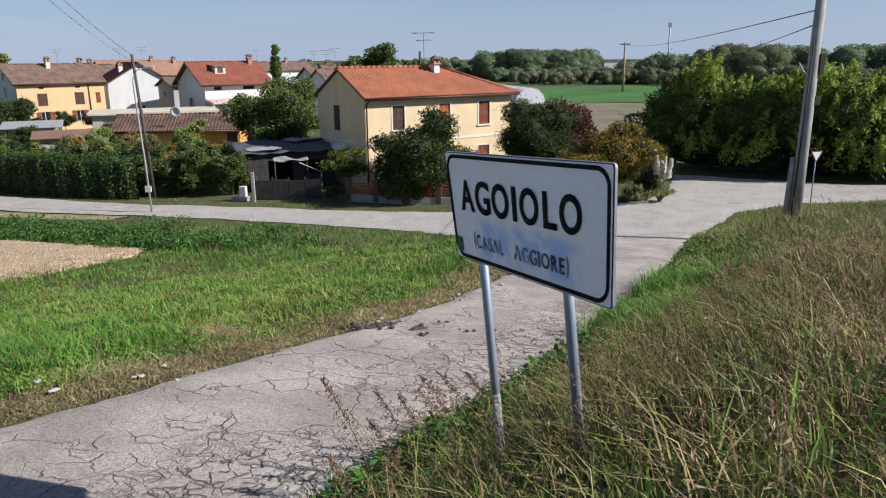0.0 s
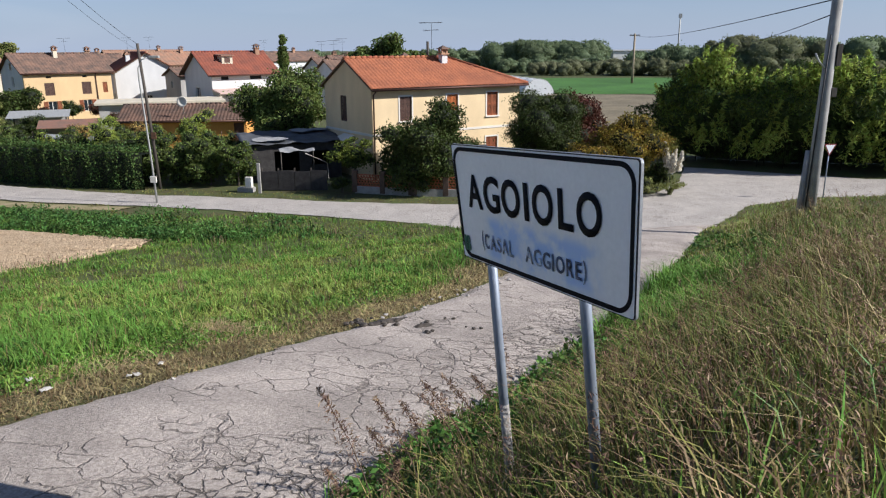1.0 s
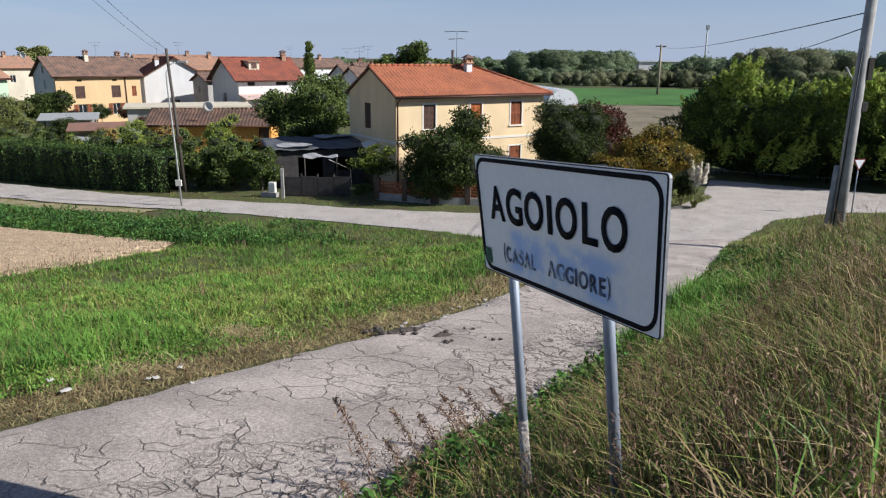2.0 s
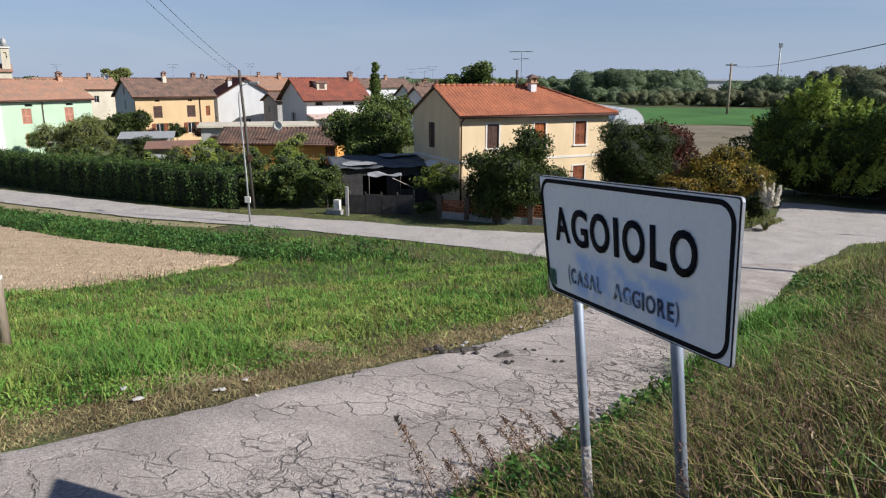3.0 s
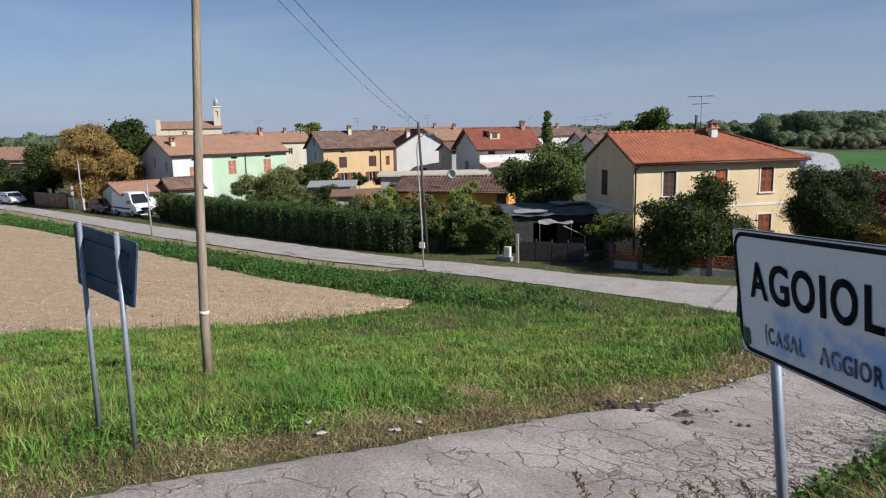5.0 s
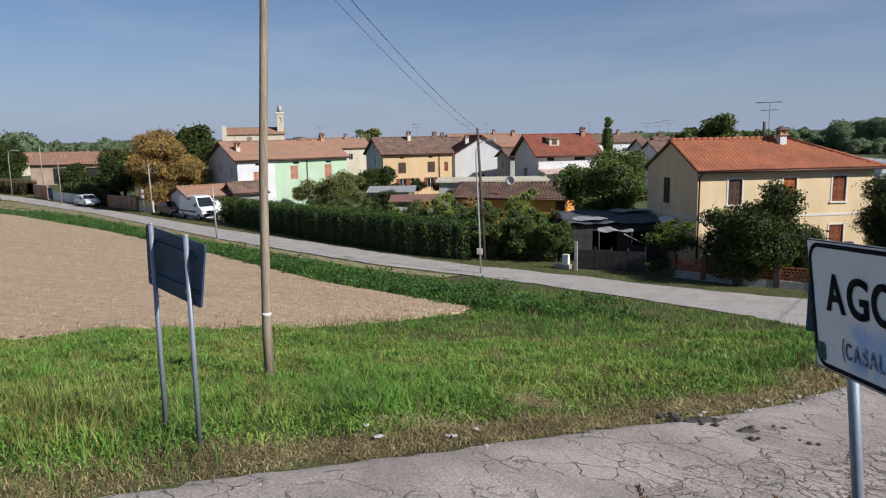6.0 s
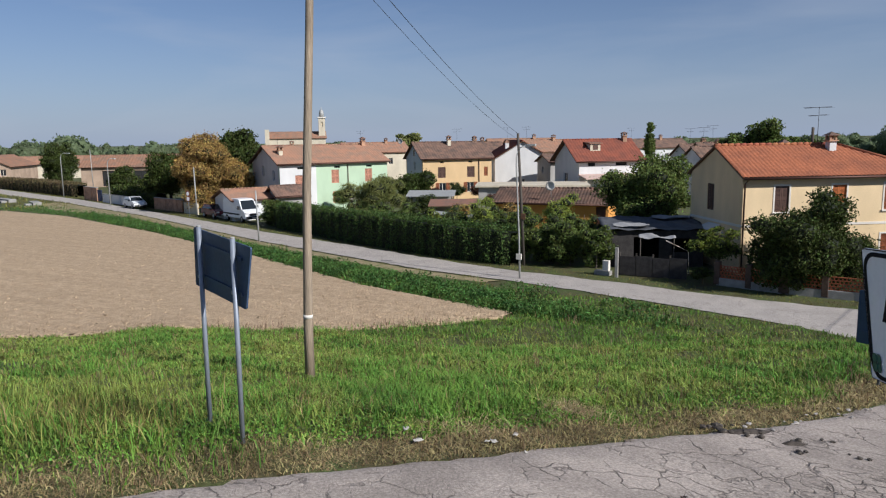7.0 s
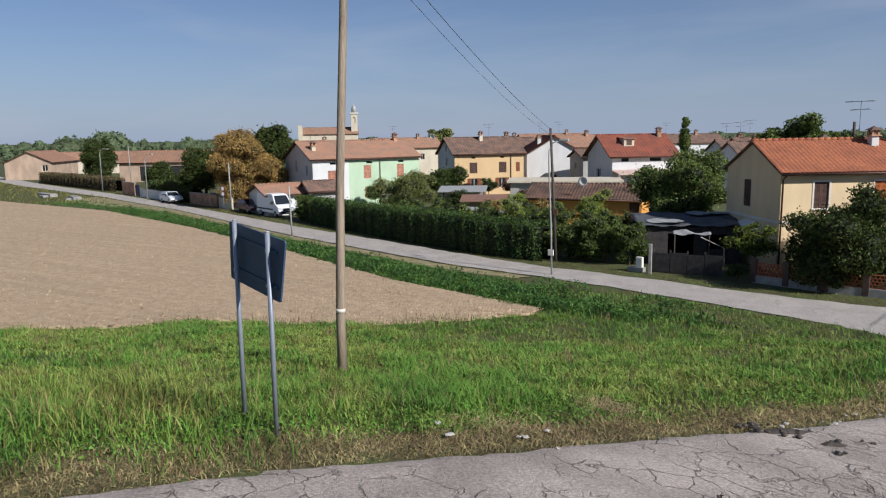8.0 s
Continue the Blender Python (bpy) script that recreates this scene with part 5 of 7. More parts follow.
def lumps(g, n, cx, cy, cz, R, H, r):
    """n uneven lumps of radius about r scattered in an ellipsoid of radius R and half height H, so that the outline breaks up."""
    out = []
    for k in range(n):
        d = unit(1, g)[0] * (g.random() ** 0.4 if k > n // 4 else g.uniform(0.0, 0.4))
        q = r * (g.uniform(0.45, 0.95) if k > n // 4 else g.uniform(1.0, 1.35))
        out.append((cx + d[0] * (R - q * 0.55), cy + d[1] * (R - q * 0.55), cz + d[2] * (H - q * 0.5), q * g.uniform(0.9, 1.3), q * g.uniform(0.9, 1.3), q * g.uniform(0.65, 1.0)))
    return out


TH, PH = np.meshgrid(np.linspace(0.2, math.pi - 0.2, 6), np.linspace(0, 2 * math.pi, 10)[:-1], indexing="ij")
KNOB = np.stack([np.sin(TH) * np.cos(PH), np.sin(TH) * np.sin(PH), np.cos(TH)], -1).reshape(-1, 3)
KNOB_F = np.array([(i * 9 + j, i * 9 + (j + 1) % 9, i * 9 + 9 + (j + 1) % 9, i * 9 + 9 + j) for i in range(5) for j in range(9)])


def tree(label, x, y, top, low, R, leaf, size, mat, n=14, per=60, trunk=0.16, seed=1, name="tree", category="tree", aspect=0.5, droop=0.3, r=None, group=""):
    g = np.random.default_rng(seed)
    z0 = gz(x, y)
    t = thing(name, pose(x, y, z0), label, category, group)
    H, cz = (top - low) / 2, (top + low) / 2
    B = lumps(g, n, 0, 0, cz, R, H, r or min(R, H) * 0.48)
    P, O = cloud(B, per, g)
    P = P[P[:, 2] > max(0.05, low - 0.3)]
    leaf_mesh("crown", P, size, mat, t, aspect, droop, seed)
    # added lumps, coloured near-black as the shade between the crown's leaves
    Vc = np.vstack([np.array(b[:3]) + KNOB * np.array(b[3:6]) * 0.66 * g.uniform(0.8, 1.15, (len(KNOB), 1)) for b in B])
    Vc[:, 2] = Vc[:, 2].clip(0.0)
    tagged(mesh_from("shade_heart", Vc, np.vstack([KNOB_F + k * len(KNOB) for k in range(len(B))]), M_CORE, t), kind="stuff")
    pts = [Vector((0, 0, -0.2)), Vector((0.05 * R, 0.02, low * 0.5 + 0.2)), Vector((0.02, 0.05 * R, cz)), Vector((0.1, 0, cz + H * 0.6))]
    part("trunk", tube(pts, [trunk * 1.25, trunk, trunk * 0.7, trunk * 0.25], 8), M_BARK, t)
    for k in range(min(7, n)):
        b = Vector(B[k][:3])
        s = pts[1].lerp(pts[2], 0.2 + 0.1 * k)
        part("limb", tube([s, s.lerp(b, 0.5) + Vector((0, 0, 0.1 * R)), b], [trunk * 0.5, trunk * 0.35, trunk * 0.12], 6), M_BARK, t)
    return t


tree("dense dark green garden tree before the yellow house", -0.8, 43.3, 5.4, -0.5, 3.1, 0, 0.16, L_DARK, 50, 145, seed=3, r=1.15)
tree("tall dark evergreen laurel beside the yellow house", 6.2, 46.0, 6.2, 0.2, 2.7, 0, 0.13, L_DARK, 44, 170, seed=4, r=1.1, aspect=0.35, droop=-0.4)
tree("purple-red plum tree behind the laurel", 8.9, 49.5, 5.4, 0.8, 2.2, 0, 0.17, L_RED, 20, 90, seed=5)
tree("yellow and orange autumn shrub at the junction", 10.4, 43.2, 5.0, 0.2, 2.7, 0, 0.14, L_YELLOW, 24, 150, seed=6, name="shrub", category="shrub", r=1.0, trunk=0.08)
tree("yellow-green citrus tree at the house corner", -5.5, 44.9, 3.4, 0.7, 1.5, 0, 0.16, L_CITRUS, 14, 110, seed=7, trunk=0.07, r=0.5)
tree("low dark shrub at the foot of the garden tree", -1.6, 42.7, 2.7, 0.0, 1.5, 0, 0.14, L_DARK, 16, 150, seed=27, name="shrub", category="shrub", trunk=0.05)
tree("round clipped dark bush at the fence", -6.1, 43.3, 1.25, 0.1, 0.85, 0, 0.11, L_DARK, 9, 260, seed=8, name="bush", category="bush", trunk=0.05)
tree("low dark bush under the autumn shrub", 12.6, 42.7, 1.9, 0.1, 1.3, 0, 0.15, L_DARK, 10, 120, seed=9, name="bush", category="bush", trunk=0.05)
tree("low grassy bush at the corner of the junction", 11.3, 41.8, 1.5, 0.05, 1.4, 0, 0.2, L_OLIVE, 10, 90, seed=10, name="bush", category="bush", trunk=0.04, aspect=0.2)
tree("big leafy green tree behind the shack", -12.0, 56.8, 7.3, 0.8, 3.7, 0, 0.2, L_MID, 34, 85, seed=11, r=1.5, trunk=0.25)
tree("upright olive-green shrubs behind the hedge", -37.5, 58.0, 5.2, 1.8, 3.2, 0, 0.2, L_OLIVE, 24, 110, seed=12, r=0.95, aspect=0.25, droop=-0.7, name="shrub", category="shrub")
tree("large tree with yellow-brown autumn leaves", -66.4, 65.8, 9.6, -0.2, 4.5, 0, 0.24, L_AUTUMN, 46, 120, seed=33, r=1.75, trunk=0.3, droop=0.3, aspect=0.35)
tree("dark green tree behind the autumn tree", -73.5, 77.5, 11.4, 3.0, 3.8, 0, 0.35, L_DARK, 20, 45, seed=14, trunk=0.25)
tree("red-brown leaved garden tree", -74.5, 72.0, 8.2, 1.8, 3.6, 0, 0.34, L_RED, 18, 45, seed=15, trunk=0.2)
tree("dark green spreading garden conifer", -78.0, 69.5, 8.0, 0.6, 3.4, 0, 0.3, L_DARK, 22, 55, seed=16, trunk=0.22)
tree("small yellow-green garden tree", -90.0, 76.5, 4.4, 0.8, 2.0, 0, 0.26, L_CITRUS, 12, 50, seed=17)
tree("dark rounded garden shrub", -99.0, 79.0, 5.2, 0.4, 2.4, 0, 0.28, L_DARK, 12, 50, seed=18, name="shrub", category="shrub")
tree("dense oval cypress at the farm", -124.6, 86.0, 11.0, 0.2, 2.7, 0, 0.24, L_DARK, 46, 80, seed=19, r=1.35, droop=-0.5)
tree("slim poplar rising over the roofs", -33.2, 156.5, 12.2, 1.0, 1.05, 0, 0.3, L_MID, 46, 70, seed=20, r=0.75)
tree("spreading tree behind the yellow house", -6.7, 97.0, 10.4, 4.5, 5.6, 0, 0.36, L_MID, 26, 40, seed=21, r=1.25, trunk=0.3)
tree("rounded dark tree between the houses", -47.5, 82.0, 5.0, 0.4, 2.6, 0, 0.28, L_DARK, 14, 50, seed=22)
tree("grey-green tree above the village roofs", -86.0, 146.0, 10.6, 3.0, 3.0, 0, 0.45, L_OLIVE, 14, 30, seed=23)
tree("leafy shrub at the end of the hedge", -49.2, 57.0, 3.0, 0.2, 1.7, 0, 0.2, L_MID, 12, 80, seed=24, name="shrub", category="shrub")
for k, (x, y, tp_, r_, mt) in enumerate(((-20.5, 51.0, 3.9, 1.4, L_BRIGHT), (-18.0, 53.5, 4.6, 1.6, L_BRIGHT), (-23.5, 53.0, 3.4, 1.5, L_MID), (-27.0, 56.0, 3.2, 1.6, L_BRIGHT), (-15.3, 50.5, 3.6, 1.5, L_MID),
                                          (-33.0, 56.0, 2.9, 1.5, L_MID), (-24.5, 59.5, 3.4, 1.3, L_AUTUMN), (-42.0, 62.0, 3.2, 1.7, L_MID), (-37.0, 66.0, 3.0, 1.5, L_DARK), (-30.5, 70.0, 3.0, 1.3, L_RED), (-13.3, 49.2, 2.8, 1.2, L_MID), (-28.5, 52.3, 2.7, 1.3, L_BRIGHT), (-46.0, 84.5, 2.6, 1.5, L_RED), (-43.5, 86.5, 3.0, 1.6, L_DARK), (-41.0, 88.5, 2.6, 1.5, L_RED), (-45.0, 72.0, 2.6, 1.6, L_DARK), (-50.5, 70.5, 2.8, 1.5, L_MID), (-34.5, 58.5, 3.0, 1.5, L_DARK), (-16.2, 48.3, 3.5, 1.5, L_MID), (-21.8, 49.6, 3.0, 1.2, L_DARK), (-25.5, 50.8, 3.7, 1.5, L_MID), (-23.0, 50.2, 4.0, 1.3, L_BRIGHT), (-19.2, 49.3, 3.8, 1.3, L_MID), (-29.8, 53.2, 3.3, 1.4, L_DARK), (-17.0, 50.6, 4.3, 1.2, L_BRIGHT), (-26.8, 53.6, 3.6, 1.4, L_AUTUMN), (-38.5, 55.5, 3.1, 1.3, L_OLIVE), (-35.5, 55.0, 3.0, 1.4, L_MID))):
    tree(("bright green garden shrub", "green garden shrub", "brownish garden shrub")[0 if mt == L_BRIGHT else 1 if mt in (L_MID, L_DARK) else 2] + " behind the hedge", x, y, tp_, 0.3, r_, 0, 0.16, mt, 20, 95, seed=40 + k, r=0.55, name="shrub", category="shrub", aspect=0.3, droop=-0.2, trunk=0.05, group="garden shrubs")


def hedge(name, label, line, width, top, mat, per, size, seed, ragged=0.15):
    """A clipped or ragged hedge along a line: a core coloured dark as inner shade, and leaves all over it."""
    g = np.random.default_rng(seed)
    line = resample(np.array(line, float), 60)
    d = np.gradient(line, axis=0)
    d /= np.linalg.norm(d, axis=1)[:, None]
    nrm = np.stack([-d[:, 1], d[:, 0]], 1)
    length = np.hypot(*np.diff(line, axis=0).T).sum()
    tp = np.interp(np.linspace(0, 1, 60), np.linspace(0, 1, len(top)), top)
    t = thing(name, pose(*line[30], 0), label, "hedge")
    t0 = np.array([*line[30], 0])
    w = width / 2
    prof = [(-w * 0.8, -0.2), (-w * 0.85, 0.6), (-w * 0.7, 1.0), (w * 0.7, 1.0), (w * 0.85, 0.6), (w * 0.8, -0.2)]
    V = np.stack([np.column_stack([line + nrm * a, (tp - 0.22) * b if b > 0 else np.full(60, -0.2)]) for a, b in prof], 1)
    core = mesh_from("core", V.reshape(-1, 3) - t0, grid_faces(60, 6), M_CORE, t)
    n = int(per * length * (2 * top[0] + width))
    k = g.uniform(0, 59, n)
    i = k.astype(int)
    f = (k - i)[:, None]
    c = line[i] * (1 - f) + line[np.minimum(i + 1, 59)] * f
    h = tp[i]
    u = g.uniform(0, 2 * h + width)
    s = np.where(u < h, -1, np.where(u < 2 * h, 1, 0))
    bulge = 0.12 * np.sin(k * 2.1 + seed) + 0.1 * np.sin(k * 5.3)
    off = np.where(s == 0, g.uniform(-w, w, n), s * (w + bulge + g.normal(-0.03, ragged * 0.6, n)))
    z = np.where(s == 0, h + 0.4 * bulge + np.abs(g.normal(0, ragged, n)) - 0.05, np.where(u < h, u, u - h) * 1.02)
    P = np.column_stack([c + nrm[i] * off[:, None], z]) - t0
    leaf_mesh("foliage", P, size, mat, t, 0.6, 0.35, seed)
    return t


hedge("hedge", "long dense dark green clipped hedge along the road", [(-47.0, 55.6), (-33.0, 49.6), (-23.0, 46.0), (-18.3, 45.1)], 1.5, [2.3, 2.35, 2.4, 2.3], L_IVY, 200, 0.135, 61, 0.17)
for k, (x, y, tp_, r_) in enumerate(((-18.2, 46.0, 2.7, 1.1), (-16.6, 46.3, 3.2, 1.4), (-14.8, 45.9, 3.5, 1.5), (-13.0, 45.7, 3.2, 1.4))):
    tree("tall ragged green bush beside the gate", x, y, tp_, 0.0, r_, 0, 0.17, L_MID, 34, 105, seed=65 + k, r=0.5, aspect=0.35, droop=-0.1, name="bush", category="bush", trunk=0.05, group="bushes by the gate")
hedge("hedge", "brown-green hedge along the far road", [(-146, 88.2), (-125, 82.5), (-107, 77.4)], 1.8, [1.9, 2.0, 2.0], L_BROWN, 60, 0.22, 63, 0.15)
hedge("hedge", "dark garden hedge behind the white wall", [(-91, 71.5), (-84, 69.2), (-77, 67.2)], 1.6, [2.3, 2.3, 2.0], L_DARK, 60, 0.26, 64, 0.15)
hedge("hedge", "dark hedge before the white gable", [(-50.5, 58.0), (-47.6, 56.2)], 1.4, [2.2, 2.2], L_DARK, 90, 0.2, 65, 0.15)

# bamboo thicket beyond the junction
bt = tagged(thing("bamboo_thicket", pose(24, 51, 0), "tall dense green bamboo thicket with feathery tops", "bamboo"), kind="")
g = np.random.default_rng(71)
THICKET = np.array([(15.6, 55.0), (18.0, 53.6), (21.5, 51.4), (25.5, 49.4), (30.0, 48.9), (40.0, 48.2), (52.0, 47.4)]) - (24, 51)


def thicket_y(x):
    return float(np.interp(x, THICKET[:, 0], THICKET[:, 1]))


def thicket_top(x):
    return (6.5 + 0.55 * math.sin(x * 0.9) + 0.35 * math.sin(x * 2.3)) * min(1.0, 0.62 + (x + 8.4) * 0.16)


blobs = []
for k in range(50):
    x = -8.0 + k / 49 * 34
    hh = thicket_top(x)
    for zz, fwd, r in ((0.2, 2.0, 0.9), (0.48, 0.9, 1.2), (0.68, -0.2, 1.35), (0.87, 0.1, 1.2)):
        blobs.append((x + g.uniform(-0.6, 0.6), thicket_y(x) + fwd + zz * 0.8 * math.sin(x * 1.15) + g.uniform(-0.4, 0.5), hh * zz, r * g.uniform(0.8, 1.2), r * g.uniform(0.8, 1.1), hh * 0.15 * g.uniform(0.8, 1.2)))
P, O = cloud(blobs, 72, g, 0.5)
P = P[P[:, 2] > 0.1]
P = P[g.random(len(P)) < np.clip(0.45 + P[:, 2] * 0.15, 0, 1)]
leaf_mesh("foliage", P, 0.32, L_BAMBOO_SHADE, bt, 0.2, 0.6, 71)
tips = []
for k in range(900):
    x = g.uniform(-8.2, 25.5)
    high = k < 560
    # lower bright fronds grow commoner to the right, painting the sunlit side
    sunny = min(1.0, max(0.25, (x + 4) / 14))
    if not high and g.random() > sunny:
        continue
    y = thicket_y(x) + (g.uniform(-1.5, 0.9) if high else g.uniform(-1.9, -1.0))
    hh = thicket_top(x) + (g.uniform(-0.9, 1.15) if high else g.uniform(-4.2, -0.9))
    lean = g.normal(0, 0.35, 2) + (0, -0.2)
    m = 95
    tall_ = g.uniform(1.2, 2.1)
    q = g.random(m) ** 0.8
    tips.append(np.column_stack([x + lean[0] * q * q + g.normal(0, 0.30, m) * (1.08 - q), y + lean[1] * q * q + g.normal(0, 0.28, m) * (1.08 - q), hh - tall_ + tall_ * q]))
leaf_mesh("foliage", np.vstack(tips), 0.34, L_BAMBOO_LIT, bt, 0.24, 0.3, 72)
# stems and cores take the near-black painted for the thicket's inner shade
for k in range(40):
    x = g.uniform(-8.0, 25)
    y = thicket_y(x) + g.uniform(0.6, 2.2)
    part("stem", tube([(x, y, -0.1), (x + g.normal(0, 0.1), y, 3), (x + g.normal(0, 0.3), y + g.normal(0, 0.3), 5.4)], [0.035, 0.03, 0.012], 5), M_CORE, bt)
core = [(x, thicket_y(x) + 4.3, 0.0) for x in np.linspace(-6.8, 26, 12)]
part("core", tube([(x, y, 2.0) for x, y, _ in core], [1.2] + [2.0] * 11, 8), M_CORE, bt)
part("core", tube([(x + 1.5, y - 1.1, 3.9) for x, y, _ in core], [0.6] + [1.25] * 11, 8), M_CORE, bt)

pg = thing("pampas_grass", pose(13.1, 41.8, 0), "pampas grass clump with cream-white plumes", "ornamental grass")
g = np.random.default_rng(73)
for k in range(5):
    x, y, h = g.uniform(-0.35, 0.35), g.uniform(-0.3, 0.3), g.uniform(2.0, 2.9)
    part("stem", tube([(x * 0.3, y * 0.3, 0), (x, y, h - 0.6)], [0.012, 0.008], 5), L_OLIVE, pg)
    q = g.random(700)
    P = np.column_stack([x + 0.6 * x * q + g.normal(0, 0.085, 700) * (1.05 - q * 0.8), y + g.normal(0, 0.13, 700) * (1.05 - q * 0.8), h - 0.95 + 1.1 * q])
    leaf_mesh("plume", P, 0.15, L_PLUME, pg, 0.5, -0.8, 74 + k)

g = np.random.default_rng(79)
q = np.tile(np.linspace(0.05, 1, 9), 90)
ang, ln_ = np.repeat(g.uniform(0, 6.28, 90), 9), np.repeat(g.uniform(0.7, 1.2, 90), 9)
P = np.column_stack([np.cos(ang) * q * 0.8 * ln_, np.sin(ang) * q * 0.8 * ln_, (1.5 * q - 0.9 * q * q) * ln_])
leaf_mesh("leaves", P, 0.22, L_OLIVE, pg, 0.18, -1.0, 79)

# woods and far trees
g = np.random.default_rng(81)


def wood(name, label, rows, mat, per, size, seed):
    g = np.random.default_rng(seed)
    B = []
    for x0, y0, x1, y1, h0, h1, n in rows:
        for k in range(n):
            s = (k + g.uniform(0.2, 0.8)) / n
            h = (h0 + (h1 - h0) * s) * g.uniform(0.78, 1.1)
            r = h * g.uniform(0.3, 0.62)
            x, y = x0 + (x1 - x0) * s, y0 + (y1 - y0) * s + g.uniform(-3, 6)
            B += [(x, y, h * 0.62, r, r, h * 0.38), (x + g.uniform(-r, r) * 0.9, y - 0.4 * r, h * 0.34, r * 0.8, r * 0.8, h * 0.34), (x + g.uniform(-r, r), y + 0.3 * r, h * g.uniform(0.7, 0.86), r * 0.5, r * 0.5, h * 0.2)]
    P, O = cloud(B, per, g, 0.14, 0.02)
    ob = leaf_mesh(name, P[P[:, 2] > 0], size, mat, None, 0.7, 0.2, seed)
    # the closed crowns under the outer leaves, each a knobbly lump
    V, F, at = [], [], 0
    th, ph = np.meshgrid(np.linspace(0.05, math.pi - 0.05, 9), np.linspace(0, 2 * math.pi, 15)[:-1], indexing="ij")
    quad = np.array([(i * 14 + j, i * 14 + (j + 1) % 14, i * 14 + 14 + (j + 1) % 14, i * 14 + 14 + j) for i in range(8) for j in range(14)])
    d = np.stack([np.sin(th) * np.cos(ph), np.sin(th) * np.sin(ph), np.cos(th)], -1).reshape(-1, 3)
    for b in B:
        V.append(np.array(b[:3]) + d * np.array(b[3:6]) * (0.9 + 0.12 * np.sin(d[:, :1] * 5 + b[0]) * np.sin(d[:, 2:] * 4 + b[1]) + g.uniform(-0.1, 0.1, (len(d), 1))))
        F.append(quad + at)
        at += len(d)
    tagged(mesh_from(name, np.vstack(V), np.vstack(F), mat, smooth=True), label, "trees", kind="stuff")
    return tagged(ob, label, "trees", kind="stuff")


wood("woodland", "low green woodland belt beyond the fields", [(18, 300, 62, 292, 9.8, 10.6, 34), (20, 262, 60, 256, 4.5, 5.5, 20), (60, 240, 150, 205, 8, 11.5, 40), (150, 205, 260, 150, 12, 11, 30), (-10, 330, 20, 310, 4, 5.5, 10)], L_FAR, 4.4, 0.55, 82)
wood("autumn_woodland", "brownish autumn trees at the field's edge", [(28, 236, 70, 226, 4.6, 5.2, 22), (84, 226, 110, 216, 10.5, 10.5, 9), (62, 222, 150, 190, 5, 5.5, 24)], L_FARB, 5.5, 0.45, 83)
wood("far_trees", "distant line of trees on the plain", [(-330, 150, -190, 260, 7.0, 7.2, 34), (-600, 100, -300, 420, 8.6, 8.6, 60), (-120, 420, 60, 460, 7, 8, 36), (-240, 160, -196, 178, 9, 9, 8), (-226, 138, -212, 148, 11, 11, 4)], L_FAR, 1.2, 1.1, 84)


# ---- walls, fences and vehicles along the road ----
def run_wall(label, a, b, h, mat, cap=None, th=0.22, name="garden_wall"):
    a, b = Vector((*a, 0)), Vector((*b, 0))
    L = (b - a).length
    t = thing(name, pose(a.x, a.y, 0, 0, 0, math.degrees(math.atan2(b.y - a.y, b.x - a.x))), label, "wall")
    part("wall", box(0, L, 0, th, -0.2, h), mat, t)
    part("coping", box(-0.04, L + 0.04, -0.05, th + 0.05, h, h + 0.07, bevel=0.015), cap or M_CONCRETE, t)
    k = 0.0
    while k < L:
        part("pier", box(k, k + 0.3, -0.045, th + 0.045, -0.2, h - 0.003), mat, t)
        k += 3.0
    return t


run_wall("orange plastered wall beside a blue gate", (-101.5, 73.8), (-96.0, 71.9), 1.9, M_BRICK)
gt = thing("gate", pose(-95.6, 71.7, 0, 0, 0, -18), "closed dark blue metal gate", "gate")
M_BLUE = material("dark_blue_paint", (0.03, 0.045, 0.12), rough=0.5, vary=0.2)
for k in range(8):
    part("bar", box(k * 0.22, k * 0.22 + 0.17, 0, 0.05, 0.05, 1.7), M_BLUE, gt)
part("rail", box(0, 1.75, 0.052, 0.09, 0.3, 0.4), M_BLUE, gt)
part("rail", box(0, 1.75, 0.052, 0.09, 1.4, 1.5), M_BLUE, gt)
run_wall("white rendered low garden wall along the road", (-93.4, 70.9), (-81.5, 67.2), 1.15, M_WALL_WHITE)
run_wall("reddish brick garden wall along the road", (-77.0, 66.0), (-69.8, 63.9), 1.4, M_BRICK)
run_wall("short pale wall end with a pier", (-68.6, 63.2), (-65.6, 62.2), 1.2, M_WALL_CREAM)
run_wall("low white wall under the shed", (-62.0, 61.8), (-56.8, 59.6), 1.3, M_WALL_WHITE)

# terracotta lattice fence of the yellow house
# pier colour darkened to give the garden trees' shade on the fence
M_PIER = material("shade_dark_brick_pier", (0.12, 0.08, 0.06), vary=0.3, scale=4, fine=25)
M_TERRA = material("terracotta_lattice", (0.40, 0.13, 0.06), rough=0.8, vary=0.3, scale=5, fine=30)


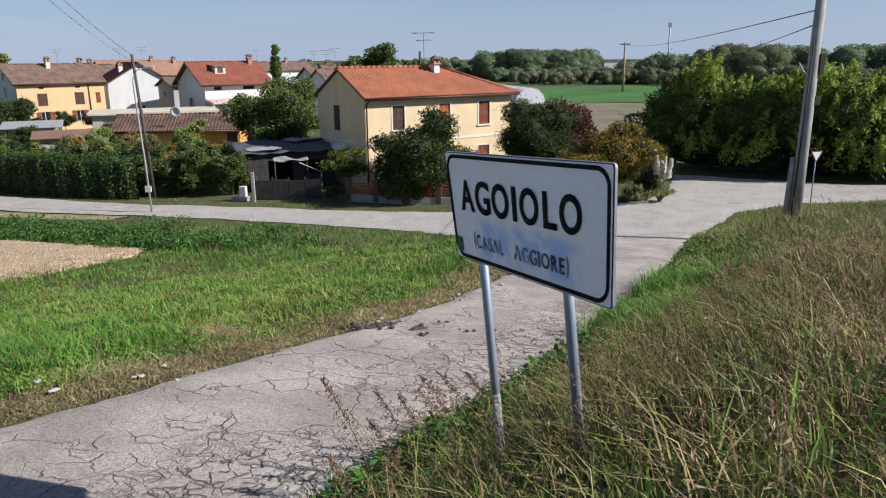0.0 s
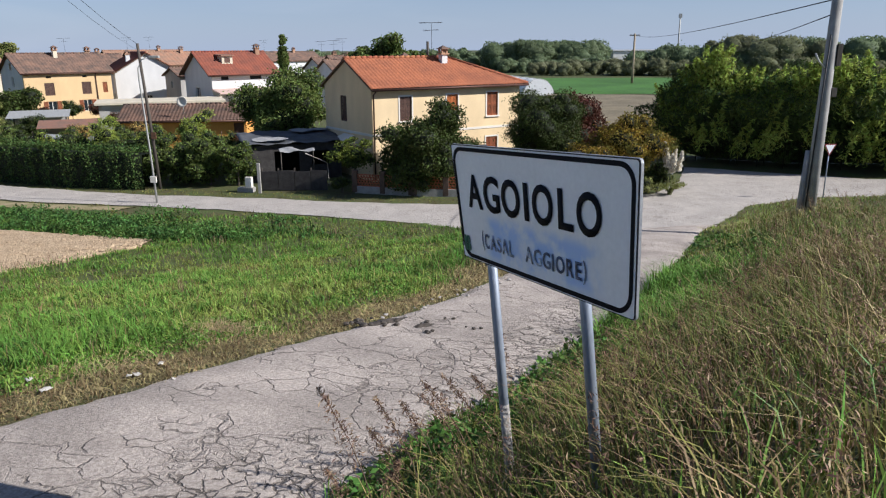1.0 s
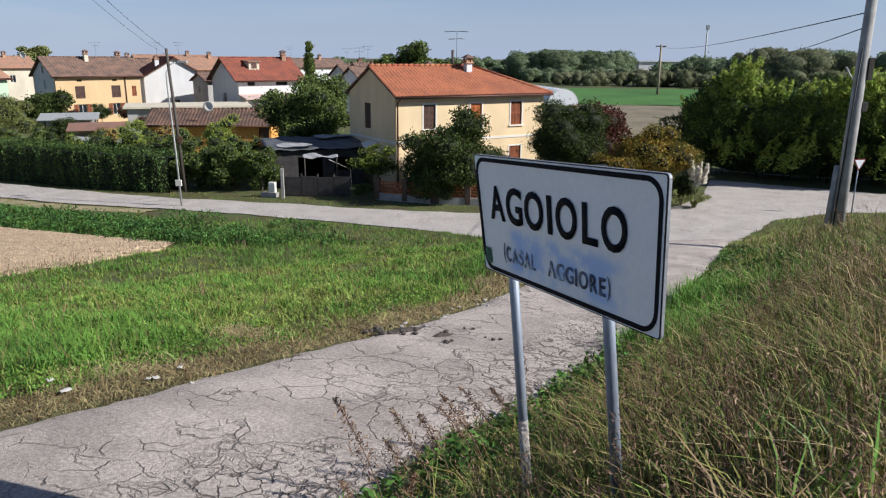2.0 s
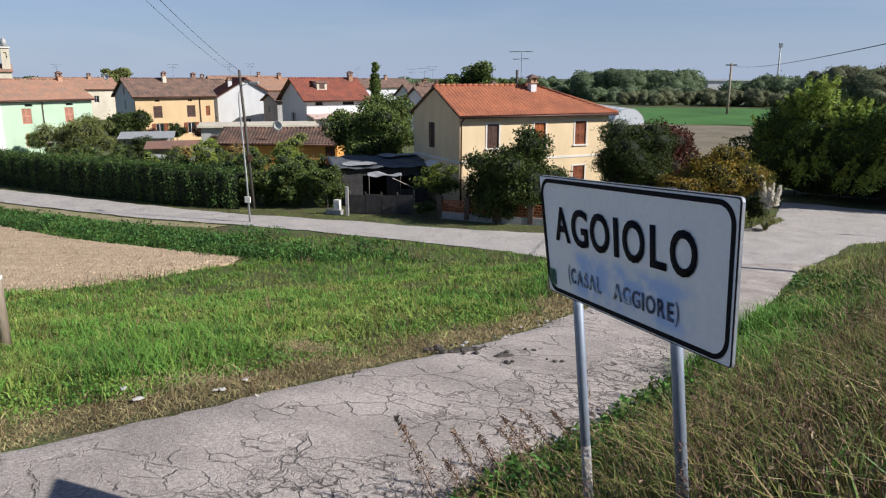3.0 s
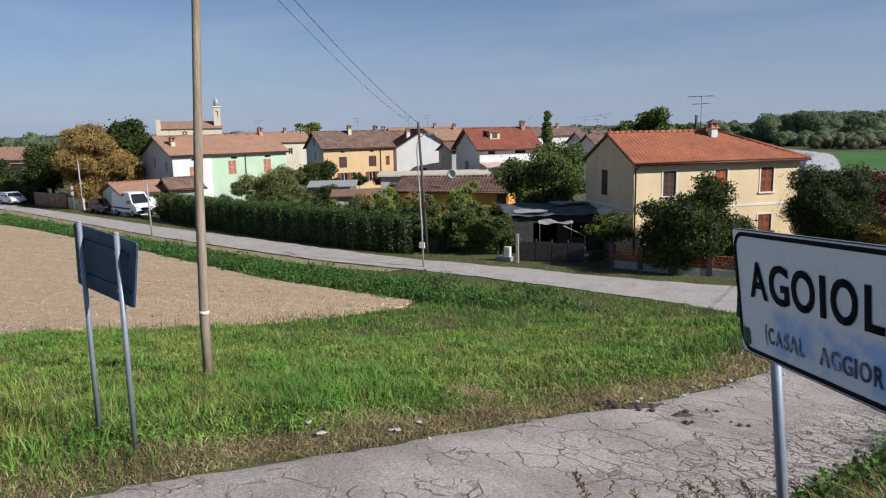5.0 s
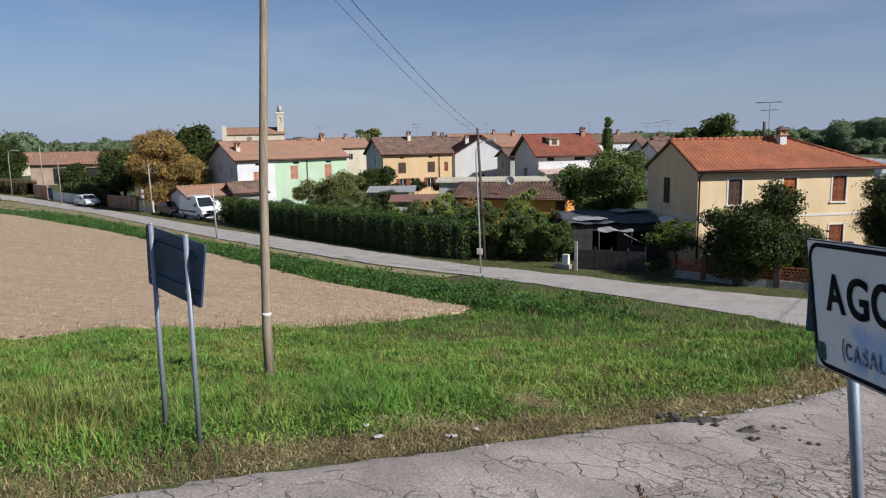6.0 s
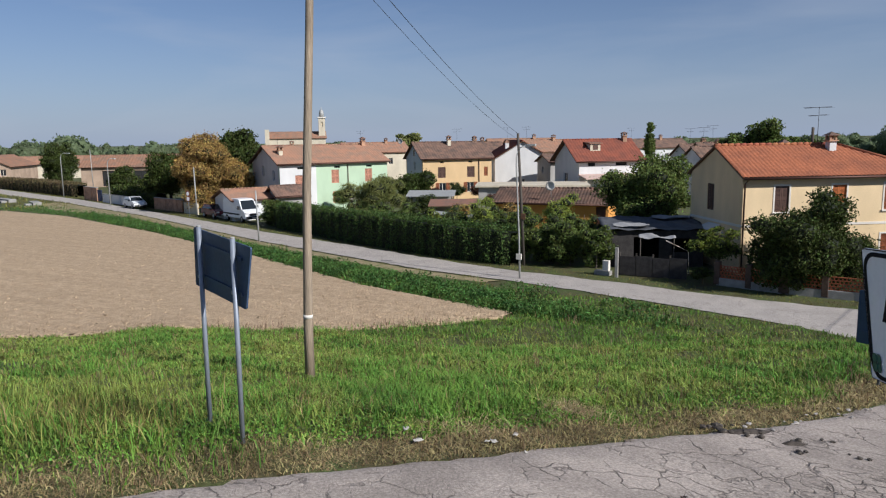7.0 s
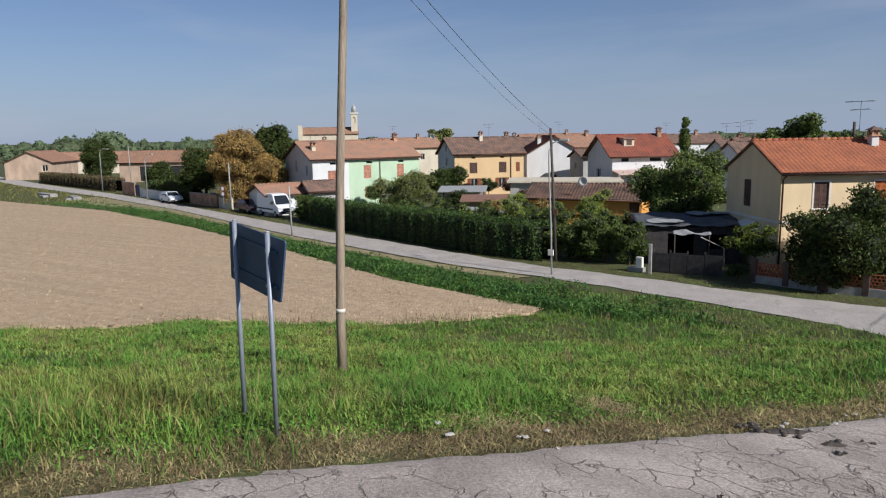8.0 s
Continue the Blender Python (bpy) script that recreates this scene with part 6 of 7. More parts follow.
def lattice_fence(a, b, label):
    a, b = Vector((*a, 0)), Vector((*b, 0))
    L = (b - a).length
    t = thing("garden_fence", pose(a.x, a.y, 0, 0, 0, math.degrees(math.atan2(b.y - a.y, b.x - a.x))), label, "fence")
    part("plinth", box(0, L, 0, 0.25, -0.2, 0.38, bevel=0.02), M_CONCRETE, t)
    n = max(2, round(L / 2.0))
    for k in range(n + 1):
        x = L * k / n
        part("pier", box(x - 0.16, x + 0.16, -0.03, 0.28, 0.0, 1.3, bevel=0.02), M_PIER, t)
        if k < n:
            x0, x1 = x + 0.16, L * (k + 1) / n - 0.16
            bm = bmesh.new()
            for r in range(5):
                z = 0.385 + r * 0.165
                box(x0, x1, 0.08, 0.17, z, z + 0.045, bm)
            m = int((x1 - x0) / 0.17)
            for c in range(m):
                for r in range(4):
                    q = x0 + (c + (0.25 if r % 2 else 0.65)) * (x1 - x0) / m
                    box(q - 0.028, q + 0.028, 0.085, 0.165, 0.43 + r * 0.165, 0.55 + r * 0.165, bm)
            part("lattice", bm, M_TERRA, t)
    return t


lattice_fence((-5.3, 43.1), (-1.9, 42.0), "terracotta lattice fence on a concrete plinth")
lattice_fence((-1.7, 41.95), (5.6, 41.2), "terracotta lattice fence beneath the dark tree")
lattice_fence((5.8, 41.2), (10.0, 42.2), "terracotta lattice fence near the autumn shrub")
gp = thing("gate_post", pose(-11.0, 43.25, 0), "pale concrete gate post with a small white meter box", "gate post")
part("post", box(-0.09, 0.09, -0.09, 0.09, -0.2, 1.75, bevel=0.015), M_CONCRETE, gp)
mb_ = thing("meter_box", pose(-11.75, 43.6, 0, 0, 0, -10), "white utility meter box on a concrete base", "meter box")
part("base", box(-0.7, 0.3, -0.15, 0.3, -0.1, 0.22, bevel=0.02), M_CONCRETE, mb_)
part("body", box(-0.2, 0.2, -0.05, 0.22, 0.22, 0.85, bevel=0.015), M_TRIM, mb_)
part("door", box(-0.16, 0.16, -0.062, -0.052, 0.28, 0.8), M_WALL_WHITE, mb_)

M_CAR_WHITE = material("white_car_paint", (0.78, 0.79, 0.80), rough=0.25, vary=0.03, spec=0.5, bump=0)
M_CAR_RED = material("dark_red_car_paint", (0.12, 0.02, 0.03), rough=0.25, vary=0.1, spec=0.5, bump=0)
M_TYRE = material("tyre_rubber", (0.02, 0.02, 0.02), rough=0.85, vary=0.2)
M_LAMP = material("lamp_lens", (0.6, 0.6, 0.6), rough=0.15, vary=0.1, spec=0.6, bump=0)
M_TAIL = material("red_lamp_lens", (0.4, 0.02, 0.02), rough=0.2, vary=0.1, spec=0.6, bump=0)
M_TRIM_BLK = material("black_plastic", (0.025, 0.025, 0.027), rough=0.6, vary=0.1)


def shell(profile, width, taper_from, taper):
    """A body out of a side outline (x, z), narrowing above a height."""
    bm = bmesh.new()

    def wid(z):
        return width / 2 - max(0, z - taper_from) * taper

    a = [bm.verts.new((x, -wid(z), z)) for x, z in profile]
    b = [bm.verts.new((x, wid(z), z)) for x, z in profile]
    bm.faces.new(a)
    bm.faces.new(b[::-1])
    for i in range(len(profile)):
        j = (i + 1) % len(profile)
        bm.faces.new((a[i], b[i], b[j], a[j]))
    bmesh.ops.bevel(bm, geom=list(bm.edges), offset=0.06, segments=2, affect="EDGES", profile=0.6)
    return bm


def vehicle(label, m, body, glass, width, paint, wheels, r, lights, category, taper=(0.9, 0.22)):
    t = thing("van" if category == "van" else "car", m, label, category)
    part("body", shell(body, width, *taper), paint, t, smooth=False)
    for name, quad in glass:
        bm = bmesh.new()
        bm.faces.new([bm.verts.new(p) for p in quad])
        w = part(name, bm, M_GLASS, t)
        w.modifiers.new("thickness", "SOLIDIFY").thickness = 0.02
    for x in wheels:
        for s in (-1, 1):
            y = s * (width / 2 - 0.1)
            w = part("wheel", tube([(x, y - 0.1, r), (x, y + 0.11 * 1, r)], [r, r], 20), M_TYRE, t)
            part("rim", tube([(x, y + s * 0.111, r), (x, y + s * 0.125, r)], [r * 0.62, r * 0.55], 16), M_STEEL_DULL, w)
    for name, (x0, x1, y0, y1, z0, z1), mat in lights:
        part(name, box(x0, x1, y0, y1, z0, z1, bevel=0.01), mat, t)
    return t


van_body = [(-2.6, 0.45), (-2.6, 2.30), (-2.45, 2.42), (0.75, 2.42), (1.05, 2.33), (1.75, 1.35), (2.45, 1.12), (2.6, 0.85), (2.6, 0.4)]
vw = 0.985
van_glass = [("windscreen", [(1.13, -0.72, 2.25), (1.13, 0.72, 2.25), (1.78, 0.86, 1.36), (1.78, -0.86, 1.36)]),
             ("side_window", [(0.35, -0.77, 2.12), (1.05, -0.79, 2.05), (1.5, -0.93, 1.42), (0.35, -0.92, 1.42)]),
             ("side_window", [(0.35, 0.77, 2.12), (0.35, 0.92, 1.42), (1.5, 0.93, 1.42), (1.05, 0.79, 2.05)])]
van_lights = [("headlight", (2.42, 2.62, -0.92, -0.55, 0.86, 1.08), M_LAMP), ("headlight", (2.42, 2.62, 0.55, 0.92, 0.86, 1.08), M_LAMP), ("grille", (2.55, 2.63, -0.5, 0.5, 0.72, 0.98), M_TRIM_BLK),
              ("bumper", (2.45, 2.72, -0.95, 0.95, 0.36, 0.66), M_TRIM_BLK), ("side_strip", (-2.4, 1.3, -1.01, -0.99, 0.75, 0.9), M_TRIM_BLK), ("side_strip", (-2.4, 1.3, 0.99, 1.01, 0.75, 0.9), M_TRIM_BLK),
              ("mirror", (1.25, 1.4, -1.2, -0.98, 1.35, 1.7), M_TRIM_BLK), ("mirror", (1.25, 1.4, 0.98, 1.2, 1.35, 1.7), M_TRIM_BLK), ("plate_bar", (2.725, 2.735, -0.25, 0.25, 0.45, 0.56), M_TRIM)]
vehicle("white panel van parked at the roadside", pose(-55.25, 58.8, 0, 0, 0, -20), van_body, van_glass, 1.98, M_CAR_WHITE, (-1.6, 1.75), 0.33, van_lights, "van", (1.3, 0.14))
car_body = [(-2.0, 0.35), (-2.05, 0.85), (-1.9, 1.0), (-1.35, 1.44), (0.1, 1.47), (0.95, 0.98), (1.8, 0.82), (2.0, 0.6), (2.0, 0.3)]
car_glass = [("windscreen", [(0.19, -0.62, 1.43), (0.19, 0.62, 1.43), (0.93, 0.78, 1.01), (0.93, -0.78, 1.01)]), ("rear_window", [(-1.42, -0.6, 1.40), (-1.89, -0.74, 1.04), (-1.89, 0.74, 1.04), (-1.42, 0.6, 1.40)]),
             ("side_window", [(-1.3, -0.73, 1.38), (0.08, -0.73, 1.4), (0.72, -0.83, 1.03), (-1.55, -0.83, 1.03)]), ("side_window", [(-1.3, 0.73, 1.38), (-1.55, 0.83, 1.03), (0.72, 0.83, 1.03), (0.08, 0.73, 1.4)])]
car_lights = [("headlight", (1.85, 2.01, -0.78, -0.45, 0.62, 0.78), M_LAMP), ("headlight", (1.85, 2.01, 0.45, 0.78, 0.62, 0.78), M_LAMP), ("tail_light", (-2.08, -1.95, -0.8, -0.6, 0.75, 0.98), M_TAIL), ("tail_light", (-2.08, -1.95, 0.6, 0.8, 0.75, 0.98), M_TAIL),
              ("bumper", (1.9, 2.08, -0.8, 0.8, 0.3, 0.5), M_TRIM_BLK), ("plate_bar", (2.082, 2.09, -0.25, 0.25, 0.38, 0.48), M_TRIM), ("mirror", (0.45, 0.6, -1.0, -0.83, 0.95, 1.1), M_TRIM_BLK), ("mirror", (0.45, 0.6, 0.83, 1.0, 0.95, 1.1), M_TRIM_BLK)]
vehicle("dark red estate car parked behind the van", pose(-60.9, 60.6, 0, 0, 0, -21), car_body, car_glass, 1.7, M_CAR_RED, (-1.25, 1.25), 0.30, car_lights, "car", (0.9, 0.22))
vehicle("white hatchback parked by the white wall", pose(-80.2, 65.6, 0, 0, 0, -19), car_body, car_glass, 1.7, M_CAR_WHITE, (-1.25, 1.25), 0.30, car_lights, "car", (0.9, 0.22))

# white tunnel greenhouse and far sheds across the fields
M_FILM = material("white_tunnel_film", (0.75, 0.76, 0.76), rough=0.4, vary=0.08)
gr = thing("greenhouse", pose(14.5, 134.0, 0, 0, 0, 12), "white film tunnel greenhouse beyond the house", "greenhouse")
bm = bmesh.new()
ring_ = [[bm.verts.new((2.9 + 2.9 * math.cos(math.pi * k / 12), y, 2.9 * math.sin(math.pi * k / 12) - 0.05)) for k in range(13)] for y in np.linspace(0, 22, 12)]
for r0, r1 in zip(ring_, ring_[1:]):
    for k in range(12):
        bm.faces.new((r0[k], r0[k + 1], r1[k + 1], r1[k])).smooth = True
bm.faces.new(ring_[0])
bm.faces.new(ring_[-1])
part("film", bm, M_FILM, gr)
for k in range(6):
    part("hoop", tube([(2.9 + 2.95 * math.cos(math.pi * q / 10), k * 4.4, 2.95 * math.sin(math.pi * q / 10)) for q in range(11)], [0.04] * 11, 5), M_STEEL_DULL, gr)
for x, y, w, h, a in ((68, 300, 22, 7, 5), (50, 285, 14, 4, 8)):
    fs = thing("far_warehouse", pose(x, y, 0, 0, 0, a), "distant pale warehouse between the trees", "warehouse")
    part("wall", box(0, w, 0, 10, -0.2, h), M_WALL_WHITE, fs)
    slab([(-0.5, -0.5, h + 0.12), (w + 0.5, -0.5, h + 0.12), (w + 0.5, 10.5, h + 0.5), (-0.5, 10.5, h + 0.5)], 0.1, M_STEEL_DULL, fs, "roof")

# satellite dishes on low roofs
for x, y, z in ((-22.6, 64.5, 3.4), (-60.0, 100.0, 7.6)):
    d = thing("satellite_dish", pose(x, y, z), "white satellite dish on a roof", "satellite dish")
    bm = bmesh.new()
    ringv = [[bm.verts.new((0.45 * r * math.cos(k * math.pi / 8), -0.15 - 0.12 * r * r, 0.55 + 0.45 * r * math.sin(k * math.pi / 8))) for k in range(16)] for r in (0.3, 0.7, 1.0)]
    bm.faces.new(ringv[0])
    for r0, r1 in zip(ringv, ringv[1:]):
        for k in range(16):
            bm.faces.new((r0[k], r0[(k + 1) % 16], r1[(k + 1) % 16], r1[k]))
    dd = part("dish", bm, M_TRIM, d, smooth=True)
    dd.modifiers.new("thickness", "SOLIDIFY").thickness = 0.02
    part("mast", tube([(0, 0, -0.5), (0, -0.05, 0.55)], [0.025, 0.025], 6), M_STEEL_DULL, d)

# ---- litter, clods and stones ----
M_PAPER = material("crumpled_paper", (0.62, 0.58, 0.52), rough=0.8, vary=0.15, scale=20)
for k, (x, y) in enumerate(((-5.24, 8.79), (-4.89, 8.51), (-4.04, 9.16), (-3.91, 9.63), (-4.12, 9.1), (-3.55, 9.12))):
    g = np.random.default_rng(90 + k)
    n = 6
    u, v = np.meshgrid(np.linspace(-0.5, 0.5, n), np.linspace(-0.5, 0.5, n))
    s = (0.08, 0.10, 0.08, 0.07, 0.05, 0.04)[k]
    Vv = np.dstack([u * s * 1.4, v * s, np.abs(g.normal(0, 0.012, u.shape)) + 0.03])
    ob = tagged(mesh_from("litter", Vv.reshape(-1, 3), grid_faces(n, n), M_PAPER), "crumpled white scrap of litter on the verge", "litter", "litter on the verge")
    ob.modifiers.new("thickness", "SOLIDIFY").thickness = 0.004
    ob.matrix_world = pose(x, y, gz(x, y) + 0.03, 0, 0, g.uniform(0, 360))
M_STONE = material("dark_clod", (0.10, 0.085, 0.07), vary=0.4, scale=12, fine=60, bump=0.5)
M_PALE_STONE = material("pale_pebble", (0.50, 0.46, 0.42), vary=0.3, scale=12, fine=60, bump=0.3)


def stone(x, y, r, mat, label, seed, z=None):
    g = np.random.default_rng(seed)
    bm = bmesh.new()
    bmesh.ops.create_icosphere(bm, subdivisions=2, radius=r)
    for v in bm.verts:
        v.co *= 1 + g.uniform(-0.22, 0.22)
        v.co.z *= 0.55
    ob = tagged(part("stone", bm, mat), label, "stone", "stones on the ramp")
    ob.matrix_world = pose(x, y, (float(road_z(x, y)) if z is None else z) + r * 0.15, 0, 0, g.uniform(0, 360))


g = np.random.default_rng(95)
for k in range(16):
    stone(-1.28 + g.normal(0, 0.28), 12.05 + g.normal(0, 0.16), g.uniform(0.025, 0.075), M_STONE, "dark clod of earth on the asphalt edge", 100 + k)
for x, y in ((-0.42, 12.17), (-0.22, 11.56), (-0.93, 12.3), (0.1, 12.4), (0.5, 11.9)):
    for k in range(3):
        stone(x + g.normal(0, 0.08), y + g.normal(0, 0.05), g.uniform(0.02, 0.055), M_STONE, "dark clod of earth on the asphalt", int(x * 10) + 200 + k)
for k in range(26):
    s = g.random()
    x, y = -1.5 + s * 3.2, 12.0 + s * 5.0
    stone(x + g.normal(0.2, 0.12), y + g.normal(0, 0.12), g.uniform(0.015, 0.045), M_PALE_STONE, "pale pebble along the edge of the ramp", 300 + k)

# ---- grass ----
G_GREEN = leafy("meadow_grass", (0.275, 0.335, 0.072), second=(0.195, 0.25, 0.052), vary=0.5, island=0.45)
G_LUSH = leafy("lush_grass", (0.175, 0.31, 0.05), second=(0.10, 0.20, 0.034), vary=0.5, island=0.35)
G_DRY = leafy("dry_grass", (0.34, 0.23, 0.12), second=(0.16, 0.105, 0.055), island=0.5)
G_STRAW = leafy("straw", (0.55, 0.43, 0.24), second=(0.38, 0.28, 0.15), island=0.3)
G_SEED = leafy("red_brown_seed_head", (0.33, 0.215, 0.145), second=(0.19, 0.12, 0.08), island=0.5)
G_MIX = leafy("green_and_yellow_grass", (0.27, 0.24, 0.075), second=(0.14, 0.14, 0.035), island=0.5)
G_BANK = leafy("bank_green_grass", (0.17, 0.215, 0.045), second=(0.085, 0.12, 0.025), vary=0.5, island=0.4)
G_WEED = leafy("broad_weed", (0.11, 0.20, 0.045), second=(0.055, 0.115, 0.03), vary=0.5, island=0.5)
G_EDGE = leafy("fresh_weed", (0.12, 0.215, 0.045), second=(0.065, 0.13, 0.03), vary=0.5, island=0.5)
G_REED = leafy("pale_reed_grass", (0.20, 0.29, 0.11), second=(0.13, 0.20, 0.07), vary=0.4, island=0.4)
G_BROWN = leafy("cut_brown_grass", (0.42, 0.33, 0.17), second=(0.26, 0.21, 0.10), island=0.4)


def blades(name, label, x, y, h, w, lean, mat, seed, z=None, wind=(0.0, 0.0)):
    """Bent tapering blades of grass at the given places, all in one mesh."""
    g = np.random.default_rng(seed)
    n = len(x)
    z = height(x, y) - 0.02 if z is None else z
    th = g.uniform(0, 2 * math.pi, n)
    ph = th + g.normal(math.pi / 2, 0.5, n)
    dx, dy = np.cos(th) * w / 2, np.sin(th) * w / 2
    l = np.abs(g.normal(lean, lean * 0.6, n)) * h
    ox, oy = np.cos(ph) * l + h * wind[0], np.sin(ph) * l + h * wind[1]
    V = np.empty((n, 5, 3))
    V[:, 0] = np.stack([x - dx, y - dy, z], 1)
    V[:, 1] = np.stack([x + dx, y + dy, z], 1)
    V[:, 2] = np.stack([x + dx * 0.8 + ox * 0.35, y + dy * 0.8 + oy * 0.35, z + h * 0.62], 1)
    V[:, 3] = np.stack([x - dx * 0.8 + ox * 0.35, y - dy * 0.8 + oy * 0.35, z + h * 0.62], 1)
    V[:, 4] = np.stack([x + ox, y + oy, z + h * np.clip(1 - lean * 0.25, 0.5, 1)], 1)
    i = (np.arange(n) * 5)[:, None]
    F = np.concatenate([i + [0, 1, 2], i + [0, 2, 3], i + [3, 2, 4]], 1).reshape(-1, 3)
    return tagged(mesh_from(name, V.reshape(-1, 3), F, mat), label, "grass", kind="stuff")


def fbm(x, y, s):
    return (np.sin(x * s + 1.3 * np.sin(y * s * 0.7)) + np.sin(y * s * 1.3 + 1.7 * np.sin(x * s * 0.6 + 2)) + 0.6 * np.sin((x + y) * s * 2.3 + 1)) / 2.6


def scatter(g, n, x0, x1, y0, y1):
    return g.uniform(x0, x1, n), g.uniform(y0, y1, n)


def edge_info(x, y):
    dl, _, _ = nearest(x, y, LEFT)
    dr, _, ry = nearest(x, y, RIGHT)
    paved = inside(x, y, RAMP_POLY) | inside(x, y, LOW_POLY)
    return dl, dr, ry, paved


FIELD_POLY = np.vstack([FIELD_A, FIELD_B[::-1]])
# meadow between ramp, field and village road, thicker where it is near
g = np.random.default_rng(111)
for nm, n, reg, hh, ww, tall in (("near", 250000, (-17, 3.5, 1.5, 19), 0.105, 0.0125, 17), ("mid", 160000, (-34, 5.0, 12, 37), 0.15, 0.021, 34), ("far", 70000, (-60, -14, -6, 24), 0.14, 0.026, 45)):
    x, y = scatter(g, n, *reg)
    dl, dr, ry, paved = edge_info(x, y)
    keep = ~paved & (dl < dr) & (~inside(x, y, FIELD_POLY) | (nearest(x, y, FIELD_A)[0] < 0.5 * np.abs(g.normal(0, 0.6, n)) + 0.5 * fbm(x, y, 0.9))) & (nearest(x, y, NEAR)[0] > 0.3)
    dist = np.hypot(x, y)
    keep &= g.random(n) < np.clip(tall / 1.4 / dist, 0.15, 1)
    x, y, dl = x[keep], y[keep], dl[keep]
    f = fbm(x, y, 0.55) + 0.5 * fbm(x, y, 1.9) + 0.45 * fbm(x, y, 5.3)
    strip = (dl < 0.95 + 0.45 * fbm(x, y, 1.1) + g.normal(0, 0.2, len(x))) & (y < 30)
    lushy = ~strip & (f + g.normal(0, 0.3, len(x)) > 0.05)
    rest = ~strip & ~lushy
    k = len(x)
    h = hh * g.uniform(0.4, 1.6, k) * (1 + 0.6 * f.clip(-0.6, 1))
    h = np.where(strip, h * 0.6, h)
    h = np.where((dl > 1.4) & (dl < 4.5) & (y < 13), h * 1.5, h)
    w = ww * g.uniform(0.7, 1.5, k)
    for m, mt, lab, ln in ((lushy, G_LUSH, "lush green meadow grass on the slope", 0.8), (rest, G_GREEN, "green meadow grass on the slope", 0.85)):
        blades("meadow_grass", lab, x[m], y[m], h[m], w[m], ln, mt, 112)
    s = strip & (g.random(k) < 0.85)
    if s.any():
        blades("cut_grass", "short cut brown grass along the ramp", x[s], y[s], h[s] + 0.015, w[s] * 1.1, 1.3, G_BROWN, 113)
    s = strip & (g.random(k) < 0.12) | (~strip & (g.random(k) < 0.035))
    blades("dry_grass", "scattered dry stalks in the meadow", x[s], y[s], h[s] * 1.5 + 0.02, w[s] * 0.7, 0.5, G_DRY, 114)

# thicker tufts standing out of the meadow
g = np.random.default_rng(117)
for mt, lab, cnt, hh, ww, lean_ in ((G_LUSH, "dark lush tufts in the meadow", 1500, 0.24, 0.012, 0.75), (G_GREEN, "pale green tufts in the meadow", 900, 0.22, 0.011, 0.8), (G_MIX, "yellowing tufts in the meadow", 420, 0.30, 0.009, 0.55), (G_SEED, "thin red-brown dock stalks in the meadow", 260, 0.42, 0.009, 0.25)):
    cx, cy = scatter(g, cnt, -26, 3.0, 2, 33)
    dl, dr, ry, paved = edge_info(cx, cy)
    ok = ~paved & (dl < dr) & (dl > 1.2) & ~inside(cx, cy, FIELD_POLY) & (nearest(cx, cy, NEAR)[0] > 0.5) & (fbm(cx + (3 if mt == G_MIX else 0), cy, 0.8) + g.normal(0, 0.35, cnt) > (0.25 if mt == G_SEED else -0.15))
    cx, cy = cx[ok], cy[ok]
    per = 16 if mt == G_SEED else 34
    far_ = np.clip(np.hypot(cx, cy) / 14, 0.8, 2.0)
    spread = np.repeat(g.uniform(0.05, 0.17, len(cx)) * far_, per)
    x = np.repeat(cx, per) + g.normal(0, 1, len(spread)) * spread
    y = np.repeat(cy, per) + g.normal(0, 1, len(spread)) * spread
    h = np.repeat(g.uniform(0.5, 1.25, len(cx)), per) * hh * g.uniform(0.6, 1.15, len(x))
    blades("meadow_tufts", lab, x, y, h, np.repeat(ww * far_, per) * g.uniform(0.7, 1.4, len(x)), lean_, mt, 118)

# straw heaps at the ramp's edge
for k, (x0, y0, n, r) in enumerate(((-3.68, 11.4, 1000, 0.30), (-4.3, 9.7, 160, 0.35), (-7.0, 9.5, 120, 0.4), (-4.9, 9.3, 160, 0.3))):
    g = np.random.default_rng(120 + k)
    x, y = x0 + g.normal(0, r, n), y0 + g.normal(0, r * 0.45, n)
    blades("straw_heap", "small heap of cut straw beside the ramp", x, y, g.uniform(0.06, 0.22, n), np.full(n, 0.008), 1.8, G_STRAW, 121 + k)

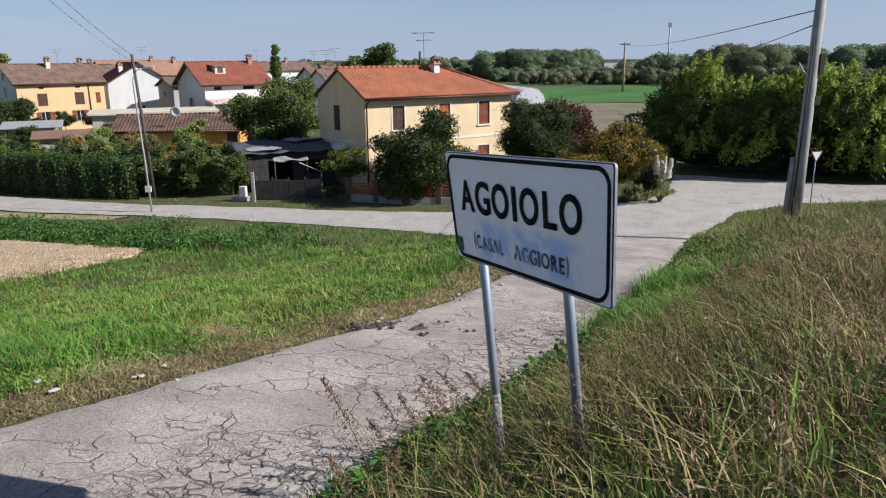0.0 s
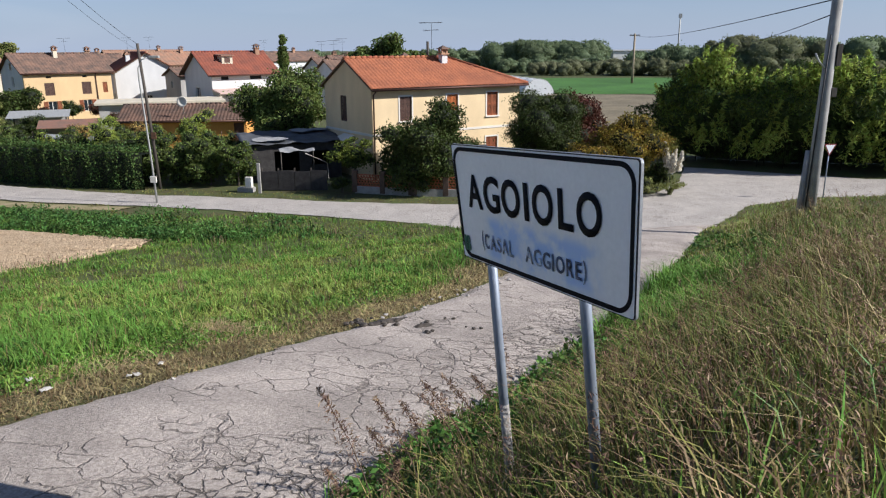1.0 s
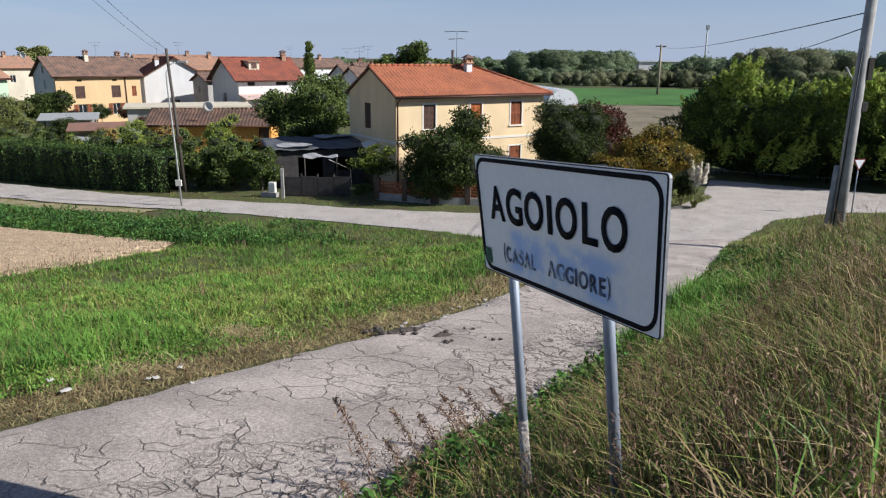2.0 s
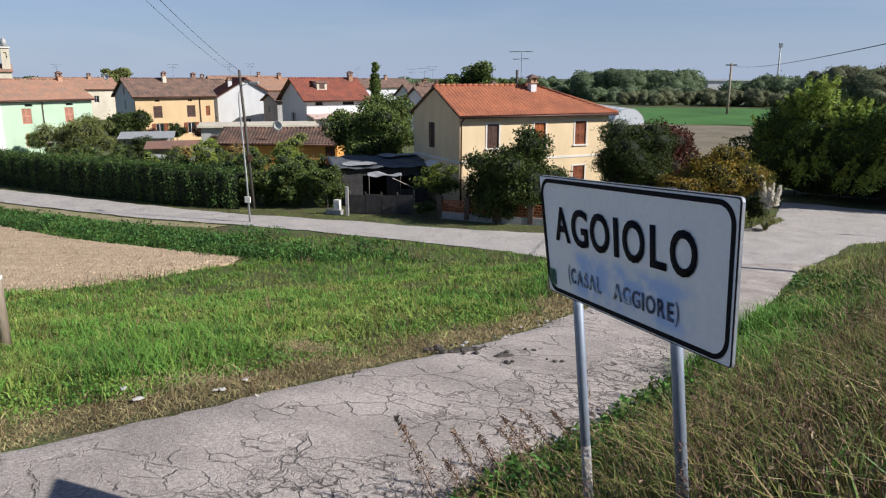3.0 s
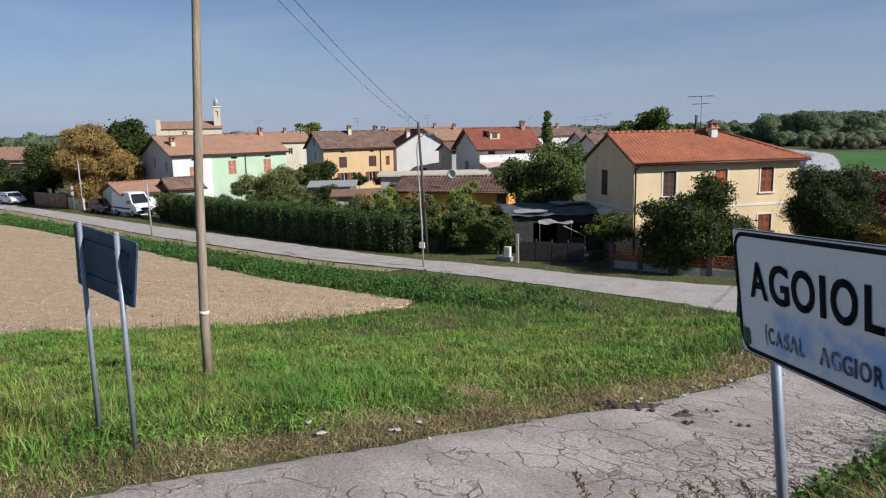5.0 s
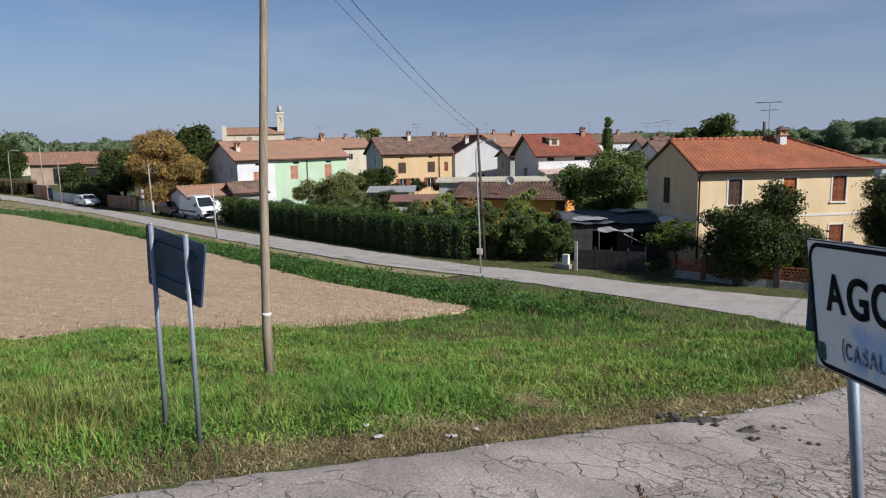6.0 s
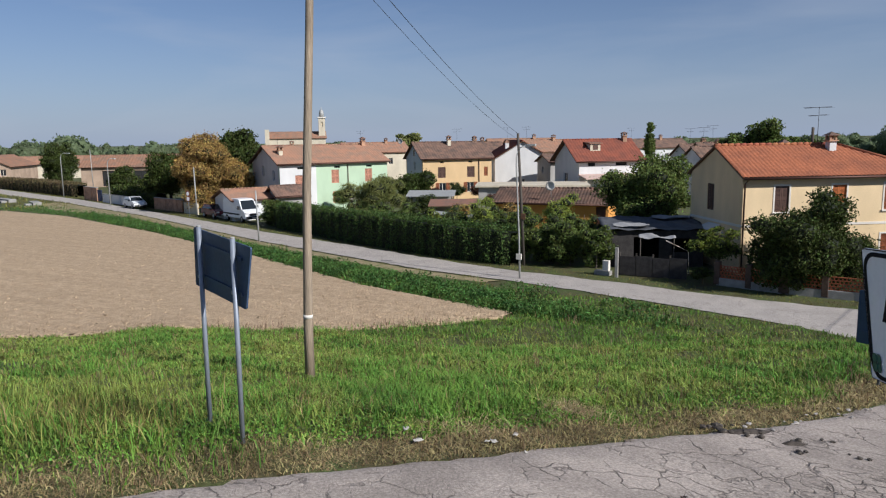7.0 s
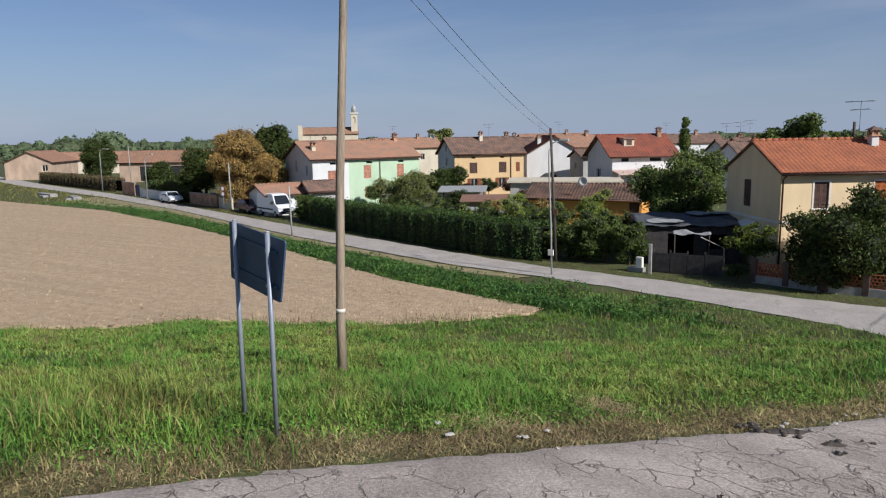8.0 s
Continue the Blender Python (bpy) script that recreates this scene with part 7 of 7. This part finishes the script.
# tall dry grass on the near bank
g = np.random.default_rng(131)
for nm, n, reg, ww, tall in (("near", 105000, (-2.5, 10, 0.5, 13), 0.009, 9), ("far", 145000, (1, 30, 8, 42), 0.015, 22)):
    x, y = scatter(g, n, *reg)
    dl, dr, ry, paved = edge_info(x, y)
    dist = np.hypot(x, y - 0.2)
    keep = ~paved & (dr < dl) & (dr < 10) & (dist > 1.7) & (y > 0.45 * np.abs(x) - 1.0) & (g.random(n) < np.clip(tall / 1.3 / dist, 0.2, 1)) & (nearest(x, y, NEAR)[0] > 0.25)
    # bare enough around the eye's own standing place
    x, y, dr, dist = x[keep], y[keep], dr[keep], dist[keep]
    k = len(x)
    f = fbm(x, y, 0.9) + 0.6 * fbm(x + 3, y, 2.3)
    low = np.clip(dr / 1.4, 0.4, 1)
    h = g.uniform(0.18, 0.52, k) * low * (1 + 0.25 * f) * (1 + 0.45 * fbm(x + 5, y - 2, 4.2)) * np.clip(0.55 + dist * 0.06, 0.6, 1)
    w = ww * g.uniform(0.7, 1.5, k)
    u = g.random(k)
    green = (u < np.clip(0.46 + 0.42 * f, 0.15, 0.85) + 0.25 * np.clip((y - 7) / 8, 0, 1)) | ((dr < 1.3 + 0.9 * (y > 8)) & (u < 0.85)) | ((f > 0.3) & (u < 0.6))
    mixed = ~green & (g.random(k) < 0.5)
    dry = ~green & ~mixed
    h = np.where(green, h * 0.75, h)
    for m, mt, lab, ln in ((green & (dr < 1.5), G_GREEN, "fresh green grass at the ramp's edge", 0.75), (green & (dr >= 1.5), G_BANK, "green grass among the dry growth on the bank", 0.75), (mixed, G_MIX, "yellowing tall grass on the bank", 0.75), (dry, G_DRY, "tall dry straw-coloured grass on the bank", 0.7)):
        blades("bank_grass", lab, x[m], y[m], h[m], w[m], ln, mt, 132, None, (-0.16, 0.06) if mt in (G_MIX, G_DRY) else (0, 0))
    # stalks with loose seed heads
    m = (~green) & (g.random(k) < (0.065 if nm == "near" else 0.04)) & (dr > 0.5)
    sx_, sy_, sh_ = x[m], y[m], g.uniform(0.4, 0.78, m.sum()) * np.clip(dr[m] / 1.6, 0.4, 1) * np.clip(0.55 + dist[m] * 0.06, 0.6, 1)
    zb = height(sx_, sy_)
    blades("seed_stalks", "thin dry stalks rising from the bank", sx_, sy_, sh_, np.full(len(sx_), ww * 0.5), 0.12, G_DRY, 133, zb, (-0.3, 0.12))
    rep = 16
    q = np.tile(np.linspace(0.55, 1.08, rep), len(sx_))
    bx, by, bz, bh = (np.repeat(v, rep) for v in (sx_, sy_, zb, sh_))
    P = np.column_stack([bx - 0.3 * bh * q + g.normal(0, 0.022, len(q)), by + 0.12 * bh * q + g.normal(0, 0.022, len(q)), bz + bh * q * 0.97])
    tagged(leaf_mesh("seed_heads", P, 0.034 if nm == "near" else 0.06, G_SEED, None, 0.22, -0.7, 134), "reddish-brown grass seed heads on the bank", "grass", kind="stuff")

# leafy weeds in the shade of the bank, along the ramp's edge
g = np.random.default_rng(135)
n = 75000
x, y = scatter(g, n, -1.5, 9.5, 5.0, 24)
dl, dr, ry, paved = edge_info(x, y)
f = fbm(x, y, 1.6) + 0.7 * fbm(x + 2, y, 3.9)
ok = ~paved & (dr < dl) & (dr > 0.05) & (dr < 1.3 + 1.1 * np.clip((y - 6) / 3, 0, 1) + 0.5 * fbm(x, y, 1.1)) & (f + g.normal(0, 0.25, n) > -0.35) & (g.random(n) < np.clip(13 / np.hypot(x, y), 0.3, 1))
x, y, f, dr = x[ok], y[ok], f[ok], dr[ok]
z = height(x, y) + g.uniform(0.02, 0.16, len(x)) + 0.16 * f.clip(0, 1) * g.random(len(x))
tagged(leaf_mesh("edge_weeds", np.column_stack([x, y, z]), 0.105, G_EDGE, None, 0.5, 0.1, 136), "leafy bright green weeds beside the ramp", "weeds", kind="stuff")
# pale bent straw lying over the bank
n = 2300
x, y = scatter(g, n, -1.0, 14, 1.8, 26)
dl, dr, ry, paved = edge_info(x, y)
ok = ~paved & (dr < dl) & (dr > 0.9) & (dr < 9) & (np.hypot(x, y) > 2.2) & (fbm(x, y, 1.3) > -0.35)
x, y = x[ok], y[ok]
blades("bent_straw", "pale bent straw among the bank's dry grass", x, y, g.uniform(0.3, 0.62, len(x)), g.uniform(0.004, 0.009, len(x)) * np.clip(np.hypot(x, y) / 6, 0.8, 2), 0.9, G_STRAW, 139, None, (-0.25, 0.1))

# short grass running out over the ramp's edge towards the junction
n = 60000
x, y = scatter(g, n, 4.5, 40, 15, 44)
dl, dr, ry, paved = edge_info(x, y)
ok = ~paved & (dr < dl) & (dr < 1.7) & (y < 42.5)
x, y, dr = x[ok], y[ok], dr[ok]
u = g.random(len(x)) + 0.35 * fbm(x, y, 1.1)
h = g.uniform(0.07, 0.26, len(x)) * np.clip(0.5 + dr, 0.5, 1.3)
for m, mt, lab in ((u < 0.42, G_GREEN, "short green grass where the bank meets the road"), ((u >= 0.42) & (u < 0.8), G_MIX, "yellowing short grass where the bank meets the road"), (u >= 0.8, G_BROWN, "dry short grass where the bank meets the road")):
    blades("edge_grass", lab, x[m], y[m], h[m], g.uniform(0.018, 0.034, m.sum()), 0.7, mt, 140)

# the bank's grass round and behind the standing place
g = np.random.default_rng(137)
x, y = scatter(g, 60000, -7, 12, -9, 3)
dl, dr, ry, paved = edge_info(x, y)
dist = np.hypot(x, y - 0.2)
ok = ~paved & (dr < dl) & (dr < 10) & ((dist <= 1.7) | (y <= 0.45 * np.abs(x) - 1.0))
x, y, dist = x[ok], y[ok], dist[ok]
h = g.uniform(0.08, 0.4, len(x)) * np.clip(dist / 2.5, 0.3, 1)
u = g.random(len(x)) + 0.3 * fbm(x, y, 0.9)
for m, mt, lab in ((u > 0.6, G_GREEN, "green grass on the bank's shoulder"), (u <= 0.6, G_DRY, "dry straw-coloured grass on the bank's shoulder")):
    blades("bank_grass", lab, x[m], y[m], h[m], np.full(m.sum(), 0.011), 0.7, mt, 138)

# lush weeds in the ditch along the village road, and verge grass
g = np.random.default_rng(141)
n = 56000
k = g.uniform(0, 1, n)
fb = resample(FIELD_B[1:], 200)
nr = resample(NEAR[2:12], 200)
i = (k * 199).astype(int)
wgt = g.uniform(-0.02, 0.97, n)[:, None]
P = fb[i] * (1 - wgt) + nr[i] * wgt + g.normal(0, 0.35, (n, 2))
x, y = P.T
ok = ~(inside(x, y, LOW_POLY) | inside(x, y, FIELD_POLY)) & (g.random(n) < np.clip(48 / np.hypot(x, y), 0.3, 1))
x, y, wv = x[ok], y[ok], wgt[ok, 0]
tallz = np.where((wv > 0.05) & (wv < 0.6), 1.0, 0.35) * (1 + 0.5 * fbm(x, y, 0.8))
h = g.uniform(0.12, 0.45, len(x)) * tallz.clip(0.1) * np.clip(0.35 + 1.3 * fbm(x, y, 1.6), 0.2, 1.6)
m = wv < 0.62
blades("ditch_weeds", "lush dark green weeds along the ditch", x[m], y[m], h[m], g.uniform(0.02, 0.05, m.sum()), 0.6, G_WEED, 142)
blades("verge_grass", "short dry verge grass beside the village road", x[~m], y[~m], h[~m], g.uniform(0.02, 0.035, (~m).sum()), 0.6, G_MIX, 143)
m2 = m & (g.random(len(x)) < 0.6)
P = np.column_stack([x[m2], y[m2], height(x[m2], y[m2]) + h[m2] * g.uniform(0.4, 1.0, m2.sum())])
tagged(leaf_mesh("ditch_leaves", P, 0.15, G_WEED, None, 0.6, 0.1, 144), "broad green weed leaves in the ditch", "weeds", kind="stuff")
# clumps of rank weeds along the edge of the field
g = np.random.default_rng(146)
fb2 = resample(FIELD_B[2:], 300)
nr2 = resample(NEAR[3:12], 300)
P = []
for k in range(330):
    i = int(299 * g.random() ** 0.7)
    w = g.uniform(0.03, 0.42)
    c = fb2[i] * (1 - w) + nr2[i] * w
    r, hh = g.uniform(0.3, 0.75), g.uniform(0.18, 0.55)
    if inside(np.array([c[0]]), np.array([c[1]]), FIELD_POLY)[0] or inside(np.array([c[0]]), np.array([c[1]]), LOW_POLY)[0]:
        continue
    m = int(150 * r / 0.5)
    d = unit(m, g)
    zg = float(height(c[0], c[1]))
    P.append(np.column_stack([c[0] + d[:, 0] * r * 1.3, c[1] + d[:, 1] * r, zg + 0.05 + np.abs(d[:, 2]) * hh * g.uniform(0.7, 1.15, m)]))
for x0, y0, r, hh in ((-13.4, 36.7, 0.8, 0.5), (-14.8, 36.4, 0.9, 0.6), (-16.8, 35.7, 0.9, 0.45), (-18.6, 35.4, 0.9, 0.75), (-19.8, 35.6, 0.9, 0.8), (-21.6, 36.2, 0.9, 0.55), (-24.4, 37.2, 0.9, 0.5), (-9.0, 35.9, 0.7, 0.35), (-7.6, 35.4, 0.6, 0.3)):
    d = unit(320, g)
    P.append(np.column_stack([x0 + d[:, 0] * r * 1.2, y0 + d[:, 1] * r, float(height(x0, y0)) + 0.05 + np.abs(d[:, 2]) * hh * g.uniform(0.6, 1.2, 320)]))
tagged(leaf_mesh("ditch_clumps", np.vstack(P), 0.14, G_WEED, None, 0.4, -0.3, 147), "rank dark green weed clumps along the ditch", "weeds", kind="stuff")

# verge on the far side of the village road and under the fence
n = 13000
k = g.uniform(0, 1, n)
fr = resample(FAR[1:14], 300)
i = (k * 299).astype(int)
x, y = (fr[i] + np.column_stack([g.uniform(-0.4, 0.4, n), g.uniform(0.1, 2.0, n)])).T
ok = ~inside(x, y, LOW_POLY)
blades("verge_grass", "short grass verge under hedge and fence", x[ok], y[ok], g.uniform(0.04, 0.15, ok.sum()), g.uniform(0.02, 0.035, ok.sum()), 0.7, G_MIX, 145)

# tall weeds between the sign and the ramp
M_STALK = material("dead_weed_stalk", (0.15, 0.10, 0.07), vary=0.3, scale=10)
for k, (x, y, h, lx, ly) in enumerate(((-0.45, 4.75, 1.2, -0.38, 0.1), (-0.15, 5.2, 0.95, -0.35, 0.1), (0.25, 5.6, 0.9, -0.4, 0.05), (-0.05, 5.9, 0.75, -0.3, 0.1), (0.55, 6.0, 1.25, -0.08, 0.08), (-0.65, 5.0, 0.6, -0.2, 0.05), (0.15, 6.5, 0.7, -0.35, 0.0), (-0.3, 5.6, 0.65, -0.3, 0.1), (0.4, 6.6, 0.75, -0.4, 0.1), (0.6, 7.2, 0.6, -0.3, 0.1), (-0.5, 5.3, 0.5, 0.15, 0.1))):
    g = np.random.default_rng(150 + k)
    z0 = gz(x, y)
    t = thing("weed", pose(x, y, z0), "dead brown weed with a feathery seed head", "weed", "weeds by the sign")
    pts = [Vector((lx * s * s, ly * s * s, h * s)) for s in np.linspace(0, 1, 7)]
    pts[0].z = -0.05
    part("stalk", tube(pts, list(np.linspace(0.006, 0.0025, 7)), 5), M_STALK, t)
    n = 240
    s = g.uniform(0.55, 1.02, n)
    P = np.column_stack([lx * s * s, ly * s * s, h * s]) + g.normal(0, 0.05, (n, 3)) * (1.12 - s)[:, None] * 2
    tagged(leaf_mesh("seed_head", P, 0.045, G_SEED, t, 0.2, -0.3, 151 + k), kind="stuff")
    P = np.column_stack([lx * s * s * 0.2, ly * s * s * 0.2, h * (s - 0.6)])[:14]
    leaf_mesh("leaves", P, 0.16, G_MIX, t, 0.16, 0.2, 152 + k)

# broad-bladed green clumps low on the bank
g = np.random.default_rng(161)
for k, (x0, y0, n, r, hh, ww, mt, lab) in enumerate(((0.15, 3.9, 600, 0.4, 0.26, 0.012, G_GREEN, "fresh green grass tuft by the sign posts"), (-0.5, 4.5, 600, 0.4, 0.24, 0.012, G_GREEN, "fresh green grass tuft by the sign posts"), (0.8, 5.4, 350, 0.4, 0.25, 0.012, G_GREEN, "fresh green grass tuft by the sign posts"), (3.0, 2.5, 420, 0.65, 0.36, 0.019, G_REED, "broad green reed-like grass on the bank"), (2.2, 3.0, 160, 0.5, 0.38, 0.014, G_LUSH, "broad green grass clump on the bank"),
                                                       (-0.6, 5.3, 420, 0.35, 0.22, 0.012, G_LUSH, "green grass clump at the edge of the ramp"), (0.6, 7.4, 500, 0.5, 0.2, 0.012, G_LUSH, "green grass clump at the edge of the ramp"),
                                                       (3.5, 12.0, 2200, 0.7, 0.45, 0.014, G_LUSH, "lush green grass beside the ramp"), (5.1, 15.4, 2600, 0.8, 0.45, 0.016, G_LUSH, "lush green grass beside the ramp"),
                                                       (-9.3, 6.6, 900, 0.9, 0.42, 0.012, G_MIX, "tall yellow-green grass near the sign posts"), (-11.5, 7.6, 1100, 1.1, 0.42, 0.012, G_GREEN, "tall green grass near the sign posts"),
                                                       (-7.0, 6.4, 500, 0.6, 0.3, 0.012, G_LUSH, "lush green grass round the sign posts"))):
    x, y = x0 + g.normal(0, r, n), y0 + g.normal(0, r, n)
    ok = ~inside(x, y, RAMP_POLY)
    x, y = x[ok], y[ok]
    blades("grass_clump", lab, x, y, hh * g.uniform(0.5, 1.3, len(x)), ww * g.uniform(0.7, 1.4, len(x)), 0.6, mt, 162 + k)
# dry stalks standing along the edge of the field
n = 1500
ln = resample(FIELD_A[1:], 400)
i = g.integers(0, 399, n)
x, y = (ln[i] + g.normal(0, 0.35, (n, 2))).T
blades("field_edge_stalks", "dry red-brown stalks along the field's edge", x, y, g.uniform(0.15, 0.6, n) * (fbm(x, y, 0.7) > 0.1) + 0.05, np.full(n, 0.02), 0.25, G_SEED, 180)
# clods of earth on the tilled field, thick near its edge
g = np.random.default_rng(191)
n = 16000
fa_, fb_ = even(resample(FIELD_A[1:], 80), resample(FIELD_B[1:], 80), 400)
i = g.integers(0, 399, n)
w = (g.random(n) ** 1.8)[:, None]
c = fa_[i] * (1 - w) + fb_[i] * w + g.normal(0, 0.15, (n, 2))
ok = inside(c[:, 0], c[:, 1], FIELD_POLY)
c = c[ok]
n = len(c)
z = height(c[:, 0], c[:, 1]) + 0.115
r = g.gamma(2.0, 0.022, n)[:, None].clip(0.015, 0.13)
base = np.array([(1, 0, 0), (-0.5, 0.87, 0), (-0.5, -0.87, 0), (0.1, 0.1, 0.75)])
V = np.column_stack([c, z])[:, None] + r[:, None] * (base[None] * g.uniform(0.6, 1.3, (n, 4, 3)) + g.normal(0, 0.15, (n, 4, 3)))
k = (np.arange(n) * 4)[:, None]
F = np.concatenate([k + [0, 1, 3], k + [1, 2, 3], k + [2, 0, 3]], 1).reshape(-1, 3)
tagged(mesh_from("clods", V.reshape(-1, 3), F, M_SOIL), "dry clods of earth on the tilled field", "soil", kind="stuff")

# matted cut grass and small clover leaves along the ramp's edge
g = np.random.default_rng(201)
ed = resample(LEFT[1:11], 600)
n = 46000
i = g.integers(0, 599, n)
x, y = (ed[i] + np.column_stack([-np.abs(g.normal(0, 0.75, n)), np.abs(g.normal(0, 0.45, n))])).T
dl = nearest(x, y, LEFT)[0]
ok = ~inside(x, y, RAMP_POLY) & (dl < 1.25 + 0.35 * fbm(x, y, 1.3)) & (g.random(n) < np.clip(13 / np.hypot(x, y), 0.2, 1))
x, y = x[ok], y[ok]
u = g.random(len(x)) + 0.3 * fbm(x, y, 2.1)
m = u < 0.62
blades("cut_grass", "matted brown cut grass along the ramp", x[m], y[m], g.uniform(0.03, 0.085, m.sum()), g.uniform(0.008, 0.014, m.sum()), 1.5, G_BROWN, 202)
blades("cut_grass", "pale straw left along the ramp", x[~m], y[~m], g.uniform(0.03, 0.08, (~m).sum()), g.uniform(0.006, 0.011, (~m).sum()), 2.0, G_DRY, 203)
n = 26000
i = g.integers(0, 599, n)
x, y = (ed[i] + np.column_stack([-g.uniform(0.4, 2.0, n), g.uniform(0.2, 1.2, n)])).T
dl = nearest(x, y, LEFT)[0]
ok = (dl > 0.75) & (dl < 2.0) & (fbm(x, y, 1.0) + g.normal(0, 0.3, n) > -0.1) & (np.hypot(x, y) < 16)
x, y = x[ok], y[ok]
tagged(leaf_mesh("clover", np.column_stack([x, y, height(x, y) + g.uniform(0.02, 0.09, len(x))]), 0.045, G_LUSH, None, 0.75, 0.0, 204), "small clover leaves at the edge of the meadow", "weeds", kind="stuff")

# rough grass on the far side of the field, and pale slabs at the ditch crossing
n = 26000
x, y = scatter(g, n, -190, -92, 50, 100)
ok = ~(inside(x, y, LOW_POLY) | inside(x, y, FIELD_POLY)) & (y < np.interp(x, NEAR[:, 0], NEAR[:, 1]))
blades("rough_grass", "rough green grass beyond the field", x[ok], y[ok], g.uniform(0.1, 0.4, ok.sum()), g.uniform(0.05, 0.1, ok.sum()), 0.6, G_MIX, 205)
for x, y, L, a in ((-101.5, 64.8, 4.2, -25), (-112.5, 66.5, 5.5, -12)):
    t = thing("concrete_slab", pose(x, y, 0, 0, 0, a), "pale broken concrete slab lying in rough grass", "slab")
    part("slab", box(0, L, 0, 1.1, -0.1, 0.42, bevel=0.06), M_CONCRETE, t)
    part("rubble", box(L * 0.6, L * 0.95, -0.9, -0.1, -0.1, 0.25, bevel=0.08), M_CONCRETE, t)

# oil-dark earth patches where the ramp's edge breaks up
M_MUD = material("damp_dark_earth", (0.085, 0.07, 0.058), vary=0.4, scale=6, fine=40, bump=0.6)
for k, (x0, y0, rx_, ry_, ang) in enumerate(((-1.05, 12.18, 0.5, 0.12, 42), (-0.35, 12.0, 0.2, 0.07, 30))):
    pts = [(rx_ * math.cos(q) * (1 + 0.1 * math.sin(3 * q + k)), ry_ * math.sin(q) * (1 + 0.12 * math.sin(5 * q + k))) for q in np.linspace(0, 2 * math.pi, 28, endpoint=False)]
    R2 = Matrix.Rotation(radians(ang), 2)
    world_pts = [R2 @ Vector(p) + Vector((x0, y0)) for p in pts]
    bm = bmesh.new()
    c = bm.verts.new((x0, y0, float(road_z(x0, y0)) + 0.035))
    rim_ = [bm.verts.new((p.x, p.y, float(road_z(p.x, p.y)) - 0.02)) for p in world_pts]
    mid_ = [bm.verts.new(((p.x + x0) / 2, (p.y + y0) / 2, float(road_z((p.x + x0) / 2, (p.y + y0) / 2)) + 0.025)) for p in world_pts]
    for i in range(len(rim_)):
        j = (i + 1) % len(rim_)
        bm.faces.new((rim_[i], rim_[j], mid_[j], mid_[i]))
        bm.faces.new((mid_[i], mid_[j], c))
    tagged(part("mud_patch", bm, M_MUD, smooth=True), "dark damp earth patch on the broken asphalt", "mud", "mud patches")
